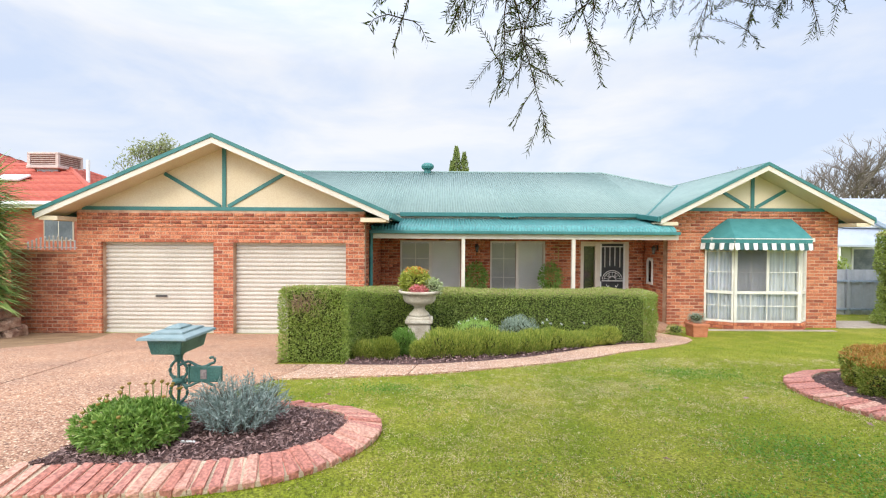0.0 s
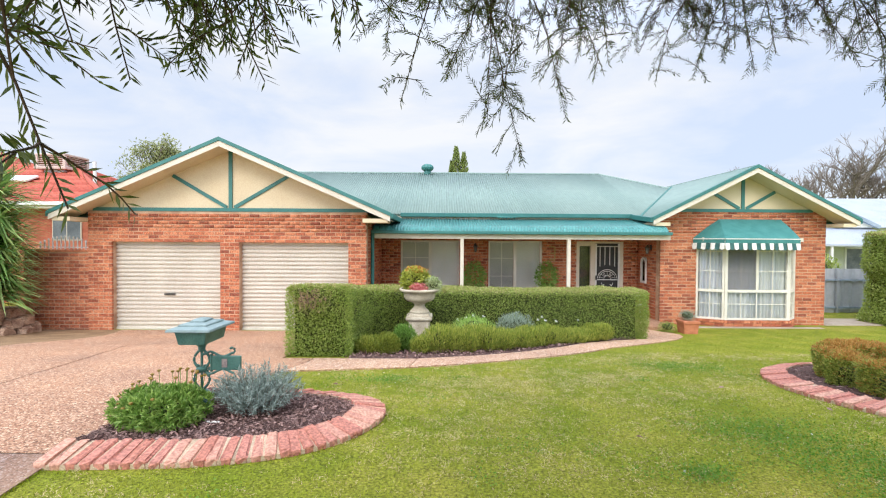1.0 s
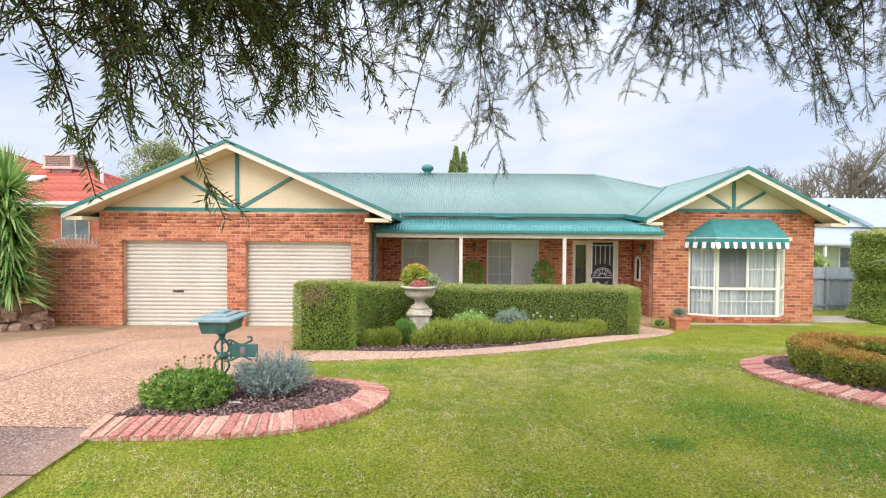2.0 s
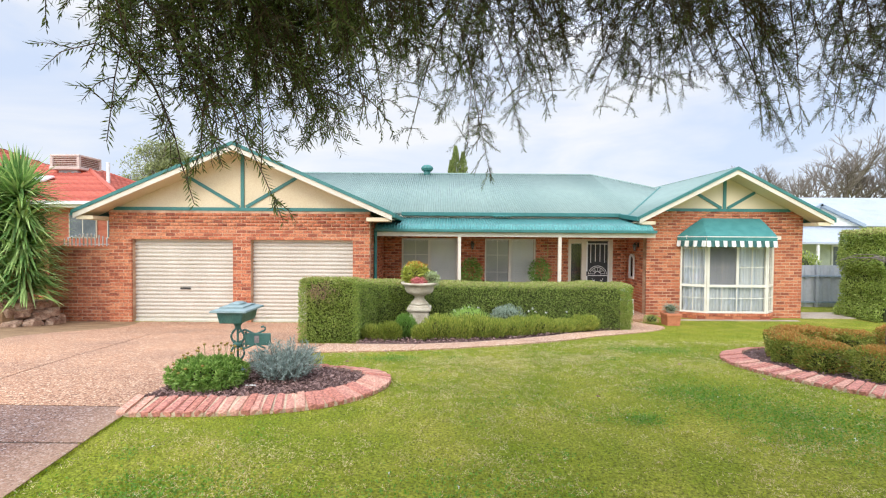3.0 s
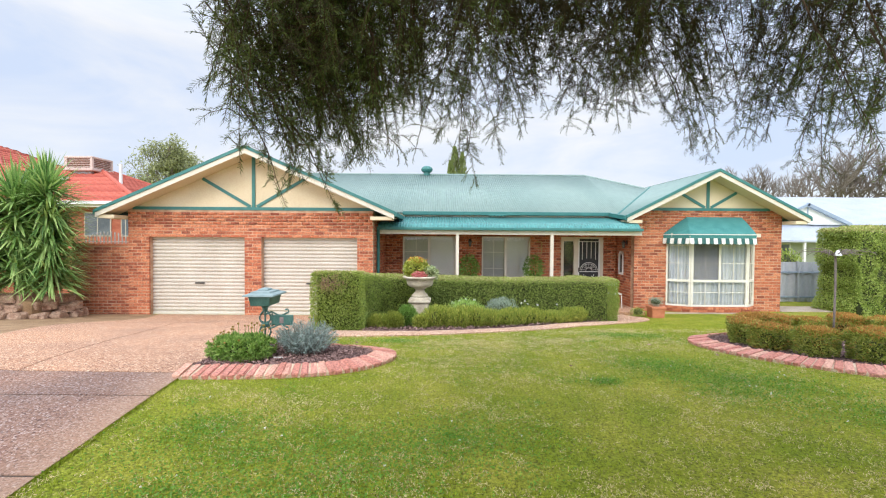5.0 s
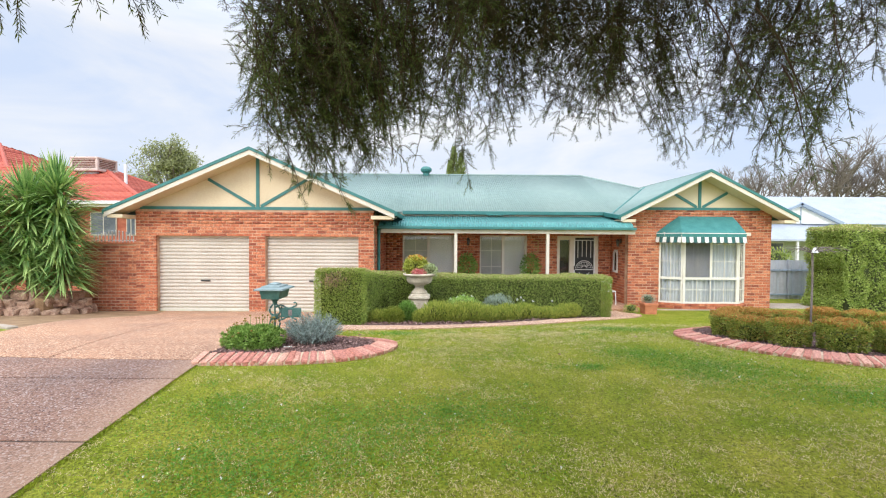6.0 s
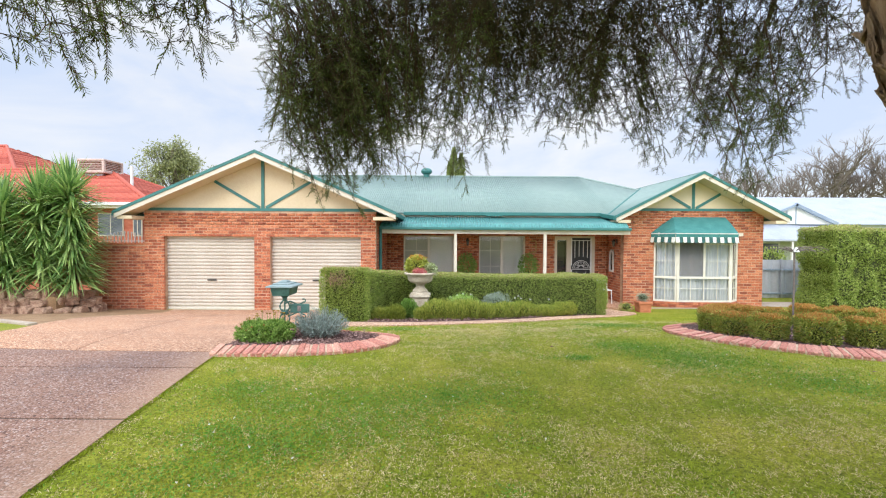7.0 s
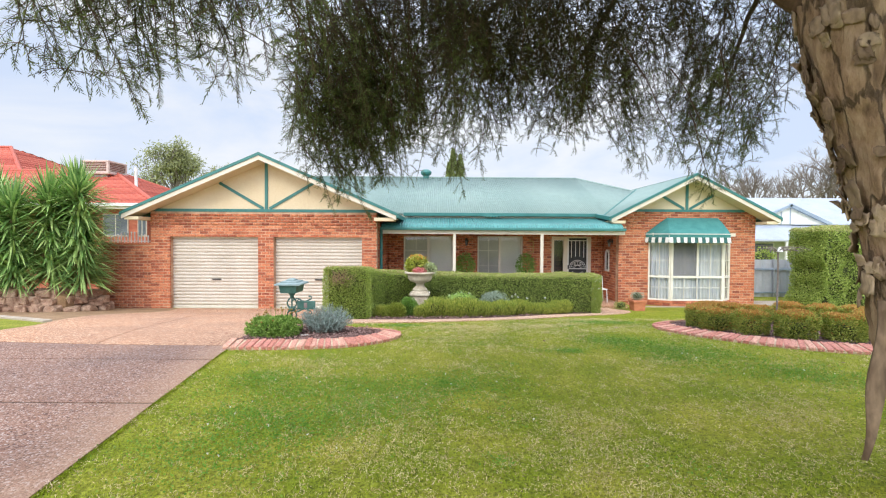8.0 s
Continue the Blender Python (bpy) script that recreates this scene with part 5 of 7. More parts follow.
def swept_hedge(name, label, pts, width, height, n, leaf, seed, size=0.028, cat="hedge", bulge=0.035):
    """A clipped hedge along a curve: a solid core coloured dark for inner shade, and a skin of small leaves."""
    rng = np.random.default_rng(seed)
    h = thing(name, label, cat)
    curve, total = spline(pts, 120)
    tang = np.gradient(curve, axis=0)
    tang /= np.linalg.norm(tang, axis=1, keepdims=True)
    nor = np.stack([-tang[:, 1], tang[:, 0]], 1)
    bm = bmesh.new()
    rings = []
    for i in range(0, 120, 3):
        g = gz(curve[i][1])
        k = 0.80
        c = curve[i] + tang[i] * (0.13 if i == 0 else -0.12 if i == 117 else 0.0)
        rings.append([bm.verts.new((c[0] + nor[i][0] * a * width / 2 * k, c[1] + nor[i][1] * a * width / 2 * k, g + b)) for a, b in ((-1, -0.02), (-1, height - 0.10), (-0.8, height - 0.05), (0.8, height - 0.05), (1, height - 0.10), (1, -0.02))])
    for a, b in zip(rings, rings[1:]):
        for k in range(6):
            bm.faces.new((a[k], a[(k + 1) % 6], b[(k + 1) % 6], b[k]))
    bm.faces.new(rings[0])
    bm.faces.new(rings[-1][::-1])
    bmesh.ops.recalc_face_normals(bm, faces=bm.faces)
    part("core", bm, hedge_core_shade, h)
    per = np.array([height, width, height])
    area_side = total * per.sum()
    area_end = width * height
    n_end = int(n * 1.7 * area_end / (area_side + 2 * area_end))
    s = rng.random(n)
    q = rng.random(n) * per.sum()
    idx = s * 119
    end0 = np.arange(n) < n_end
    end1 = (np.arange(n) >= n_end) & (np.arange(n) < 2 * n_end)
    idx = np.where(end0, 0, np.where(end1, 119, idx))
    ii = np.clip(idx.astype(int), 0, 118)
    fr = (idx - ii)[:, None]
    c = curve[ii] * (1 - fr) + curve[ii + 1] * fr
    nn, tt = nor[ii], tang[ii]
    off = np.where(q < height, -1.0, np.where(q > height + width, 1.0, (q - height) / width * 2 - 1))
    zz = np.where(q < height, q, np.where(q > height + width, q - height - width, height))
    ends = end0 | end1
    off = np.where(ends, rng.uniform(-1, 1, n), off)
    zz = np.where(ends, rng.random(n) * height, zz)
    r = 0.07
    lip = np.clip((zz - (height - r)) / r, 0, 1) * np.clip((np.abs(off) - (1 - 2 * r / width)) / (2 * r / width), 0, 1)
    depth = rng.random(n) ** 1.8 * 0.105
    onoise = np.array([noise.noise(Vector((a * 2.2, b * 2.2, z * 2.2))) for (a, b), z in zip(c, zz)]) * bulge
    top = (zz >= height - 1e-6) & ~ends
    outx = np.where(ends[:, None], np.where(end0, -1.0, 1.0)[:, None] * tt, np.where(top[:, None], 0.0, np.sign(off)[:, None] * nn))
    out = np.concatenate([outx, top[:, None].astype(float)], 1)
    pos = np.concatenate([c + nn * (off * width / 2)[:, None], (np.vectorize(gz)(c[:, 1]) + zz)[:, None]], 1)
    inward = np.concatenate([-nn * np.sign(off)[:, None], -np.ones((n, 1))], 1)
    pos = pos + out * (onoise - depth)[:, None] + inward * (lip * 0.03)[:, None]
    way = out * 0.6 + rng.normal(size=(n, 3)) * 0.75 + np.array([0, 0, 0.35])
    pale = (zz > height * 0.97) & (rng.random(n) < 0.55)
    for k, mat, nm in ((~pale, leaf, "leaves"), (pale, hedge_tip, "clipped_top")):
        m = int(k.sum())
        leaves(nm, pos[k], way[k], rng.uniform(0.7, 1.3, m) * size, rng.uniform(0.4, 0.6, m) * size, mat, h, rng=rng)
    return h


swept_hedge("tall_hedge", "tall clipped green hedge curving in front of the verandah",
            [(-1.87, 6.36), (-1.86, 7.0), (-1.62, 7.9), (-0.95, 8.75), (0.1, 9.32), (1.6, 9.62), (3.2, 9.75), (4.5, 9.80)], 0.96, 1.10, 120000, hedge_leaf, 21, size=0.032, bulge=0.05)
# dead twigs showing through the clipped end
dead = np.random.default_rng(22)
dp = np.stack([dead.normal(-2.0, 0.13, 260), 6.37 + dead.random(260) * 0.05 - 0.06, gz(6.3) + 0.86 + dead.normal(0, 0.07, 260)], 1)
tagged(leaves("bare_hedge_twigs", dp, dead.normal(size=(260, 3)) * (0.5, 0.4, 1), 0.09, 0.006, bare_twig_pink := material("dry_twig", (0.30, 0.17, 0.12), (0.45, 0.28, 0.20), rough=0.9, scale=8, fine=60, bump=0.2)), "dry pinkish bare twigs in the clipped hedge end", "twigs", kind="stuff")


def shrub(name, label, at, radii, n, leaf, seed, size=0.03, aspect=0.45, up=0.3, lumps=7, cat="shrub", group="", shell=0.45, core=True, rosette=1):
    """A lumpy bush: leaves on several overlapping rounded masses above a solid shade-dark core; built at its own
    origin.
    """
    rng = np.random.default_rng(seed)
    s = thing(name, label, cat, group)
    rx, ry, rz = radii
    P, D = [], []
    if core:
        bm = bmesh.new()
        bmesh.ops.create_icosphere(bm, subdivisions=2, radius=1.0)
        for v in bm.verts:
            k = 0.60 + 0.1 * noise.noise(v.co * 2.5 + Vector((seed, 0, 0)))
            v.co = Vector((v.co.x * rx * k, v.co.y * ry * k, rz + max(-rz, v.co.z * rz * k)))
        part("core", bm, hedge_core_shade, s)
    for k in range(lumps):
        a = math.tau * k / lumps + rng.random()
        q = 0.0 if k == 0 else rng.uniform(0.35, 0.6)
        c = (rx * q * math.cos(a), ry * q * math.sin(a), rz * rng.uniform(0.75, 1.05))
        m = n // lumps
        p, d = ball_points(rng, m, c, (rx * 0.52, ry * 0.52, rz * 0.85), shell)
        P.append(p)
        D.append(d)
    P, D = np.concatenate(P), np.concatenate(D)
    keep = P[:, 2] > 0.0
    P, D = P[keep], D[keep]
    if rosette > 1:
        P, D = np.repeat(P[::rosette], rosette, 0), np.repeat(D[::rosette], rosette, 0)
    way = D + rng.normal(size=P.shape) * (0.45 if rosette == 1 else 0.65) + np.array([0, 0, up])
    m = len(P)
    leaves("leaves", P, way, rng.uniform(0.7, 1.3, m) * size, rng.uniform(0.8, 1.2, m) * size * aspect, leaf, s, rng=rng)
    s.location = (at[0], at[1], at[2])
    return s


# box plants round the circular bed: separate clipped bushes with browned tops
def box_plant(seed, brown):
    """One clipped bush; brown: the share of rusty leaves on its sides."""
    rng = np.random.default_rng(seed)
    s = thing("box_bush", "clipped box bush with rust-brown new growth on top", "shrub", "round box hedge")
    part("core", boxed(-0.10, 0.10, -0.10, 0.10, 0.0, 0.25, bevel=0.05), hedge_core_shade, s)
    n = 6000
    P = rng.uniform(-1, 1, (n, 3))
    P[np.arange(n), rng.integers(0, 3, n)] = np.where(rng.random(n) < 0.5, -1.0, 1.0)
    P[:, 2] = np.where(P[:, 2] < -0.98, 1.0, P[:, 2])
    sq = P / (np.sum(np.abs(P) ** 4.5, 1, keepdims=True) ** (1 / 4.5))
    D = np.sign(sq) * np.abs(sq) ** 3
    lump = np.array([noise.noise(Vector(q) * 2.4 + Vector((seed, 0, 0))) + 0.6 * noise.noise(Vector(q) * 5.0 + Vector((0, seed, 0))) for q in sq])[:, None]
    sq = sq * (1.0 + 0.13 * lump - 0.26 * rng.random((n, 1)) ** 2)
    pos = sq * np.array([0.195, 0.185, 0.19]) + np.array([0, 0, 0.195])
    pos[:, :2] *= 0.85 + 0.25 * np.clip(pos[:, 2:3] / 0.4, 0, 1)
    way = D + rng.normal(size=(n, 3)) * 0.65 + np.array([0, 0, 0.5])
    patch_ = np.array([noise.noise(Vector(q) * 9.0 + Vector((3, seed, 0))) for q in pos])
    rust = (pos[:, 2] > 0.355 + rng.normal(0, 0.025, n)) | (rng.random(n) < brown + 0.2 * np.clip(patch_, 0, 1))
    for k, mat in ((~rust, box_leaf), (rust, rust_leaf)):
        m = int(k.sum())
        leaves("leaves" if mat is box_leaf else "new_growth", pos[k], way[k], rng.uniform(0.024, 0.044, m), rng.uniform(0.010, 0.017, m), mat, s, rng=rng)
    return s


protos = [box_plant(31, 0.0), box_plant(32, 0.10), box_plant(35, 0.45), box_plant(36, 0.02)]
rnd = random.Random(33)
RING = 15
for k in range(RING):
    a = math.tau * k / RING + rnd.uniform(-0.035, 0.035)
    r = 1.15 + rnd.uniform(-0.04, 0.04)
    x, y = C2[0] + r * math.cos(a), C2[1] + r * math.sin(a)
    m = pose(x, y, gz(y), 0, 0, rnd.uniform(0, 360))
    if k < 4:
        o = protos[k]
        o.matrix_basis = m
    else:
        o = copy_thing(protos[rnd.choice((0, 1, 2, 3, 1))], m)
    o.scale = (1.0 + rnd.uniform(-0.10, 0.10),) * 2 + (1.0 + rnd.uniform(-0.08, 0.08),)

# the stake with a bare standard rose
st = thing("standard_rose", "bare standard rose on a stake with a white cap", "rose", )
sx, sy = 5.75, 4.6
part("stake", rod(bmesh.new(), [(sx, sy, gz(sy)), (sx + 0.01, sy, 1.4), (sx, sy, 1.9)], 0.014, 8), bare_twig, st)
rr = random.Random(34)
for k in range(22):
    a = math.tau * k / 22 + rr.random()
    L = rr.uniform(0.2, 0.5)
    p = [(sx, sy, 1.84)]
    for u in (0.35, 0.7, 1.0):
        p.append((sx + L * u * math.cos(a) + rr.uniform(-0.03, 0.03), sy + L * u * math.sin(a), 1.84 + 0.12 * math.sin(u * 2.4) + rr.uniform(-0.04, 0.04) - 0.06 * u))
    part("cane", rod(bmesh.new(), p, [0.006, 0.005, 0.004, 0.003], 5), bare_twig, st)
part("cap", lathe(bmesh.new(), [(0.05, 1.85), (0.04, 1.87), (0.01, 1.93)], sx, sy - 0.04, 14), white_paint, st, "white plastic cap")

# tall clipped bush beside the fence
swept_hedge("fence_hedge", "tall clipped light green hedge in front of the fence", [(12.0, 11.6), (13.0, 11.7), (14.5, 11.7), (16.5, 11.7)], 1.3, 2.50, 70000, bush_leaf, 41, size=0.058, bulge=0.24)

# ---- urn ----
urn = thing("garden_urn", "weathered cast-stone urn on a square pedestal", "urn")
ux, uy, ug = -0.42, 8.02, gz(8.02)
def square_tier(w0, w1, z0, z1):
    bm = boxed(-0.5, 0.5, -0.5, 0.5, 0, 1)
    for v in bm.verts:
        w = w0 if v.co.z < 0.5 else w1
        v.co = Vector((ux + v.co.x * w, uy + v.co.y * w, z0 + v.co.z * (z1 - z0)))
    bmesh.ops.bevel(bm, geom=bm.edges[:], offset=0.008, segments=1, affect="EDGES")
    return bm
for nm, w0, w1, z0, z1 in (("plinth", 0.48, 0.45, ug - 0.03, ug + 0.10), ("pedestal", 0.39, 0.39, ug + 0.10, 0.63), ("pedestal_cap", 0.40, 0.49, 0.63, 0.67), ("pedestal_cap", 0.49, 0.47, 0.67, 0.725), ("foot", 0.40, 0.36, 0.725, 0.77)):
    part(nm, square_tier(w0, w1, z0, z1), urn_stone, urn)
part("stem", lathe(bmesh.new(), [(0.19, 0.77), (0.175, 0.81), (0.13, 0.85), (0.10, 0.89), (0.098, 0.93), (0.13, 0.955), (0.14, 0.97)], ux, uy, 32), urn_stone, urn, smooth=True)
part("bowl", lathe(bmesh.new(), [(0.13, 0.965), (0.22, 0.99), (0.27, 1.025), (0.29, 1.07), (0.30, 1.14), (0.33, 1.17), (0.37, 1.185), (0.375, 1.215), (0.36, 1.23), (0.33, 1.22), (0.31, 1.17)], ux, uy, 64, 0.012, 24), urn_stone, urn, smooth=True)
part("soil", lathe(bmesh.new(), [(0.305, 1.17), (0.29, 1.195)], ux, uy, 24), mulch_soil, urn)
urn_lime = foliage("urn_lime_leaf", (0.24, 0.30, 0.03), (0.56, 0.58, 0.12))
shrub("yellow_foliage_plant", "lime and orange foliage plant in the urn", (ux - 0.08, uy, 1.185), (0.27, 0.24, 0.23), 2400, urn_lime, 51, size=0.06, aspect=0.6, cat="plant")
shrub("trailing_plant", "pale green trailing plant in the urn", (ux + 0.24, uy - 0.04, 1.15), (0.2, 0.2, 0.16), 1700, silver_lime := foliage("pale_lime_leaf", (0.30, 0.38, 0.16), (0.62, 0.68, 0.40)), 52, size=0.035, aspect=0.7, cat="plant")
shrub("pink_flowers", "cluster of pink flowers in the urn", (ux + 0.0, uy - 0.24, 1.18), (0.18, 0.13, 0.085), 900, pink_petal, 53, size=0.03, aspect=0.8, cat="flowers", core=False)
shrub("orange_flowers", "orange flower tips in the urn", (ux - 0.05, uy - 0.05, 1.52), (0.24, 0.18, 0.07), 420, orange_petal, 54, size=0.03, aspect=0.7, cat="flowers", core=False)

# ---- low plants in the urn bed ----
low = random.Random(61)
soft_green = foliage("soft_green_leaf", (0.22, 0.42, 0.06), (0.50, 0.68, 0.20))
border_leaf = foliage("border_leaf", (0.15, 0.23, 0.03), (0.54, 0.54, 0.12), (0.30, 0.38, 0.06))
LIME_ROW = [(0.02, 7.02), (0.35, 7.12), (0.68, 7.25), (1.0, 7.42), (1.32, 7.62), (1.63, 7.85), (1.95, 8.1), (2.28, 8.35), (2.6, 8.6), (2.95, 8.82), (3.3, 8.98)]
for k, (x, y) in enumerate(LIME_ROW):
    shrub("border_bush", "feathery olive-green border bush in the mulched bed", (x, y, gz(y)), (0.34 + low.uniform(-0.03, 0.05), 0.30, 0.215 - 0.007 * k + low.uniform(-0.035, 0.05)), 4200, border_leaf, 70 + k, size=0.075, aspect=0.15, up=2.2, lumps=11, shell=0.55, group="border row")
for k, (x, y, r, h, mat, lab) in enumerate((
    (0.58, 7.75, 0.44, 0.31, soft_green, "soft bright green mounded shrub in the mulched bed"),
    (1.45, 8.45, 0.38, 0.31, silver_leaf, "silvery green mounded shrub in the mulched bed"),
    (-0.62, 7.05, 0.20, 0.24, bright_leaf, "blue-green rounded shrub beside the urn"),
    (-0.86, 6.75, 0.18, 0.17, lime_leaf, "yellow-green low shrub in bark mulch"),
    (-1.18, 6.85, 0.20, 0.14, border_leaf, "low olive shrub at the hedge's foot"),
    (-0.32, 6.85, 0.18, 0.15, border_leaf, "low olive shrub below the urn"),
)):
    shrub("garden_shrub", lab, (x, y, gz(y)), (r, r * 0.9, h), 4200, mat, 90 + k, size=0.06, aspect=0.17, up=1.6, lumps=11, shell=0.55)
fl = np.random.default_rng(62)
flowers = thing("white_daisies", "small white daisies above the border shrubs", "flowers")
for k in range(9):
    x, y, z = ((0.45, 7.9, 0.70), (0.6, 8.0, 0.72), (1.9, 8.4, 0.58), (2.0, 8.5, 0.62), (2.05, 8.42, 0.56), (2.35, 8.75, 0.50), (0.3, 7.85, 0.67), (2.9, 9.1, 0.45), (0.8, 8.1, 0.69))[k]
    d = fl.normal(size=(9, 3)) * (1, 0.3, 1)
    leaves("flower", np.repeat([(x, y, z)], 9, 0), d, 0.035, 0.02, white_petal, flowers, rng=fl)
    part("stalk", rod(bmesh.new(), [(x, y, gz(y)), (x, y, z)], 0.003, 4), bright_leaf, flowers)

# ---- verandah plants and the pot ----
for x, lab in ((0.92, "leafy green potted plant on the verandah"), (2.98, "leafy green potted plant beside the verandah post")):
    p = thing("potted_plant", lab, "potted plant", "verandah plants")
    part("pot", lathe(bmesh.new(), [(0.13, 0.0), (0.19, 0.30), (0.205, 0.30), (0.205, 0.34), (0.18, 0.34), (0.17, 0.30)], x, 12.3, 24), terracotta, p)
    part("stem", rod(bmesh.new(), [(x, 12.3, 0.28), (x, 12.3, 1.0)], 0.02, 6), twig_bark, p)
    r = np.random.default_rng(int(x * 100))
    P, D = ball_points(r, 900, (x, 12.3, 1.12), (0.30, 0.28, 0.42), 0.3)
    leaves("leaves", P, D + r.normal(size=P.shape) * 0.5 - np.array([0, 0, 0.4]), 0.10, 0.03, bright_leaf, p, rng=r)

pot = thing("terracotta_pot", "square terracotta pot with a grey-green plant beside the bay window", "plant pot")
for nm, w0, w1, z0, z1 in (("body", 0.32, 0.36, -0.09, 0.17), ("rim", 0.40, 0.40, 0.17, 0.235)):
    bm = boxed(-0.5, 0.5, -0.5, 0.5, 0, 1)
    for v in bm.verts:
        w = w0 if v.co.z < 0.5 else w1
        v.co = Vector((5.99 + v.co.x * w, 10.45 + v.co.y * w, z0 + v.co.z * (z1 - z0)))
    bmesh.ops.bevel(bm, geom=bm.edges[:], offset=0.008, segments=1, affect="EDGES")
    part(nm, bm, terracotta, pot)
shrub("pot_plant", "grey-green mounded plant in the terracotta pot", (5.98, 10.45, 0.22), (0.22, 0.2, 0.14), 1500, silver_leaf, 101, size=0.03, aspect=0.3, up=0.8, cat="plant")
shrub("small_bush", "small grey-green bush beside the terracotta pot", (5.52, 10.5, gz(10.5)), (0.2, 0.2, 0.15), 1300, bush_leaf, 102, size=0.025, up=0.6)

# ---- mailbox ----
mb = thing("mailbox", "green cast-metal pedestal mailbox with scrollwork", "mailbox")
mx, my = -1.965, 3.30
def tier(hx, hy, hx2, hy2, z0, z1):
    bm = boxed(-1, 1, -1, 1, 0, 1)
    for v in bm.verts:
        a, b = (hx, hy) if v.co.z < 0.5 else (hx2, hy2)
        v.co = Vector((mx + v.co.x * a, my + v.co.y * b, z0 + v.co.z * (z1 - z0)))
    bmesh.ops.bevel(bm, geom=bm.edges[:], offset=0.004, segments=2, affect="EDGES")
    return bm
part("box", tier(0.105, 0.155, 0.125, 0.175, 1.285, 1.395), box_iron, mb)
# roof tiers in a paler, greyer green than the box
for hx, hy, hx2, hy2, z0, z1 in ((0.175, 0.215, 0.172, 0.212, 1.395, 1.412), (0.172, 0.212, 0.115, 0.15, 1.412, 1.430), (0.115, 0.15, 0.112, 0.147, 1.430, 1.440), (0.112, 0.147, 0.06, 0.08, 1.440, 1.452), (0.06, 0.08, 0.058, 0.078, 1.452, 1.461), (0.058, 0.078, 0.02, 0.03, 1.461, 1.478)):
    part("roof", tier(hx, hy, hx2, hy2, z0, z1), box_iron_pale := bpy.data.materials.get("mailbox_pale_iron") or material("mailbox_pale_iron", (0.20, 0.29, 0.30), (0.27, 0.36, 0.37), rough=0.45, scale=9, fine=90, bump=0.05, fine_mix=0.08), mb, "pale green roof, lighter than the box")
part("collar", lathe(bmesh.new(), [(0.025, 1.20), (0.03, 1.24), (0.055, 1.275), (0.06, 1.288)], mx, my, 16), box_iron, mb)
part("post", rod(bmesh.new(), [(mx, my, 0.66), (mx, my, 1.22)], 0.011, 8), box_iron, mb)
for zc, up in ((1.13, 1), (0.97, -1)):
    for s in (-1, 1):
        pts = [(mx + s * (0.012 + 0.052 * math.sin(t)), my, zc + up * (0.085 - 0.17 * t / math.pi)) for t in np.linspace(0.1, math.pi, 14)]
        part("scroll", rod(bmesh.new(), pts, 0.011, 8), box_iron, mb)
        part("scroll", rod(bmesh.new(), [(mx + s * (0.028 + 0.016 * math.cos(u) * (1 - u / 9)), my, 1.05 + up * 0.022 + 0.016 * math.sin(u) * (1 - u / 9)) for u in np.linspace(0, 6, 18)], 0.008, 6), box_iron, mb)
part("boss", lathe(bmesh.new(), [(0.02, 1.03), (0.045, 1.045), (0.045, 1.06), (0.02, 1.075)], mx, my, 12), box_iron, mb)
part("foot", lathe(bmesh.new(), [(0.07, 0.70), (0.085, 0.74), (0.06, 0.80), (0.035, 0.84), (0.06, 0.865), (0.03, 0.89), (0.015, 0.90)], mx, my, 16), box_iron, mb)
plate = part("name_plate", boxed(mx + 0.085, mx + 0.325, my - 0.012, my + 0.012, 1.045, 1.165, bevel=0.008), box_iron, mb)
part("bar", boxed(mx + 0.17, mx + 0.215, my - 0.016, my - 0.0125, 1.07, 1.14), dull_red := material("faded_red_mark", (0.20, 0.15, 0.15), (0.30, 0.24, 0.23), rough=0.7, scale=20, fine=90, bump=0), plate)
for s in (-1, 1):
    zc = 1.105 + s * 0.085
    pts = [(mx + 0.03 + 0.03 * math.cos(t), my, 1.105 + s * (0.045 + 0.03 * math.sin(t))) for t in np.linspace(-0.5, 2.4, 10)] + [(mx + 0.06 + 0.19 * u, my, zc + s * (0.02 * math.cos(u * 5.2) - 0.012)) for u in np.linspace(0.05, 1, 14)] + [(mx + 0.25 + 0.022 * math.sin(t), my, zc + s * (0.008 + 0.022 - 0.022 * math.cos(t)) - s * 0.012) for t in np.linspace(0.3, 4.0, 10)]
    part("bracket", rod(bmesh.new(), pts, 0.010, 8), box_iron, mb)
part("hanger", boxed(mx + 0.075, mx + 0.086, my - 0.014, my + 0.014, 1.03, 1.18), box_iron, mb)

# ---- mailbox bed plants ----
daisy_leaf = foliage("daisy_leaf", (0.10, 0.22, 0.03), (0.40, 0.54, 0.14), (0.22, 0.37, 0.07))
shrub("green_daisy_bush", "dense bright green mounded bush beside the mailbox", (-2.09, 2.97, gz(3.0) + 0.03), (0.33, 0.28, 0.14), 12000, daisy_leaf, 111, size=0.045, aspect=0.30, up=0.35, lumps=13, rosette=9, shell=0.8)
buds = thing("seed_heads", "yellow-brown dry flower heads over the green bush", "flowers")
br = random.Random(112)
for k in range(26):
    a, q = br.uniform(0, math.tau), br.uniform(0.3, 1.0)
    x, y = -2.06 + 0.36 * q * math.cos(a), 3.05 + 0.34 * q * math.sin(a)
    z = gz(3.0) + 0.33 * math.sqrt(max(0.05, 1 - q * q * 0.8)) + br.uniform(0.04, 0.10)
    part("stalk", rod(bmesh.new(), [(x * 0.9 - 0.21, y, z - 0.14), (x, y, z)], 0.0025, 4), bright_leaf, buds)
    part("head", lathe(bmesh.new(), [(0.004, z - 0.008), (0.014, z), (0.013, z + 0.008), (0.004, z + 0.013)], x, y, 8), bud_brown, buds)


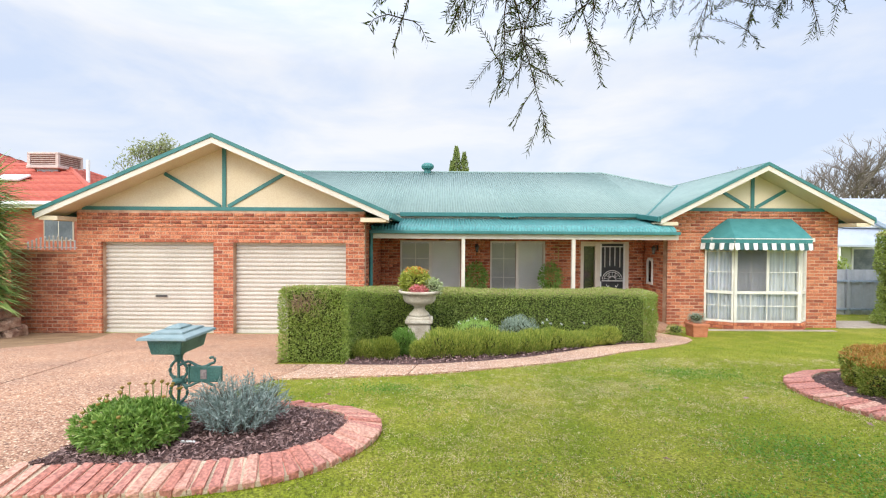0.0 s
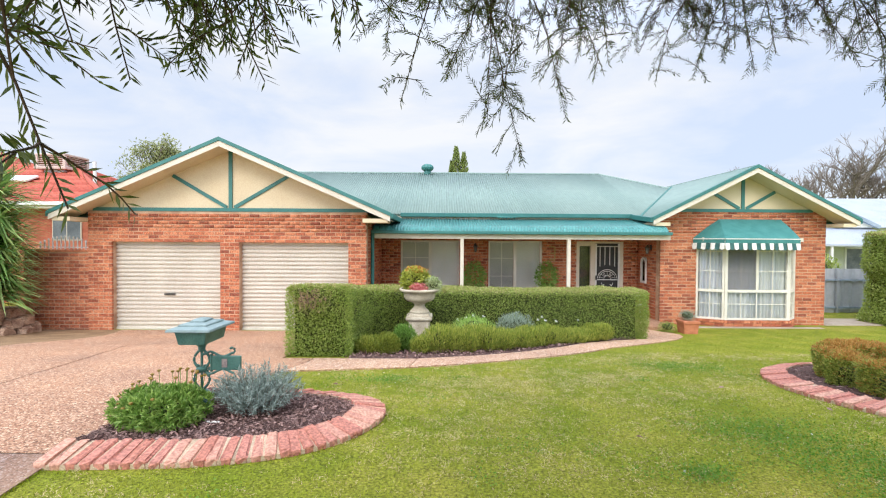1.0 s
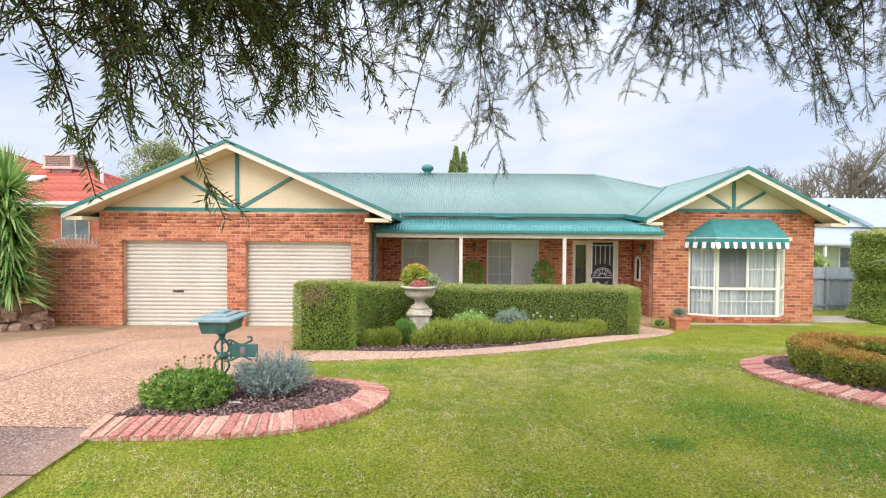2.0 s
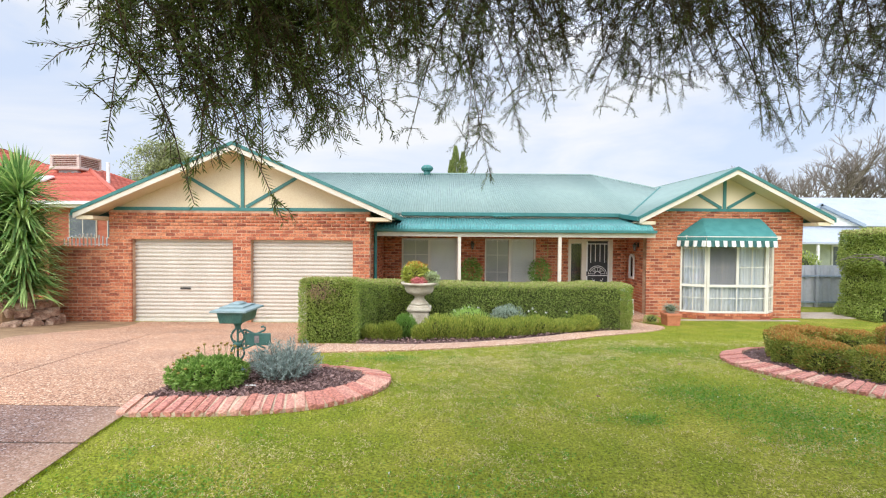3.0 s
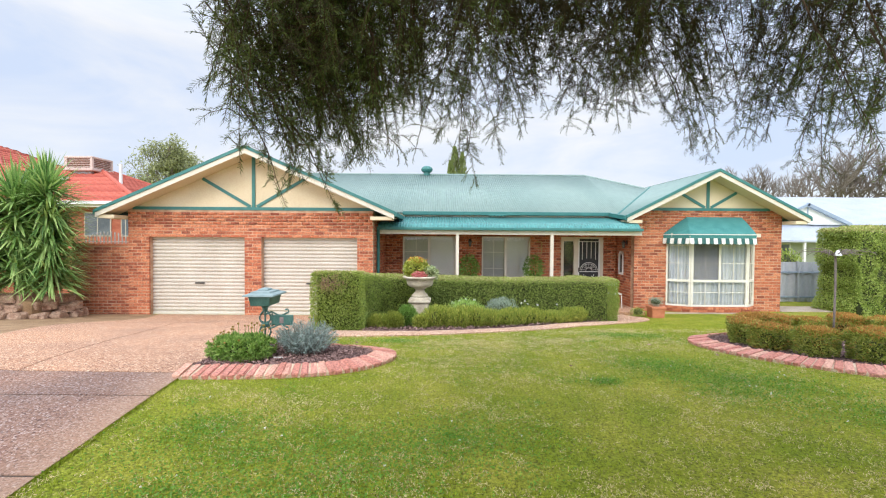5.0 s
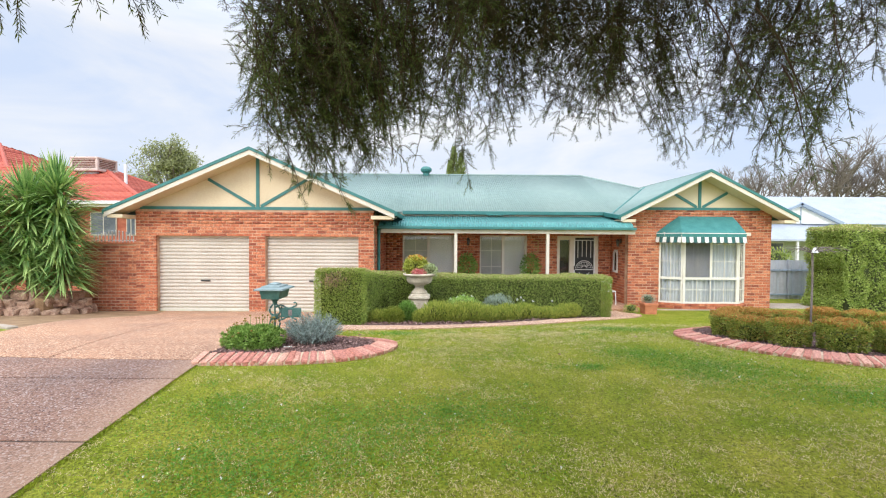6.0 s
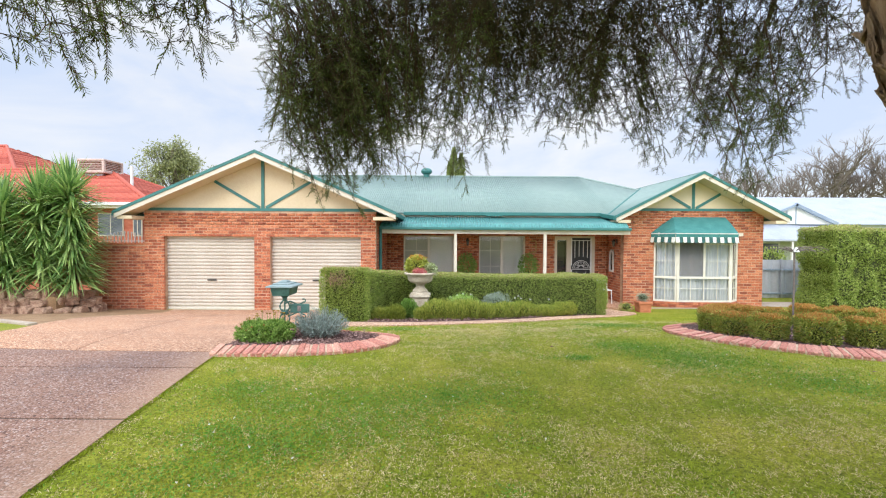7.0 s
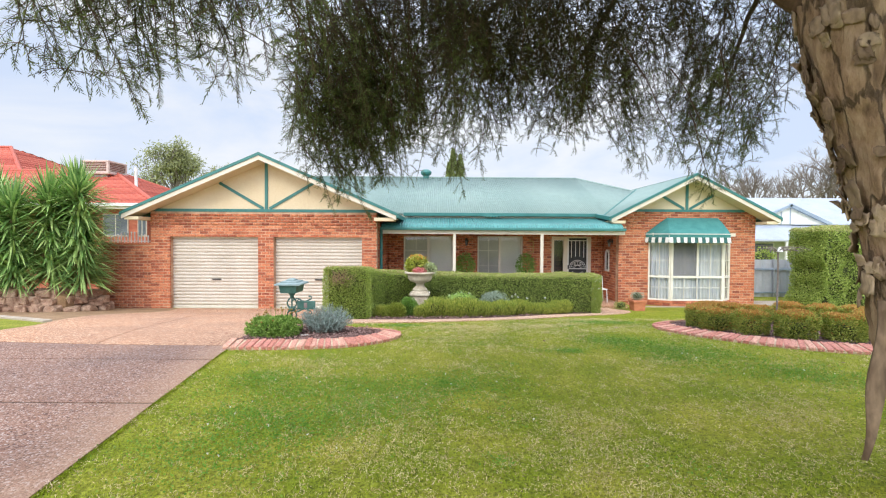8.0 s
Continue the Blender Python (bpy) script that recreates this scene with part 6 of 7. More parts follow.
def spiky(name, label, at, radii, n, leaf, seed, size, cat="shrub"):
    """A bush of upright stems set with narrow leaves."""
    rng = np.random.default_rng(seed)
    s = thing(name, label, cat)
    P, D, st = [], [], []
    for k in range(n):
        a, q = rng.uniform(0, math.tau), math.sqrt(rng.random())
        foot = np.array([radii[0] * 0.45 * q * math.cos(a), radii[1] * 0.45 * q * math.sin(a), 0.0])
        h = radii[2] * (1.08 - 0.45 * q * q) * rng.uniform(0.6, 1.12) * (1.0 + 0.22 * math.sin(2 * a + 0.6) * q)
        tip = np.array([radii[0] * q * math.cos(a) * 1.0, radii[1] * q * math.sin(a) * 1.0, h])
        for t in np.linspace(0.25, 1.0, 17):
            c = foot * (1 - t) + tip * t + np.array([0, 0, 0.06 * math.sin(t * math.pi)])
            P.append(c)
            d = rng.normal(size=3)
            D.append(d * 0.8 + (tip - foot) / np.linalg.norm(tip - foot) * 1.1)
        st.append((foot, tip))
    P, D = np.array(P), np.array(D)
    leaves("leaves", P, D, rng.uniform(0.7, 1.2, len(P)) * size, size * 0.16, leaf, s, rng=rng)
    bm = bmesh.new()
    for f_, t_ in st[::3]:
        rod(bm, [f_, (f_ + t_) / 2 + np.array([0, 0, 0.05]), t_], 0.0025, 3)
    tagged(part("stem_tuft", bm, bare_twig, s), kind="stuff")
    s.location = at
    return s


spiky("lavender_bush", "grey-leaved lavender bush in bark mulch", (-1.47, 3.22, gz(3.2)), (0.36, 0.28, 0.37), 430, lavender_leaf, 113, 0.046)
tagged(part("sprinkler", rod(bmesh.new(), [(-1.72, 2.92, gz(2.9) + 0.03), (-1.72, 2.92, gz(2.9) + 0.07), (-1.62, 2.90, gz(2.9) + 0.075)], 0.008, 8), white_paint, thing("garden_sprinkler", "small white plastic sprinkler stub in the mulch", "sprinkler")))


# ---- the paperbark tree over the lawn ----
def tubes(name, lines, mat, parent, sides=3):
    """Many thin stems in one mesh; lines: (points (k, 3), radii (k,))."""
    v, f, base = [], [], 0
    for p, r in lines:
        p = np.asarray(p, float)
        k = len(p)
        d = np.gradient(p, axis=0)
        d /= np.linalg.norm(d, axis=1, keepdims=True) + 1e-9
        u = np.cross(d, (0.31, 0.17, 0.93) if abs(d[0][2]) < 0.8 else (1, 0.2, 0))
        u /= np.linalg.norm(u, axis=1, keepdims=True) + 1e-9
        w = np.cross(d, u)
        a = np.arange(sides) * math.tau / sides
        ring = p[:, None] + (u[:, None] * np.cos(a)[None, :, None] + w[:, None] * np.sin(a)[None, :, None]) * np.asarray(r, float)[:, None, None]
        v.append(ring.reshape(-1, 3))
        i, j = np.meshgrid(np.arange(k - 1), np.arange(sides), indexing="ij")
        i, j = i.ravel(), j.ravel()
        n = (j + 1) % sides
        f.append(np.stack([base + i * sides + j, base + i * sides + n, base + (i + 1) * sides + n, base + (i + 1) * sides + j], 1))
        base += k * sides
    return numpy_mesh(name, np.concatenate(v), np.concatenate(f), mat, parent, smooth=True)


def bend(a, b, k, sag, rng, wob=0.03):
    t = np.linspace(0, 1, k)[:, None]
    p = np.asarray(a) * (1 - t) + np.asarray(b) * t
    p = p + np.array([0, 0, 1.0]) * sag * np.sin(t * math.pi) + np.cumsum(rng.normal(size=(k, 3)), 0) * wob * np.sin(t * math.pi)
    return p


def paperbark():
    rng = np.random.default_rng(77)
    tree = thing("paperbark_tree", "leaning paperbark tree with peeling bark and drooping fine foliage", "tree")
    # trunk
    TR = [(2.60, -0.84, 0.66, 0.28), (2.57, -0.83, 0.90, 0.21), (2.44, -0.82, 1.3, 0.18), (2.33, -0.80, 1.7, 0.18), (2.27, -0.80, 2.05, 0.18), (2.16, -0.80, 2.4, 0.16), (2.015, -0.78, 2.78, 0.155), (1.955, -0.74, 3.2, 0.16), (1.85, -0.66, 3.7, 0.19), (1.7, -0.5, 4.3, 0.15), (1.5, -0.3, 5.0, 0.09)]
    c, _ = spline(TR, 120)
    fine, _ = spline(TR, 300)
    bm = bmesh.new()
    rings = []
    for i in range(300):
        x, y, z, r = fine[i]
        ring = []
        for k in range(64):
            a = k * math.tau / 64
            q = noise.noise(Vector((math.cos(a) * 1.6, math.sin(a) * 1.6, z * 1.8))) * 0.16 + noise.noise(Vector((math.cos(a) * 4, math.sin(a) * 4, z * 3.0 + 7))) * 0.13 + abs(noise.noise(Vector((math.cos(a) * 7, math.sin(a) * 7, z * 5.0 + 3)))) * 0.12 + noise.noise(Vector((math.cos(a) * 13, math.sin(a) * 13, z * 11.0 + 3))) * 0.05
            ring.append(bm.verts.new((x + r * (1 + q) * math.cos(a), y + r * (1 + q) * math.sin(a), z)))
        rings.append(ring)
    for a, b in zip(rings, rings[1:]):
        for k in range(64):
            bm.faces.new((a[k], a[(k + 1) % 64], b[(k + 1) % 64], b[k]))
    bm.faces.new(rings[-1])
    part("trunk", bm, bark, tree, "thick trunk with pale peeling papery bark", smooth=True)
    # peeling bark: curled sheets that stand off the trunk
    for k in range(300):
        i = int(rng.uniform(30, 92))
        x, y, z, r = c[i]
        a0 = rng.uniform(0, math.tau)
        w, h, out = rng.uniform(0.15, 0.45), rng.uniform(0.05, 0.15), rng.uniform(0.003, 0.018) * (2.6 if k % 9 == 0 else 1)
        bm = bmesh.new()
        grid = []
        for u in range(6):
            col = []
            for q in range(5):
                a = a0 + (u / 5 - 0.5) * w
                lift = 0.004 + r * 0.03 + out * (q / 4 if k % 3 else 1 - q / 4) ** 2 + out * 0.5 * (u / 5) ** 3 + rng.uniform(-0.007, 0.007)
                zz = z + (0.5 - q / 4) * h * (1 - 0.25 * abs(u / 2.5 - 1)) + rng.uniform(-0.09, 0.09) * h
                j = min(119, max(0, int(np.searchsorted(c[:, 2], zz))))
                rr = c[j][3] * 1.03 + lift
                col.append(bm.verts.new((c[j][0] + rr * math.cos(a), c[j][1] + rr * math.sin(a), zz)))
            grid.append(col)
        for a, b in zip(grid, grid[1:]):
            for q in range(4):
                bm.faces.new((a[q], b[q], b[q + 1], a[q + 1]))
        f = part("bark_flake", bm, flake_mats[k % 2], tree, smooth=True)
        s = f.modifiers.new("thickness", "SOLIDIFY")
        s.thickness = 0.006
    # a long strip of bark hanging loose
    strip = bmesh.new()
    rows = [(strip.verts.new((1.99 - 0.05 * t + 0.012 * math.sin(9 * t), -0.93, 1.78 - 0.70 * t)), strip.verts.new((2.08 - 0.08 * t - 0.045 * t * t, -0.95, 1.78 - 0.70 * t + 0.02 * math.sin(13 * t)))) for t in np.linspace(0, 1, 14)]
    for a, b in zip(rows, rows[1:]):
        strip.faces.new((a[0], a[1], b[1], b[0]))
    part("bark_flake", strip, flake_mats[1], tree, smooth=True).modifiers.new("thickness", "SOLIDIFY").thickness = 0.012
    # limbs
    LIMBS = [((1.94, -0.74, 3.15), (1.2, -0.1, 4.0), (-0.2, 0.25, 4.15), (-0.8, 0.2, 3.75)), ((1.9, -0.7, 3.4), (1.3, 0.5, 4.25), (0.6, 1.3, 4.2), (0.2, 1.9, 3.8)), ((1.9, -0.7, 3.5), (2.0, 0.3, 4.3), (1.7, 1.3, 4.25), (1.5, 2.0, 3.85)), ((2.0, -0.74, 3.2), (2.5, 0.0, 4.15), (2.8, 0.9, 4.2), (2.9, 1.5, 3.8)), ((1.9, -0.75, 3.3), (0.9, -0.9, 3.7), (-0.4, -1.1, 3.6), (-1.5, -1.1, 3.2)), ((1.95, -0.74, 3.0), (2.7, -0.9, 3.7), (3.4, -0.7, 3.9), (3.9, -0.5, 3.6))]
    limbs = []
    for pts in LIMBS:
        p, _ = spline(pts, 24)
        p = p + np.cumsum(rng.normal(size=p.shape), 0) * 0.012
        limbs.append(p)
    for p in limbs:
        tubes("limb", [(p, np.linspace(0.075, 0.012, 24))], twig_bark, tree, 8)
    allp = np.concatenate([p[6:] for p in limbs])
    # spray tips: the low hanging ones first
    tips = [(0.32, 1.36, 2.42), (0.18, 1.38, 2.56), (0.50, 1.42, 2.60), (0.02, 1.32, 2.74), (0.65, 1.44, 2.80), (0.41, 1.26, 2.68), (0.24, 1.45, 2.62), (-0.22, 1.45, 2.86), (1.12, 2.0, 2.95), (1.25, 1.88, 2.93), (1.48, 1.76, 2.92), (1.56, 1.74, 3.0), (2.0, 1.78, 3.05), (2.2, 1.7, 3.15), (2.13, 1.6, 3.05), (2.5, 1.0, 2.78), (2.78, 1.1, 2.70), (2.3, 1.1, 2.95), (2.42, 1.05, 2.68), (2.95, 1.2, 2.85), (-0.37, 0.11, 2.15), (-0.60, 0.10, 2.19), (-0.50, 0.18, 2.32), (-0.80, 0.05, 2.56), (-0.31, 0.28, 2.40), (-0.93, 0.08, 2.80), (-0.70, 0.14, 2.42), (-0.2, 0.42, 2.55), (-1.1, -1.05, 2.52), (-0.80, -1.0, 2.62), (-1.3, -1.0, 2.62), (-1.5, -0.95, 2.74), (-0.62, -0.9, 2.78), (-0.95, -1.05, 2.70), (1.63, -0.35, 2.24), (1.74, -0.30, 2.34), (1.54, -0.33, 2.36), (2.04, 1.66, 2.87), (2.10, 1.47, 2.70), (2.22, 1.5, 2.80), (1.9, 1.68, 2.92), (2.72, 0.91, 2.73), (2.40, 0.92, 2.40), (2.30, 1.0, 2.50), (2.55, 0.85, 2.52), (2.48, 0.98, 2.56), (-0.84, 0.05, 2.53), (-0.79, 0.12, 2.55), (-0.70, 0.03, 2.47), (-0.28, 0.39, 2.38), (-0.16, 0.19, 2.42), (-0.12, 1.04, 2.55), (-0.55, 0.13, 2.31), (-0.62, 0.20, 2.36), (-0.48, 0.25, 2.38), (-0.33, 0.38, 2.44), (-0.22, 0.30, 2.40), (-0.40, 0.45, 2.47), (-0.15, 0.50, 2.52), (-0.50, 0.05, 2.28), (-0.46, 0.33, 2.36), (-0.38, 0.36, 2.39), (-0.30, 0.45, 2.45)]
    kinds = [1.0] * len(tips)
    for _ in range(52):
        b = tips[int(rng.integers(0, len(kinds)))]
        tips.append(tuple(np.array(b) + rng.normal(size=3) * (0.10, 0.10, 0.05) + (0, 0, 0.14)))
        kinds.append(1.0)
    def add(n, xr, yr, z0, zspan, test=None):
        m = 0
        while m < n:
            x, y = rng.uniform(*xr), rng.uniform(*yr)
            nz = noise.noise(Vector((x * 1.3, y * 1.3, 4.0)))
            z = z0 + 0.30 * nz + zspan * rng.random() ** 1.3
            if x < -0.22 * y - 0.02 and y > 0.25 and z < 2.2 + 0.60 * y:
                continue
            if -0.35 < x < 0.7 and y < -0.1 and z < 3.15:
                continue
            if test and not test(x, y, z):
                continue
            tips.append((x, y, z))
            kinds.append(0.6)
            m += 1
    add(330, (-0.66, 2.75), (0.2, 2.0), 3.04, 0.85)
    add(58, (-0.70, 0.3), (-0.05, 0.6), 2.76, 0.9)
    add(36, (-0.5, 0.3), (-0.1, 0.6), 2.70, 0.7)
    add(24, (1.3, 2.6), (-0.2, 1.2), 3.0, 0.8)
    add(95, (-1.5, -0.36), (-1.2, -0.75), 2.70, 0.55)
    add(26, (2.7, 4.0), (0.4, 2.2), 2.95, 0.8)
    add(26, (1.9, 2.8), (0.7, 1.7), 2.72, 0.5)
    add(100, (0.3, 1.5), (0.6, 1.9), 3.02, 0.8)
    add(40, (-0.62, 0.0), (0.2, 0.75), 2.62, 0.4)
    add(50, (-0.72, -0.14), (0.04, 0.42), 2.48, 0.5)
    stems, LP, LD, shaded = [], [], [], []
    for (x, y, z), kd in zip(tips, kinds):
        tip = np.array((x, y, z))
        reach = rng.uniform(0.45, 0.85)
        near = allp[np.argmin(np.linalg.norm((allp - tip) * (1, 1, 0.5), axis=1))]
        side = (near - tip) * (1, 1, 0)
        side = side / (np.linalg.norm(side) + 1e-6)
        root = tip + side * reach * rng.uniform(0.25, 0.6) + np.array([0, 0, reach]) + rng.normal(size=3) * 0.08
        main = bend(root, tip, 12, 0.07, rng, 0.004)
        stems.append((main, np.linspace(0.0045, 0.0012, 12)))
        twigs = [(main, 0.55)]
        # the higher the spray, the likelier it takes the shade-coloured leaf
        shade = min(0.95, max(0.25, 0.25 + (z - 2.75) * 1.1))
        # feathery side shoots, alternate and nearly straight, that droop with the stem
        fall = tip - main[6]
        fall = fall / np.linalg.norm(fall)
        across = np.cross(fall, rng.normal(size=3))
        across /= np.linalg.norm(across)
        count = int(rng.integers(12, 18))
        for k in range(count):
            i = min(10, 2 + int(9 * (k + rng.random()) / count))
            st = main[i]
            d = fall * rng.uniform(0.2, 0.8) + across * (1 if k % 2 else -1) * rng.uniform(0.3, 0.9) + rng.normal(size=3) * 0.55 + np.array([0, 0, -0.12])
            d /= np.linalg.norm(d)
            L = rng.uniform(0.06, 0.17)
            e = st + d * L
            e[2] = max(e[2], z - 0.03)
            tw = bend(st, e, 6, 0.012, rng, 0.0022)
            stems.append((tw, np.linspace(0.0020, 0.0009, 6)))
            twigs.append((tw, 0.1))
            if rng.random() < 0.6:
                d2 = d + rng.normal(size=3) * 0.45
                e2 = tw[2] + d2 / np.linalg.norm(d2) * L * 0.65
                t2 = bend(tw[2], e2, 5, 0.005, rng, 0.002)
                stems.append((t2, np.linspace(0.0015, 0.0008, 5)))
                twigs.append((t2, 0.05))
        for tw, start in twigs:
            seg = np.linalg.norm(np.diff(tw, axis=0), axis=1)
            s = np.concatenate([[0], np.cumsum(seg)])
            m = int(s[-1] * (1 - start) / 0.0050)
            if m < 4:
                continue
            t = np.linspace(start * s[-1], s[-1], m)
            p = np.stack([np.interp(t, s, tw[:, q]) for q in range(3)], 1)
            dirn = np.gradient(p, axis=0)
            dirn /= np.linalg.norm(dirn, axis=1, keepdims=True) + 1e-9
            # needles stand in two ranks, slightly rolled out of one plane
            flat = np.cross(dirn, rng.normal(size=3))
            flat /= np.linalg.norm(flat, axis=1, keepdims=True) + 1e-9
            o = flat * np.where(np.arange(m) % 2, 1.0, -1.0)[:, None] + rng.normal(size=(m, 3)) * 0.35
            o -= dirn * np.sum(o * dirn, 1, keepdims=True)
            o /= np.linalg.norm(o, axis=1, keepdims=True) + 1e-9
            LP.append(p)
            LD.append(dirn * 1.0 + o)
            shaded.append(np.full(m, kd < 1 and rng.random() < shade))
    LP, LD = np.concatenate(LP), np.concatenate(LD)
    tagged(tubes("twig_mass", stems, twig_bark, tree, 3), kind="stuff")
    n = len(LP)
    shaded = np.concatenate(shaded)
    # the second leaf is brown with the crown's shade painted into it
    for k, mat, nm, lab in ((~shaded, needle_leaf, "crown", "fine drooping dark green foliage"), (shaded, shaded_old_leaf, "old_foliage", "older brownish inner foliage with crown shade in its colour")):
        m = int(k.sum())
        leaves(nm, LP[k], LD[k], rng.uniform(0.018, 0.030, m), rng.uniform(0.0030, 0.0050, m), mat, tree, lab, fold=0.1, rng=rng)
    # the inner crown that the sprays hang from, then an unseen top added to shade sprays and lawn
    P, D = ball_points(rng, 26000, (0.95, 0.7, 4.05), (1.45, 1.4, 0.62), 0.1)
    leaves("inner_crown", P, D + rng.normal(size=P.shape), rng.uniform(0.03, 0.06, 26000), 0.009, shaded_old_leaf, tree, "dense inner foliage coloured dark as in crown shade", rng=rng)
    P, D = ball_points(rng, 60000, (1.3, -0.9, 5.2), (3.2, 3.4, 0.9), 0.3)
    # its rear part, also unseen, blocks sky light from behind the walk
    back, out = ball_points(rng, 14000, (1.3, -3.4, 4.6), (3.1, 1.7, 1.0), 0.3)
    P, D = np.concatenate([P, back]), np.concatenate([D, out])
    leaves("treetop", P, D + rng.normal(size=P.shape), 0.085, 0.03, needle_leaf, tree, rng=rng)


flake_mats = [material("bark_sheet_pale", (0.20, 0.135, 0.085), (0.50, 0.37, 0.25), rough=0.85, scale=6, fine=50, bump=0.5, stretch=(1, 1, 0.4)), material("bark_sheet_dark", (0.12, 0.075, 0.045), (0.36, 0.25, 0.165), rough=0.9, scale=6, fine=50, bump=0.6, stretch=(1, 1, 0.4))]
paperbark()


# ---- yucca clump on its rock wall ----
def yucca():
    rng = np.random.default_rng(88)
    yk = thing("yucca_clump", "dense clump of green yuccas with sword-shaped leaves", "yucca")
    # each plant: foot, and the heights of the leaf whorls up its trunk
    PLANTS = [(-9.72, 9.35, (0.95, 1.3, 1.7, 2.1, 2.5, 2.9, 3.2)), (-10.25, 9.05, (1.2, 1.7, 2.2, 2.6, 2.9)), (-10.9, 8.7, (1.1, 1.5, 1.9, 2.3, 2.7)), (-11.6, 8.6, (1.1, 1.6, 2.1, 2.6)), (-12.4, 8.7, (1.2, 1.8, 2.4, 2.7)), (-10.3, 9.6, (2.5, 3.0)), (-11.9, 9.4, (2.6, 3.0))]
    for px, py, heights in PLANTS:
        lean = rng.normal(0, 0.05, 2)
        part("stem", rod(bmesh.new(), [(px, py, 0.3), (px + lean[0], py + lean[1], heights[-1] * 0.5), (px + 2 * lean[0], py + 2 * lean[1], heights[-1])], [0.11, 0.09, 0.06], 8), bark, yk)
        for h in heights:
            V, F = [], []
            top = h == heights[-1]
            for k in range(230 if top else 175):
                el = math.radians(rng.uniform(-20, 86) if top else rng.uniform(-65, 45))
                az = rng.uniform(0, math.tau)
                L = rng.uniform(0.78, 1.15)
                d = np.array([math.cos(el) * math.cos(az), math.cos(el) * math.sin(az), math.sin(el)])
                side = np.cross(d, (0, 0, 1.0))
                side /= np.linalg.norm(side) + 1e-9
                up = np.cross(side, d)
                q0 = h / heights[-1] * 2
                o = np.array([px + lean[0] * q0, py + lean[1] * q0, h + rng.uniform(-0.22, 0.12)])
                droop = rng.uniform(0.0, 0.12) * (1 if el < 1.0 else 0.3)
                if o[2] + d[2] * L - 2 * droop * L < 0.42 or o[1] + d[1] * L > 10.2:
                    continue
                b = len(V)
                for t, w in ((0.0, 0.020), (0.35, 0.029), (0.7, 0.021), (1.0, 0.001)):
                    p = o + d * L * t - np.array([0, 0, droop * L * t * t * 2])
                    V += [p + side * w, p - up * w * 0.35, p - side * w]
                for q in range(3):
                    i = b + q * 3
                    F += [(i, i + 1, i + 4, i + 3), (i + 1, i + 2, i + 5, i + 4)]
            numpy_mesh("leaf_head", np.array(V), np.array(F), yucca_leaf, yk, smooth=True)
    for fx, fy in ((-9.7, 9.2), (-10.9, 8.8)):
        m = 70
        P = np.stack([rng.normal(fx, 0.08, m), rng.normal(fy, 0.08, m), rng.uniform(1.05, 1.7, m)], 1)
        D = np.stack([rng.normal(0, 0.35, m), rng.normal(-0.2, 0.3, m), -np.ones(m)], 1)
        leaves("dry_leaves", P, D, 0.5, 0.03, yucca_dead, yk, "straw-coloured dry hanging leaves", rng=rng)


yucca()
part("soil", boxed(-14.0, -9.7, 8.75, 10.25, -0.1, 0.52, bevel=0.15), dirt, thing("raised_bed", "raised earth bed behind the rock wall", "garden bed", kind="structure"))
rk = random.Random(91)
def rock(x, y, z, s, seed):
    r = thing("rock", "rough brown field rock in a low retaining wall", "rock", "rock wall")
    bm = bmesh.new()
    bmesh.ops.create_icosphere(bm, subdivisions=3, radius=1.0)
    for v in bm.verts:
        q = 0.95 + 0.36 * noise.noise(v.co * 1.3 + Vector((seed, 0, 0))) + 0.10 * noise.noise(v.co * 4 + Vector((0, seed, 0)))
        c = Vector([math.copysign(abs(k) ** 0.5, k) for k in v.co]) * q
        v.co = Vector((x + c.x * s[0], y + c.y * s[1], z + c.z * s[2]))
    part("stone", bm, stone, r)
ROCKS, ROCK_LEN = spline([(-9.5, 10.05), (-9.47, 9.5), (-9.72, 8.95), (-10.2, 8.62), (-11.2, 8.42), (-13.0, 8.4)])
sd = 0
for row, (lift, back) in enumerate(((0.07, 0.0), (0.28, 0.10), (0.46, 0.22))):
    at = 0.05 + 0.09 * row
    while at < ROCK_LEN - 0.1:
        w = rk.uniform(0.09, 0.23)
        (x, y), (nx, ny) = along(ROCKS, ROCK_LEN, -1)(at + w)
        sd += 1
        rock(x + nx * (back + rk.uniform(-0.04, 0.04)), y + ny * back, gz(y) + lift + rk.uniform(-0.04, 0.03), (w * 1.05, rk.uniform(0.13, 0.19), rk.uniform(0.10, 0.16)), sd * 3.7)
        at += 2 * w * 0.95


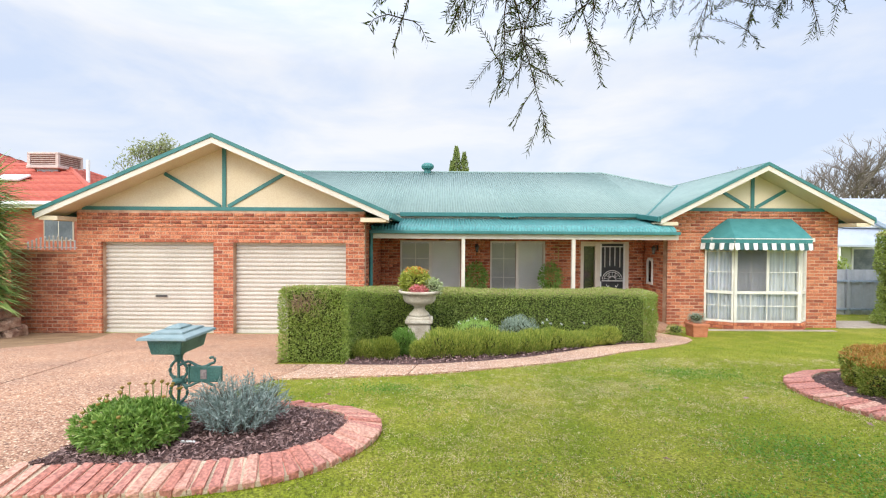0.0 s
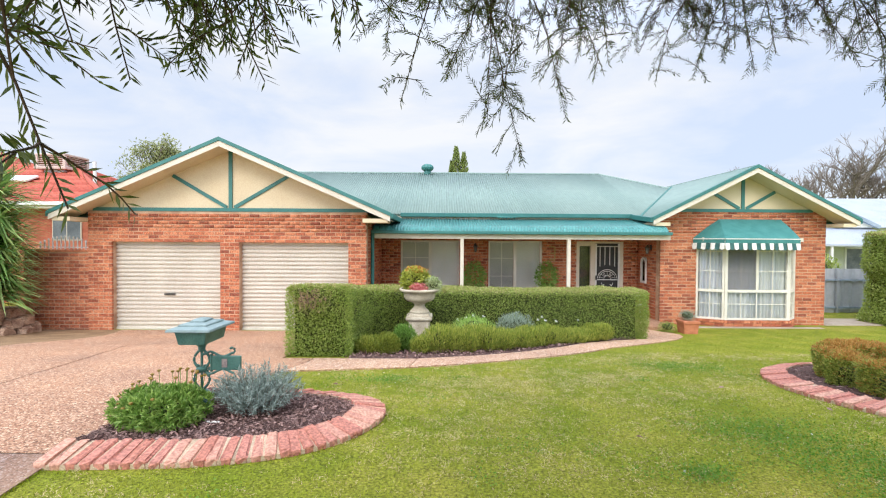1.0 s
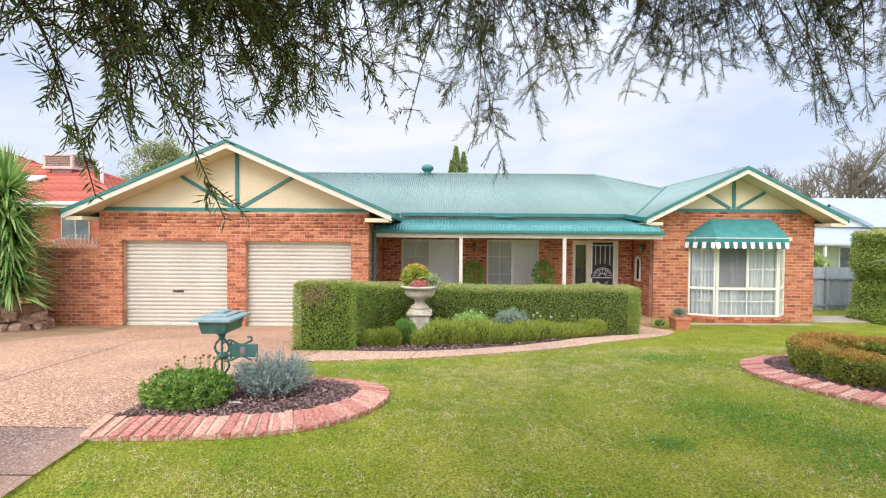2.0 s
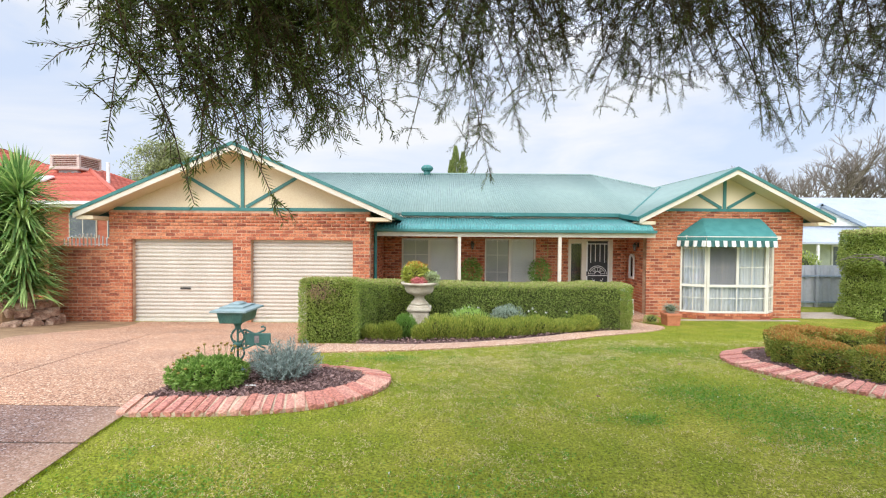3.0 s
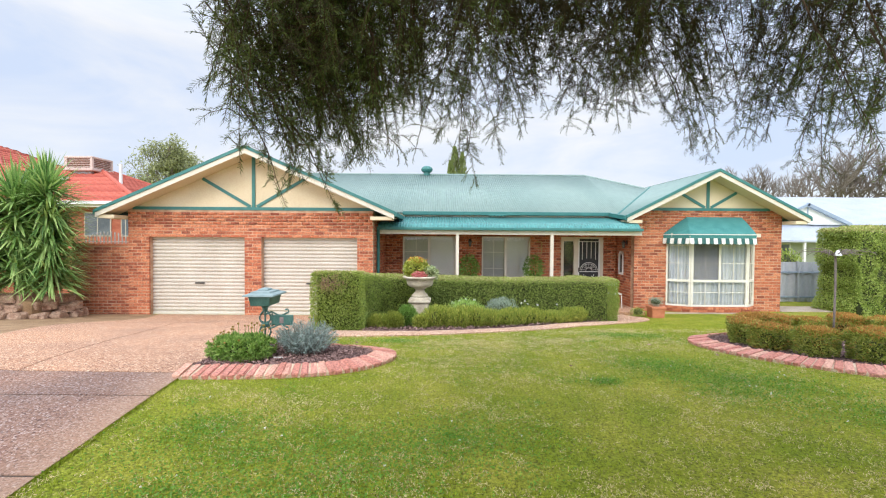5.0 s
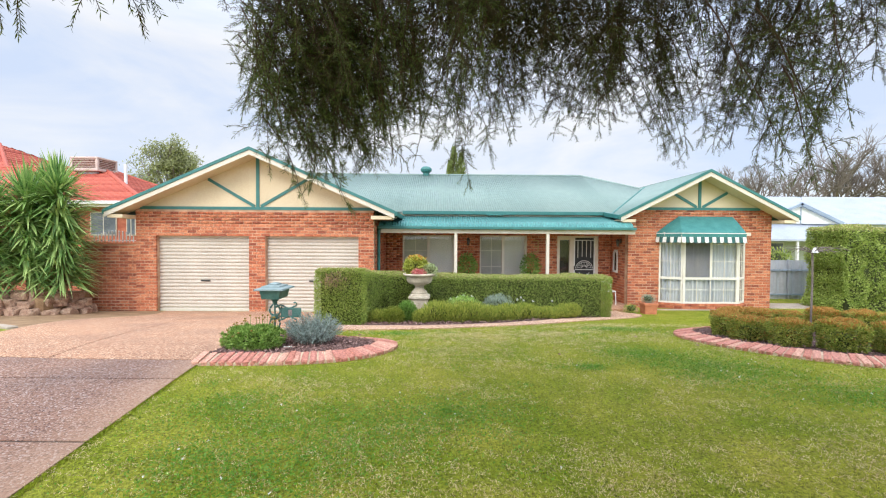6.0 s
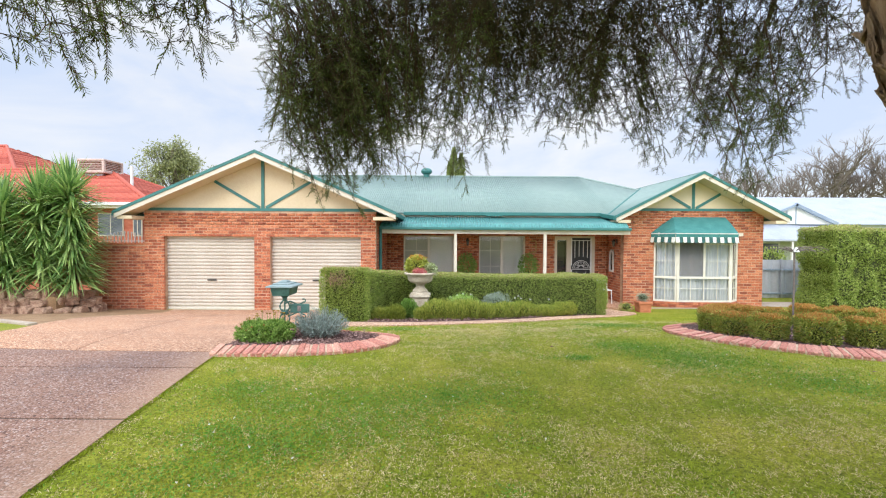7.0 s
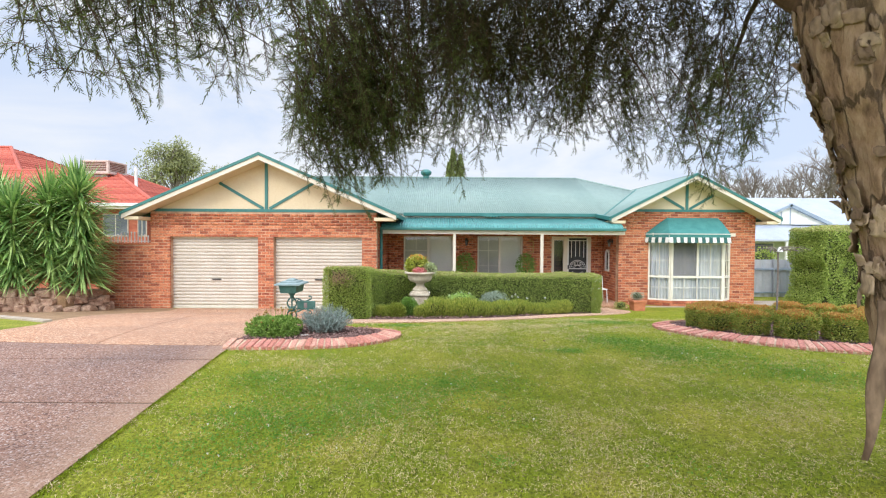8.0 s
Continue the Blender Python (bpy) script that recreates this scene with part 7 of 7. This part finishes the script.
# ---- neighbour with the red tiled roof ----
def tiled(cols_lo, cols_hi, x0, x1, parent, axis):
    """A slope of tile courses: each course a wavy strip that laps over the one below."""
    courses = 16
    pts = int((x1 - x0) / 0.3 * 6)
    us = [x0 + (x1 - x0) * k / pts for k in range(pts + 1)]
    lows, highs = [np.array(cols_lo(u), float) for u in us], [np.array(cols_hi(u), float) for u in us]
    rise = max(h[2] - l[2] for l, h in zip(lows, highs))
    V, F = [], []
    for c in range(courses):
        b = len(V)
        for u, lo, hi in zip(us, lows, highs):
            f = max(1e-4, (hi[2] - lo[2]) / rise)
            w = 0.022 * math.sin(u / 0.3 * math.tau)
            t0, t1 = min(c / courses, f) / f, min((c + 1) / courses, f) / f
            V.append(lo + (hi - lo) * t0 + (0, 0, w + 0.08))
            V.append(lo + (hi - lo) * t1 + (0, 0, w))
            V.append(lo + (hi - lo) * t0 + (0, 0, w - 0.01))
        for k in range(pts):
            i = b + k * 3
            F += [(i, i + 3, i + 4, i + 1), (i + 2, i + 5, i + 3, i)]
    tagged(numpy_mesh("roof_tiles", np.array(V), np.array(F), red_tile, parent, "red glazed roof tiles in courses"), kind="stuff")


def red_house():
    h = thing("neighbour_house", "red brick house with a red tiled hip roof", "house")
    part("wall", boxed(-40, -11.6, 14.9, 15.1, -0.1, 3.2), neighbour_brick, h)
    part("wall", boxed(-11.8, -11.6, 15.1, 21, -0.1, 3.2), neighbour_brick, h)
    part("fascia", boxed(-40, -11.0, 14.42, 14.47, 3.12, 3.30), cream_paint, h)
    part("gutter", boxed(-40, -10.95, 14.33, 14.42, 3.22, 3.34, bevel=0.01), white_paint, h)
    part("soffit", boxed(-40, -11.0, 14.47, 15.0, 3.12, 3.14), cream_sheet, h)
    rx, ry, rz, e = -15.2, 18.0, 5.05, 3.32
    tiled(lambda u: (u, 14.42, e), lambda u: (u if u < rx else rx + (u - rx) * 0.0, 14.42 + (ry - 14.42) * (1 if u < rx else 1 - (u - rx) / (-11.0 - rx)), e + (rz - e) * (1 if u < rx else 1 - (u - rx) / (-11.0 - rx))) if u < rx else (u, 14.42 + (ry - 14.42) * (1 - (u - rx) / (-11.0 - rx)), e + (rz - e) * (1 - (u - rx) / (-11.0 - rx))), -40, -11.0, h, "x")
    tiled(lambda v: (-11.0, v, e), lambda v: (-11.0 + (rx + 11.0) * (1 - abs(v - ry) / 3.6), v, e + (rz - e) * (1 - abs(v - ry) / 3.6)), 14.42, 21.58, h, "y")
    tiled(lambda u: (u, 16.6, 4.2), lambda u: (u, 16.6 + 5.4 * (1 if u < -23.8 else max(0.0, 1 - (u + 23.8) / 5.8)), 4.2 + 2.7 * (1 if u < -23.8 else max(0.0, 1 - (u + 23.8) / 5.8))), -45, -18.0, h, "x")
    tiled(lambda v: (-18.0, v, 4.2), lambda v: (-18.0 - 5.8 * (1 - abs(v - 22.0) / 5.4), v, 4.2 + 2.7 * (1 - abs(v - 22.0) / 5.4)), 16.6, 27.4, h, "y")
    part("ridge", rod(bmesh.new(), [(-40, ry, rz + 0.03), (rx, ry, rz + 0.03), (-11.0, 21.5, e + 0.03)], 0.09, 8), red_tile, h)
    part("ridge", rod(bmesh.new(), [(rx, ry, rz + 0.03), (-11.0, 14.42, e + 0.03)], 0.09, 8), red_tile, h)
    part("ridge", rod(bmesh.new(), [(-45, 22.0, 6.95), (-23.8, 22.0, 6.95), (-18.0, 16.6, 4.25)], 0.1, 8), red_tile, h)
    for x0, x1 in ((-13.35, -12.35), (-11.98, -11.62)):
        w = part("window", boxed(x0, x1, 14.86, 14.90, 2.05, 2.95, bevel=0.01), cream_paint, h)
        m = (x0 + x1) / 2
        for a, b in ((x0 + 0.035, m - 0.02), (m + 0.02, x1 - 0.035)):
            part("pane", boxed(a, b, 14.85, 14.857, 2.09, 2.91), dark_pane, w)
    part("flue", rod(bmesh.new(), [(-13.0, 16.3, 3.8), (-13.0, 16.3, 5.0)], 0.06, 10), white_paint, h)
    s = part("skylight", boxed(-0.5, 0.5, -0.28, 0.28, 0, 0.08, bevel=0.03), white_paint, h)
    s.matrix_basis = pose(-15.7, 16.2, 4.30, 25.5, 0, 0)


neighbour_brick = material("neighbour_red_brick", (0.36, 0.09, 0.05), (0.50, 0.17, 0.10), rough=0.9, scale=4, fine=30, bump=0.3, stretch=(1, 1, 3))
dark_pane = material("dark_glass", (0.07, 0.085, 0.10), (0.15, 0.17, 0.19), rough=0.25, scale=2, fine=20, bump=0)
red_house()
cool = thing("evaporative_cooler", "beige rooftop evaporative cooler with brown pads", "air cooler")
qx, qy, qz, qh = -15.3, 17.6, 4.82, 0.62
part("duct", boxed(qx - 0.4, qx + 0.4, qy - 0.4, qy + 0.4, qz - 0.5, qz + 0.02), steel_grey, cool)
part("tray", boxed(qx - 0.62, qx + 0.62, qy - 0.62, qy + 0.62, qz, qz + 0.13, bevel=0.03), cooler_plastic, cool)
part("lid", boxed(qx - 0.60, qx + 0.60, qy - 0.60, qy + 0.60, qz + qh - 0.10, qz + qh, bevel=0.04), cooler_plastic, cool)
part("pad", boxed(qx - 0.53, qx + 0.53, qy - 0.53, qy + 0.53, qz + 0.12, qz + qh - 0.09), cooler_pad, cool)
for x in (-0.59, 0.49):
    for y in (-0.59, 0.49):
        part("post", boxed(qx + x, qx + x + 0.1, qy + y, qy + y + 0.1, qz + 0.13, qz + qh - 0.10), cooler_plastic, cool)
for k in range(5):
    z = qz + 0.17 + k * 0.075
    part("louvre", boxed(qx - 0.49, qx + 0.49, qy - 0.57, qy - 0.535, z, z + 0.018), cooler_plastic, cool)
    part("louvre", boxed(qx + 0.535, qx + 0.57, qy - 0.49, qy + 0.49, z, z + 0.018), cooler_plastic, cool)

# ---- fence and the white house ----
fence = thing("steel_fence", "grey ribbed steel fence panels with rails", "fence")
for k in range(5):
    x0 = 10.36 + k * 2.3
    bm = bmesh.new()
    n = 26
    prof = [bm.verts.new((x0 + 2.28 * i / n, 13.9 + (0.035 if (i // 2) % 2 else -0.02), zz)) for i in range(n + 1) for zz in (-0.1, 1.32)]
    for i in range(n):
        bm.faces.new((prof[2 * i], prof[2 * i + 2], prof[2 * i + 3], prof[2 * i + 1]))
    s = part("panel", bm, steel_grey, fence)
    s.modifiers.new("thickness", "SOLIDIFY").thickness = 0.006
    part("post", boxed(x0 - 0.03, x0 + 0.03, 13.86, 13.94, -0.15, 1.34, bevel=0.006), steel_grey, fence)
    for z in (0.05, 0.93):
        part("rail", boxed(x0 + 0.031, x0 + 2.27, 13.83, 13.87, z, z + 0.06, bevel=0.006), blue_steel, fence)

wh = thing("white_house", "pale house with a white steel roof and blue-grey trim", "house")
part("wall", boxed(15.5, 40, 22.0, 22.2, -0.1, 3.0), pale_wall, wh)
part("porch_roof", prism(bmesh.new(), [(15.0, 2.08), (21.5, 2.08), (21.5, 2.0), (15.0, 2.0)], 20.4, 20.5), steel_grey, wh)
bm = bmesh.new()
q = [bm.verts.new(p) for p in ((15.0, 20.4, 2.09), (21.5, 20.4, 2.09), (21.5, 22.0, 2.93), (15.0, 22.0, 2.93))]
bm.faces.new(q)
part("porch_roof", bm, white_steel, wh).modifiers.new("thickness", "SOLIDIFY").thickness = 0.04
bm = bmesh.new()
q = [bm.verts.new(p) for p in ((19.6, 21.8, 2.95), (42, 21.8, 2.95), (42, 27.5, 4.95), (20.6, 27.5, 4.95))]
bm.faces.new(q)
part("roof", bm, white_steel, wh).modifiers.new("thickness", "SOLIDIFY").thickness = 0.04
part("barge", board(bmesh.new(), 19.3, 4.0, 21.6, 2.95, 0.16, 21.6, 21.75), blue_steel, wh)
part("barge", board(bmesh.new(), 19.4, 4.0, 17.0, 2.98, 0.12, 21.6, 21.75), blue_steel, wh)
part("gable_wall", prism(bmesh.new(), [(17.2, 2.95), (21.5, 2.95), (19.35, 3.9)], 21.8, 21.9), white_paint, wh)
for k in range(4):
    part("gable_bar", boxed(17.9 + k * 0.5, 17.95 + k * 0.5, 21.77, 21.8, 2.95, 3.25 + 0.2 * k), blue_steel, wh)
for x0 in (17.0, 20.2, 24.0):
    w = part("window", boxed(x0, x0 + 1.7, 21.95, 22.0, 0.7, 1.95, bevel=0.01), white_paint, wh)
    part("pane", boxed(x0 + 0.08, x0 + 1.62, 21.94, 21.948, 0.78, 1.87), dark_pane, w)
for x in (15.1, 18.2, 21.3):
    part("post", boxed(x, x + 0.1, 20.45, 20.55, -0.1, 2.0), white_paint, wh)
shrub("neighbour_bush", "green leafy bush behind the steel fence", (13.0, 14.9, 0.2), (0.6, 0.5, 0.85), 900, bush_leaf, 131, size=0.12, aspect=0.5)


# ---- far trees ----
def far_tree(name, label, at, height, spread, bare, seed, leaf=None, levels=5, n_leaf=120, size=0.3, first=0.35):
    rng = np.random.default_rng(seed)
    t = thing(name, label, "tree")
    lines, ends = [], []

    def grow(p, d, L, r, lev):
        e = p + d * L
        pts = bend(p, e, 5, 0.0, rng, L * (0.02 if bare else 0.05))
        lines.append((pts, np.linspace(r, r * 0.65, 5)))
        if lev == 0:
            ends.append(pts[-1])
            return
        for _ in range(3 if lev < levels - 1 else 4):
            q = rng.normal(size=3)
            nd = d * 0.9 + q * (0.42 if bare else 0.55) * (spread / height * 1.6) + np.array([0, 0, 0.34 if bare else 0.18])
            nd /= np.linalg.norm(nd)
            grow(pts[-1] if rng.random() < 0.6 else pts[3], nd, L * rng.uniform(0.6, 0.8), max(0.013, r * 0.62), lev - 1)
    grow(np.array(at, float), np.array([0, 0, 1.0]), height * first, height * 0.018, levels)
    tubes("trunk", lines[:1], bare_twig, t, 8)
    tagged(tubes("branchwork", lines[1:], bare_twig, t, 3), kind="stuff")
    if not bare:
        E = np.array(ends)
        P = np.repeat(E, n_leaf // 10, 0) + rng.normal(size=(len(E) * (n_leaf // 10), 3)) * size * 0.8
        D = rng.normal(size=P.shape) - np.array([0, 0, 0.6])
        leaves("crown", P, D, size, size * 0.3, leaf, t, rng=rng)


far_tree("gum_tree", "distant olive-green gum tree behind the house", (-28.9, 46, 0), 12.5, 3.1, False, 141, gum_leaf, levels=5, n_leaf=90, size=0.42, first=0.33)
far_tree("gum_tree", "smaller distant olive gum tree", (-33.0, 47, 0), 10.0, 3.0, False, 142, gum_leaf, levels=4, n_leaf=90, size=0.34)
far_tree("gum_tree", "distant grey-green gum tree", (-27.6, 50, 0), 11.0, 3.0, False, 143, gum_leaf, levels=4, n_leaf=90, size=0.34)
for k, (x, y, h) in enumerate(((38.0, 50, 17.0), (45.0, 50, 20.0), (49.0, 53, 19.0), (52.5, 50, 20.0), (-48.0, 50, 15.0))):
    far_tree("bare_tree", "distant leafless winter tree", (x, y, 0), h, h * 0.75, True, 150 + k, levels=6, first=0.22)
cyp = np.random.default_rng(161)
for x, h, w in ((1.15, 10.5, 0.42), (1.85, 10.0, 0.40), (0.75, 9.2, 0.3)):
    c = thing("cypress", "slender dark green pencil cypress behind the roof", "tree", "pencil cypresses")
    part("trunk", rod(bmesh.new(), [(x, 40, 0), (x, 40, h * 0.9)], 0.08, 6), bare_twig, c)
    z = cyp.uniform(0.5, h, 2600)
    r = w * np.clip((h - z) / (h * 0.18), 0.05, 1) ** 0.6 * np.sqrt(cyp.random(2600))
    a = cyp.uniform(0, math.tau, 2600)
    leaves("crown", np.stack([x + r * np.cos(a), 40 + r * np.sin(a), z], 1), np.stack([np.cos(a) * 0.4, np.sin(a) * 0.4, np.ones(2600)], 1), 0.3, 0.09, cypress_leaf, c, rng=cyp)


# ---- grass ----
def on_lawn(x, y):
    """Where blades may grow: off the drive, the path and the beds."""
    edge = np.interp(y, [-9, -2.5, 0.57, 2.3, 2.35, 4.0, 5.05], [-1.2, -1.62, -2.12, -2.40, -2.40, -1.9, -1.9])
    path = np.interp(x, [-1.93, -0.43, 0.9, 1.82, 3.13, 4.38, 5.5, 5.62], [5.06, 5.37, 6.01, 6.57, 7.73, 8.64, 9.75, 10.0])
    ok = (x > edge - 0.02) & ((y < path) | (x > 5.62)) & (y < 10.9)
    ok &= (x - C2[0]) ** 2 + (y - C2[1]) ** 2 > (R2 + 0.005) ** 2
    bed = np.array(inner1)
    px_, py_ = np.append(bed[:, 0], bed[0, 0]), np.append(bed[:, 1], bed[0, 1])
    ins = np.zeros(len(x), bool)
    for i in range(len(bed)):
        cross = (py_[i] > y) != (py_[i + 1] > y)
        xi = (px_[i + 1] - px_[i]) * (y - py_[i]) / (py_[i + 1] - py_[i] + 1e-12) + px_[i]
        ins ^= cross & (x < xi)
    return ok & ~ins


straw_blade = material("straw_blade", (0.50, 0.38, 0.20), (0.84, 0.68, 0.42), rough=0.6, scale=8, fine=30, bump=0, trans=0.2)
weed_leaf = foliage("clover_leaf", (0.085, 0.23, 0.015), (0.18, 0.37, 0.035))


# drifts of dry clippings: place, reach and weight
STRAW = [(-1.7, 1.8, 0.5, 0.16, 0.6), (-0.4, 1.65, 0.8, 0.2, 0.5), (2.5, 1.8, 0.5, 0.14, 0.6), (0.0, 0.3, 1.0, 0.4, 0.5), (0.6, -0.4, 1.6, 0.6, 0.62), (0.2, 2.9, 0.7, 0.4, 0.55), (0.7, 3.7, 1.0, 0.5, 0.5), (1.7, 4.7, 1.3, 0.6, 0.45), (2.3, 0.6, 1.0, 0.5, 0.4), (0.2, 4.4, 1.0, 0.3, 0.4), (3.0, 6.3, 1.2, 0.5, 0.35)]


def build_grass():
    rng = np.random.default_rng(171)
    # blades stand closest where the eye passes and thin out with distance
    u = rng.random(450000)
    y = -1.6 + 12.5 * u ** 1.3
    x = -2.45 + rng.random(450000) * (7.2 + 0.75 * (y + 1.6))
    # and fade away over the lawn behind and beside the walk
    y = np.concatenate([y, -1.6 - rng.exponential(1.1, 62000)])
    x = np.concatenate([x, rng.uniform(-2.45, 4.75, 62000) + rng.normal(0, 0.3, 62000)])
    k = on_lawn(x, y)
    x, y = x[k], y[k]
    n = len(x)
    z = np.interp(y, _gy, _gz) - 0.003
    h = rng.uniform(0.014, 0.034, n)
    way = np.stack([rng.normal(0, 0.55, n), rng.normal(0, 0.55, n), np.ones(n)], 1)
    g = leaves("lawn_grass", np.stack([x, y, z], 1), way, h, rng.uniform(0.003, 0.0055, n), grass_blade, fold=0.1, curl=0.1, rng=rng)
    tagged(g, "short mown lawn grass with straw-coloured patches", "grass", kind="stuff")
    # longer blades that lean over the edge of the driveway
    m = 11000
    y = rng.uniform(-1.6, 2.28, m)
    x = np.interp(y, [-9, -2.5, 0.57, 2.3], [-1.2, -1.62, -2.12, -2.40]) + rng.normal(0.008, 0.009, m) + 0.004 * np.sin(y * 9)
    e = leaves("edge_grass", np.stack([x, y, np.interp(y, _gy, _gz)], 1), np.stack([rng.normal(-0.35, 0.6, m), rng.normal(0, 0.6, m), np.ones(m)], 1), rng.uniform(0.014, 0.030, m), rng.uniform(0.003, 0.006, m), grass_blade, fold=0.1, curl=0.15, rng=rng)
    tagged(e, "uncut grass fringe leaning over the driveway edge", "grass", kind="stuff")
    # dry clippings, in tufts that gather into drifts
    m = 520000
    x, y = rng.uniform(-2.2, 6.0, m), rng.uniform(-1.6, 7.0, m)
    drift = np.zeros(m)
    for cx, cy, rx, ry, w in STRAW:
        drift += w * np.exp(-((x - cx) / rx) ** 2 - ((y - cy) / ry) ** 2)
    drift = np.minimum(drift, 0.75) + np.array([0.55 * noise.noise(Vector((a * 1.3, b * 1.9, 9.0))) + 0.7 * noise.noise(Vector((a * 5.0, b * 8.0, 2.0))) + 1.0 * noise.noise(Vector((a * 14.0, b * 22.0, 5.0))) for a, b in zip(x, y)])
    k = on_lawn(x, y) & (drift + rng.normal(0, 0.18, m) > 0.39)
    x, y = x[k], y[k]
    m = len(x)
    P = np.stack([x, y, np.interp(y, _gy, _gz) + rng.uniform(0.012, 0.024, m)], 1)
    s = leaves("dry_clippings", P, rng.normal(size=(m, 3)) * (1, 1, 1.1), rng.uniform(0.010, 0.024, m), rng.uniform(0.0022, 0.0038, m), straw_blade, fold=0.1, rng=rng)
    tagged(s, "straw-coloured dry clippings strewn on the lawn", "grass clippings", kind="stuff")
    # broad-leaved weeds in darker green rosettes
    W = []
    for _ in range(70):
        cx, cy = rng.uniform(-2.0, 5.5), rng.uniform(-1.2, 6.0)
        r = rng.uniform(0.05, 0.16)
        W.append(np.stack([rng.normal(cx, r, 70), rng.normal(cy, r * 0.8, 70)], 1))
    for cx, cy, r in ((-0.9, 0.9, 0.35), (-0.5, 0.5, 0.34), (-0.1, 0.9, 0.3), (-0.9, 0.2, 0.25), (-1.3, 0.4, 0.22), (0.3, 1.1, 0.3), (2.6, 2.6, 0.3), (3.2, 5.6, 0.4), (1.6, 2.3, 0.1), (-0.6, 4.6, 0.22), (3.1, 2.3, 0.34), (3.6, 1.45, 0.3), (2.4, 3.0, 0.3), (4.3, 1.0, 0.35), (2.7, 2.0, 0.26), (-1.5, 1.2, 0.25), (-1.2, -0.2, 0.3)):
        W.append(np.stack([rng.normal(cx, r, int(5200 * r)), rng.normal(cy, r * 0.7, int(5200 * r))], 1))
    W = np.concatenate(W)
    W = W[on_lawn(W[:, 0], W[:, 1])]
    m = len(W)
    P = np.column_stack([W, np.interp(W[:, 1], _gy, _gz) + rng.uniform(0.012, 0.028, m)])
    s = leaves("lawn_weeds", P, np.column_stack([rng.normal(size=(m, 2)), rng.uniform(0.1, 0.5, m)]), rng.uniform(0.011, 0.020, m), rng.uniform(0.008, 0.013, m), weed_leaf, rng=rng)
    tagged(s, "patches of dark green clover in the lawn", "clover", kind="stuff")
    c = P[rng.random(m) < 0.0012] + (0, 0, 0.02)
    s = leaves("clover_flowers", np.repeat(c, 5, 0), rng.normal(size=(len(c) * 5, 3)) + (0, 0, 0.6), 0.010, 0.008, white_petal, rng=rng)
    tagged(s, "tiny white clover flowers in the lawn", "flowers", kind="stuff")
    q = np.stack([rng.uniform(-1.5, 5.0, 16), rng.uniform(-1.0, 6.0, 16)], 1)
    q = q[on_lawn(q[:, 0], q[:, 1])]
    s = leaves("fallen_leaves", np.column_stack([q, np.interp(q[:, 1], _gy, _gz) + 0.03]), rng.normal(size=(len(q), 3)) * (1, 1, 0.2), 0.06, 0.025, mulch_chip, rng=rng)
    tagged(s, "a few brown fallen leaves on the lawn", "leaves", kind="stuff")


build_grass()

# ---- bricks, laid last ----
for args in BRICKS:
    lay_bricks(*args[:6], most=args[6], seed=args[7], near=args[8])
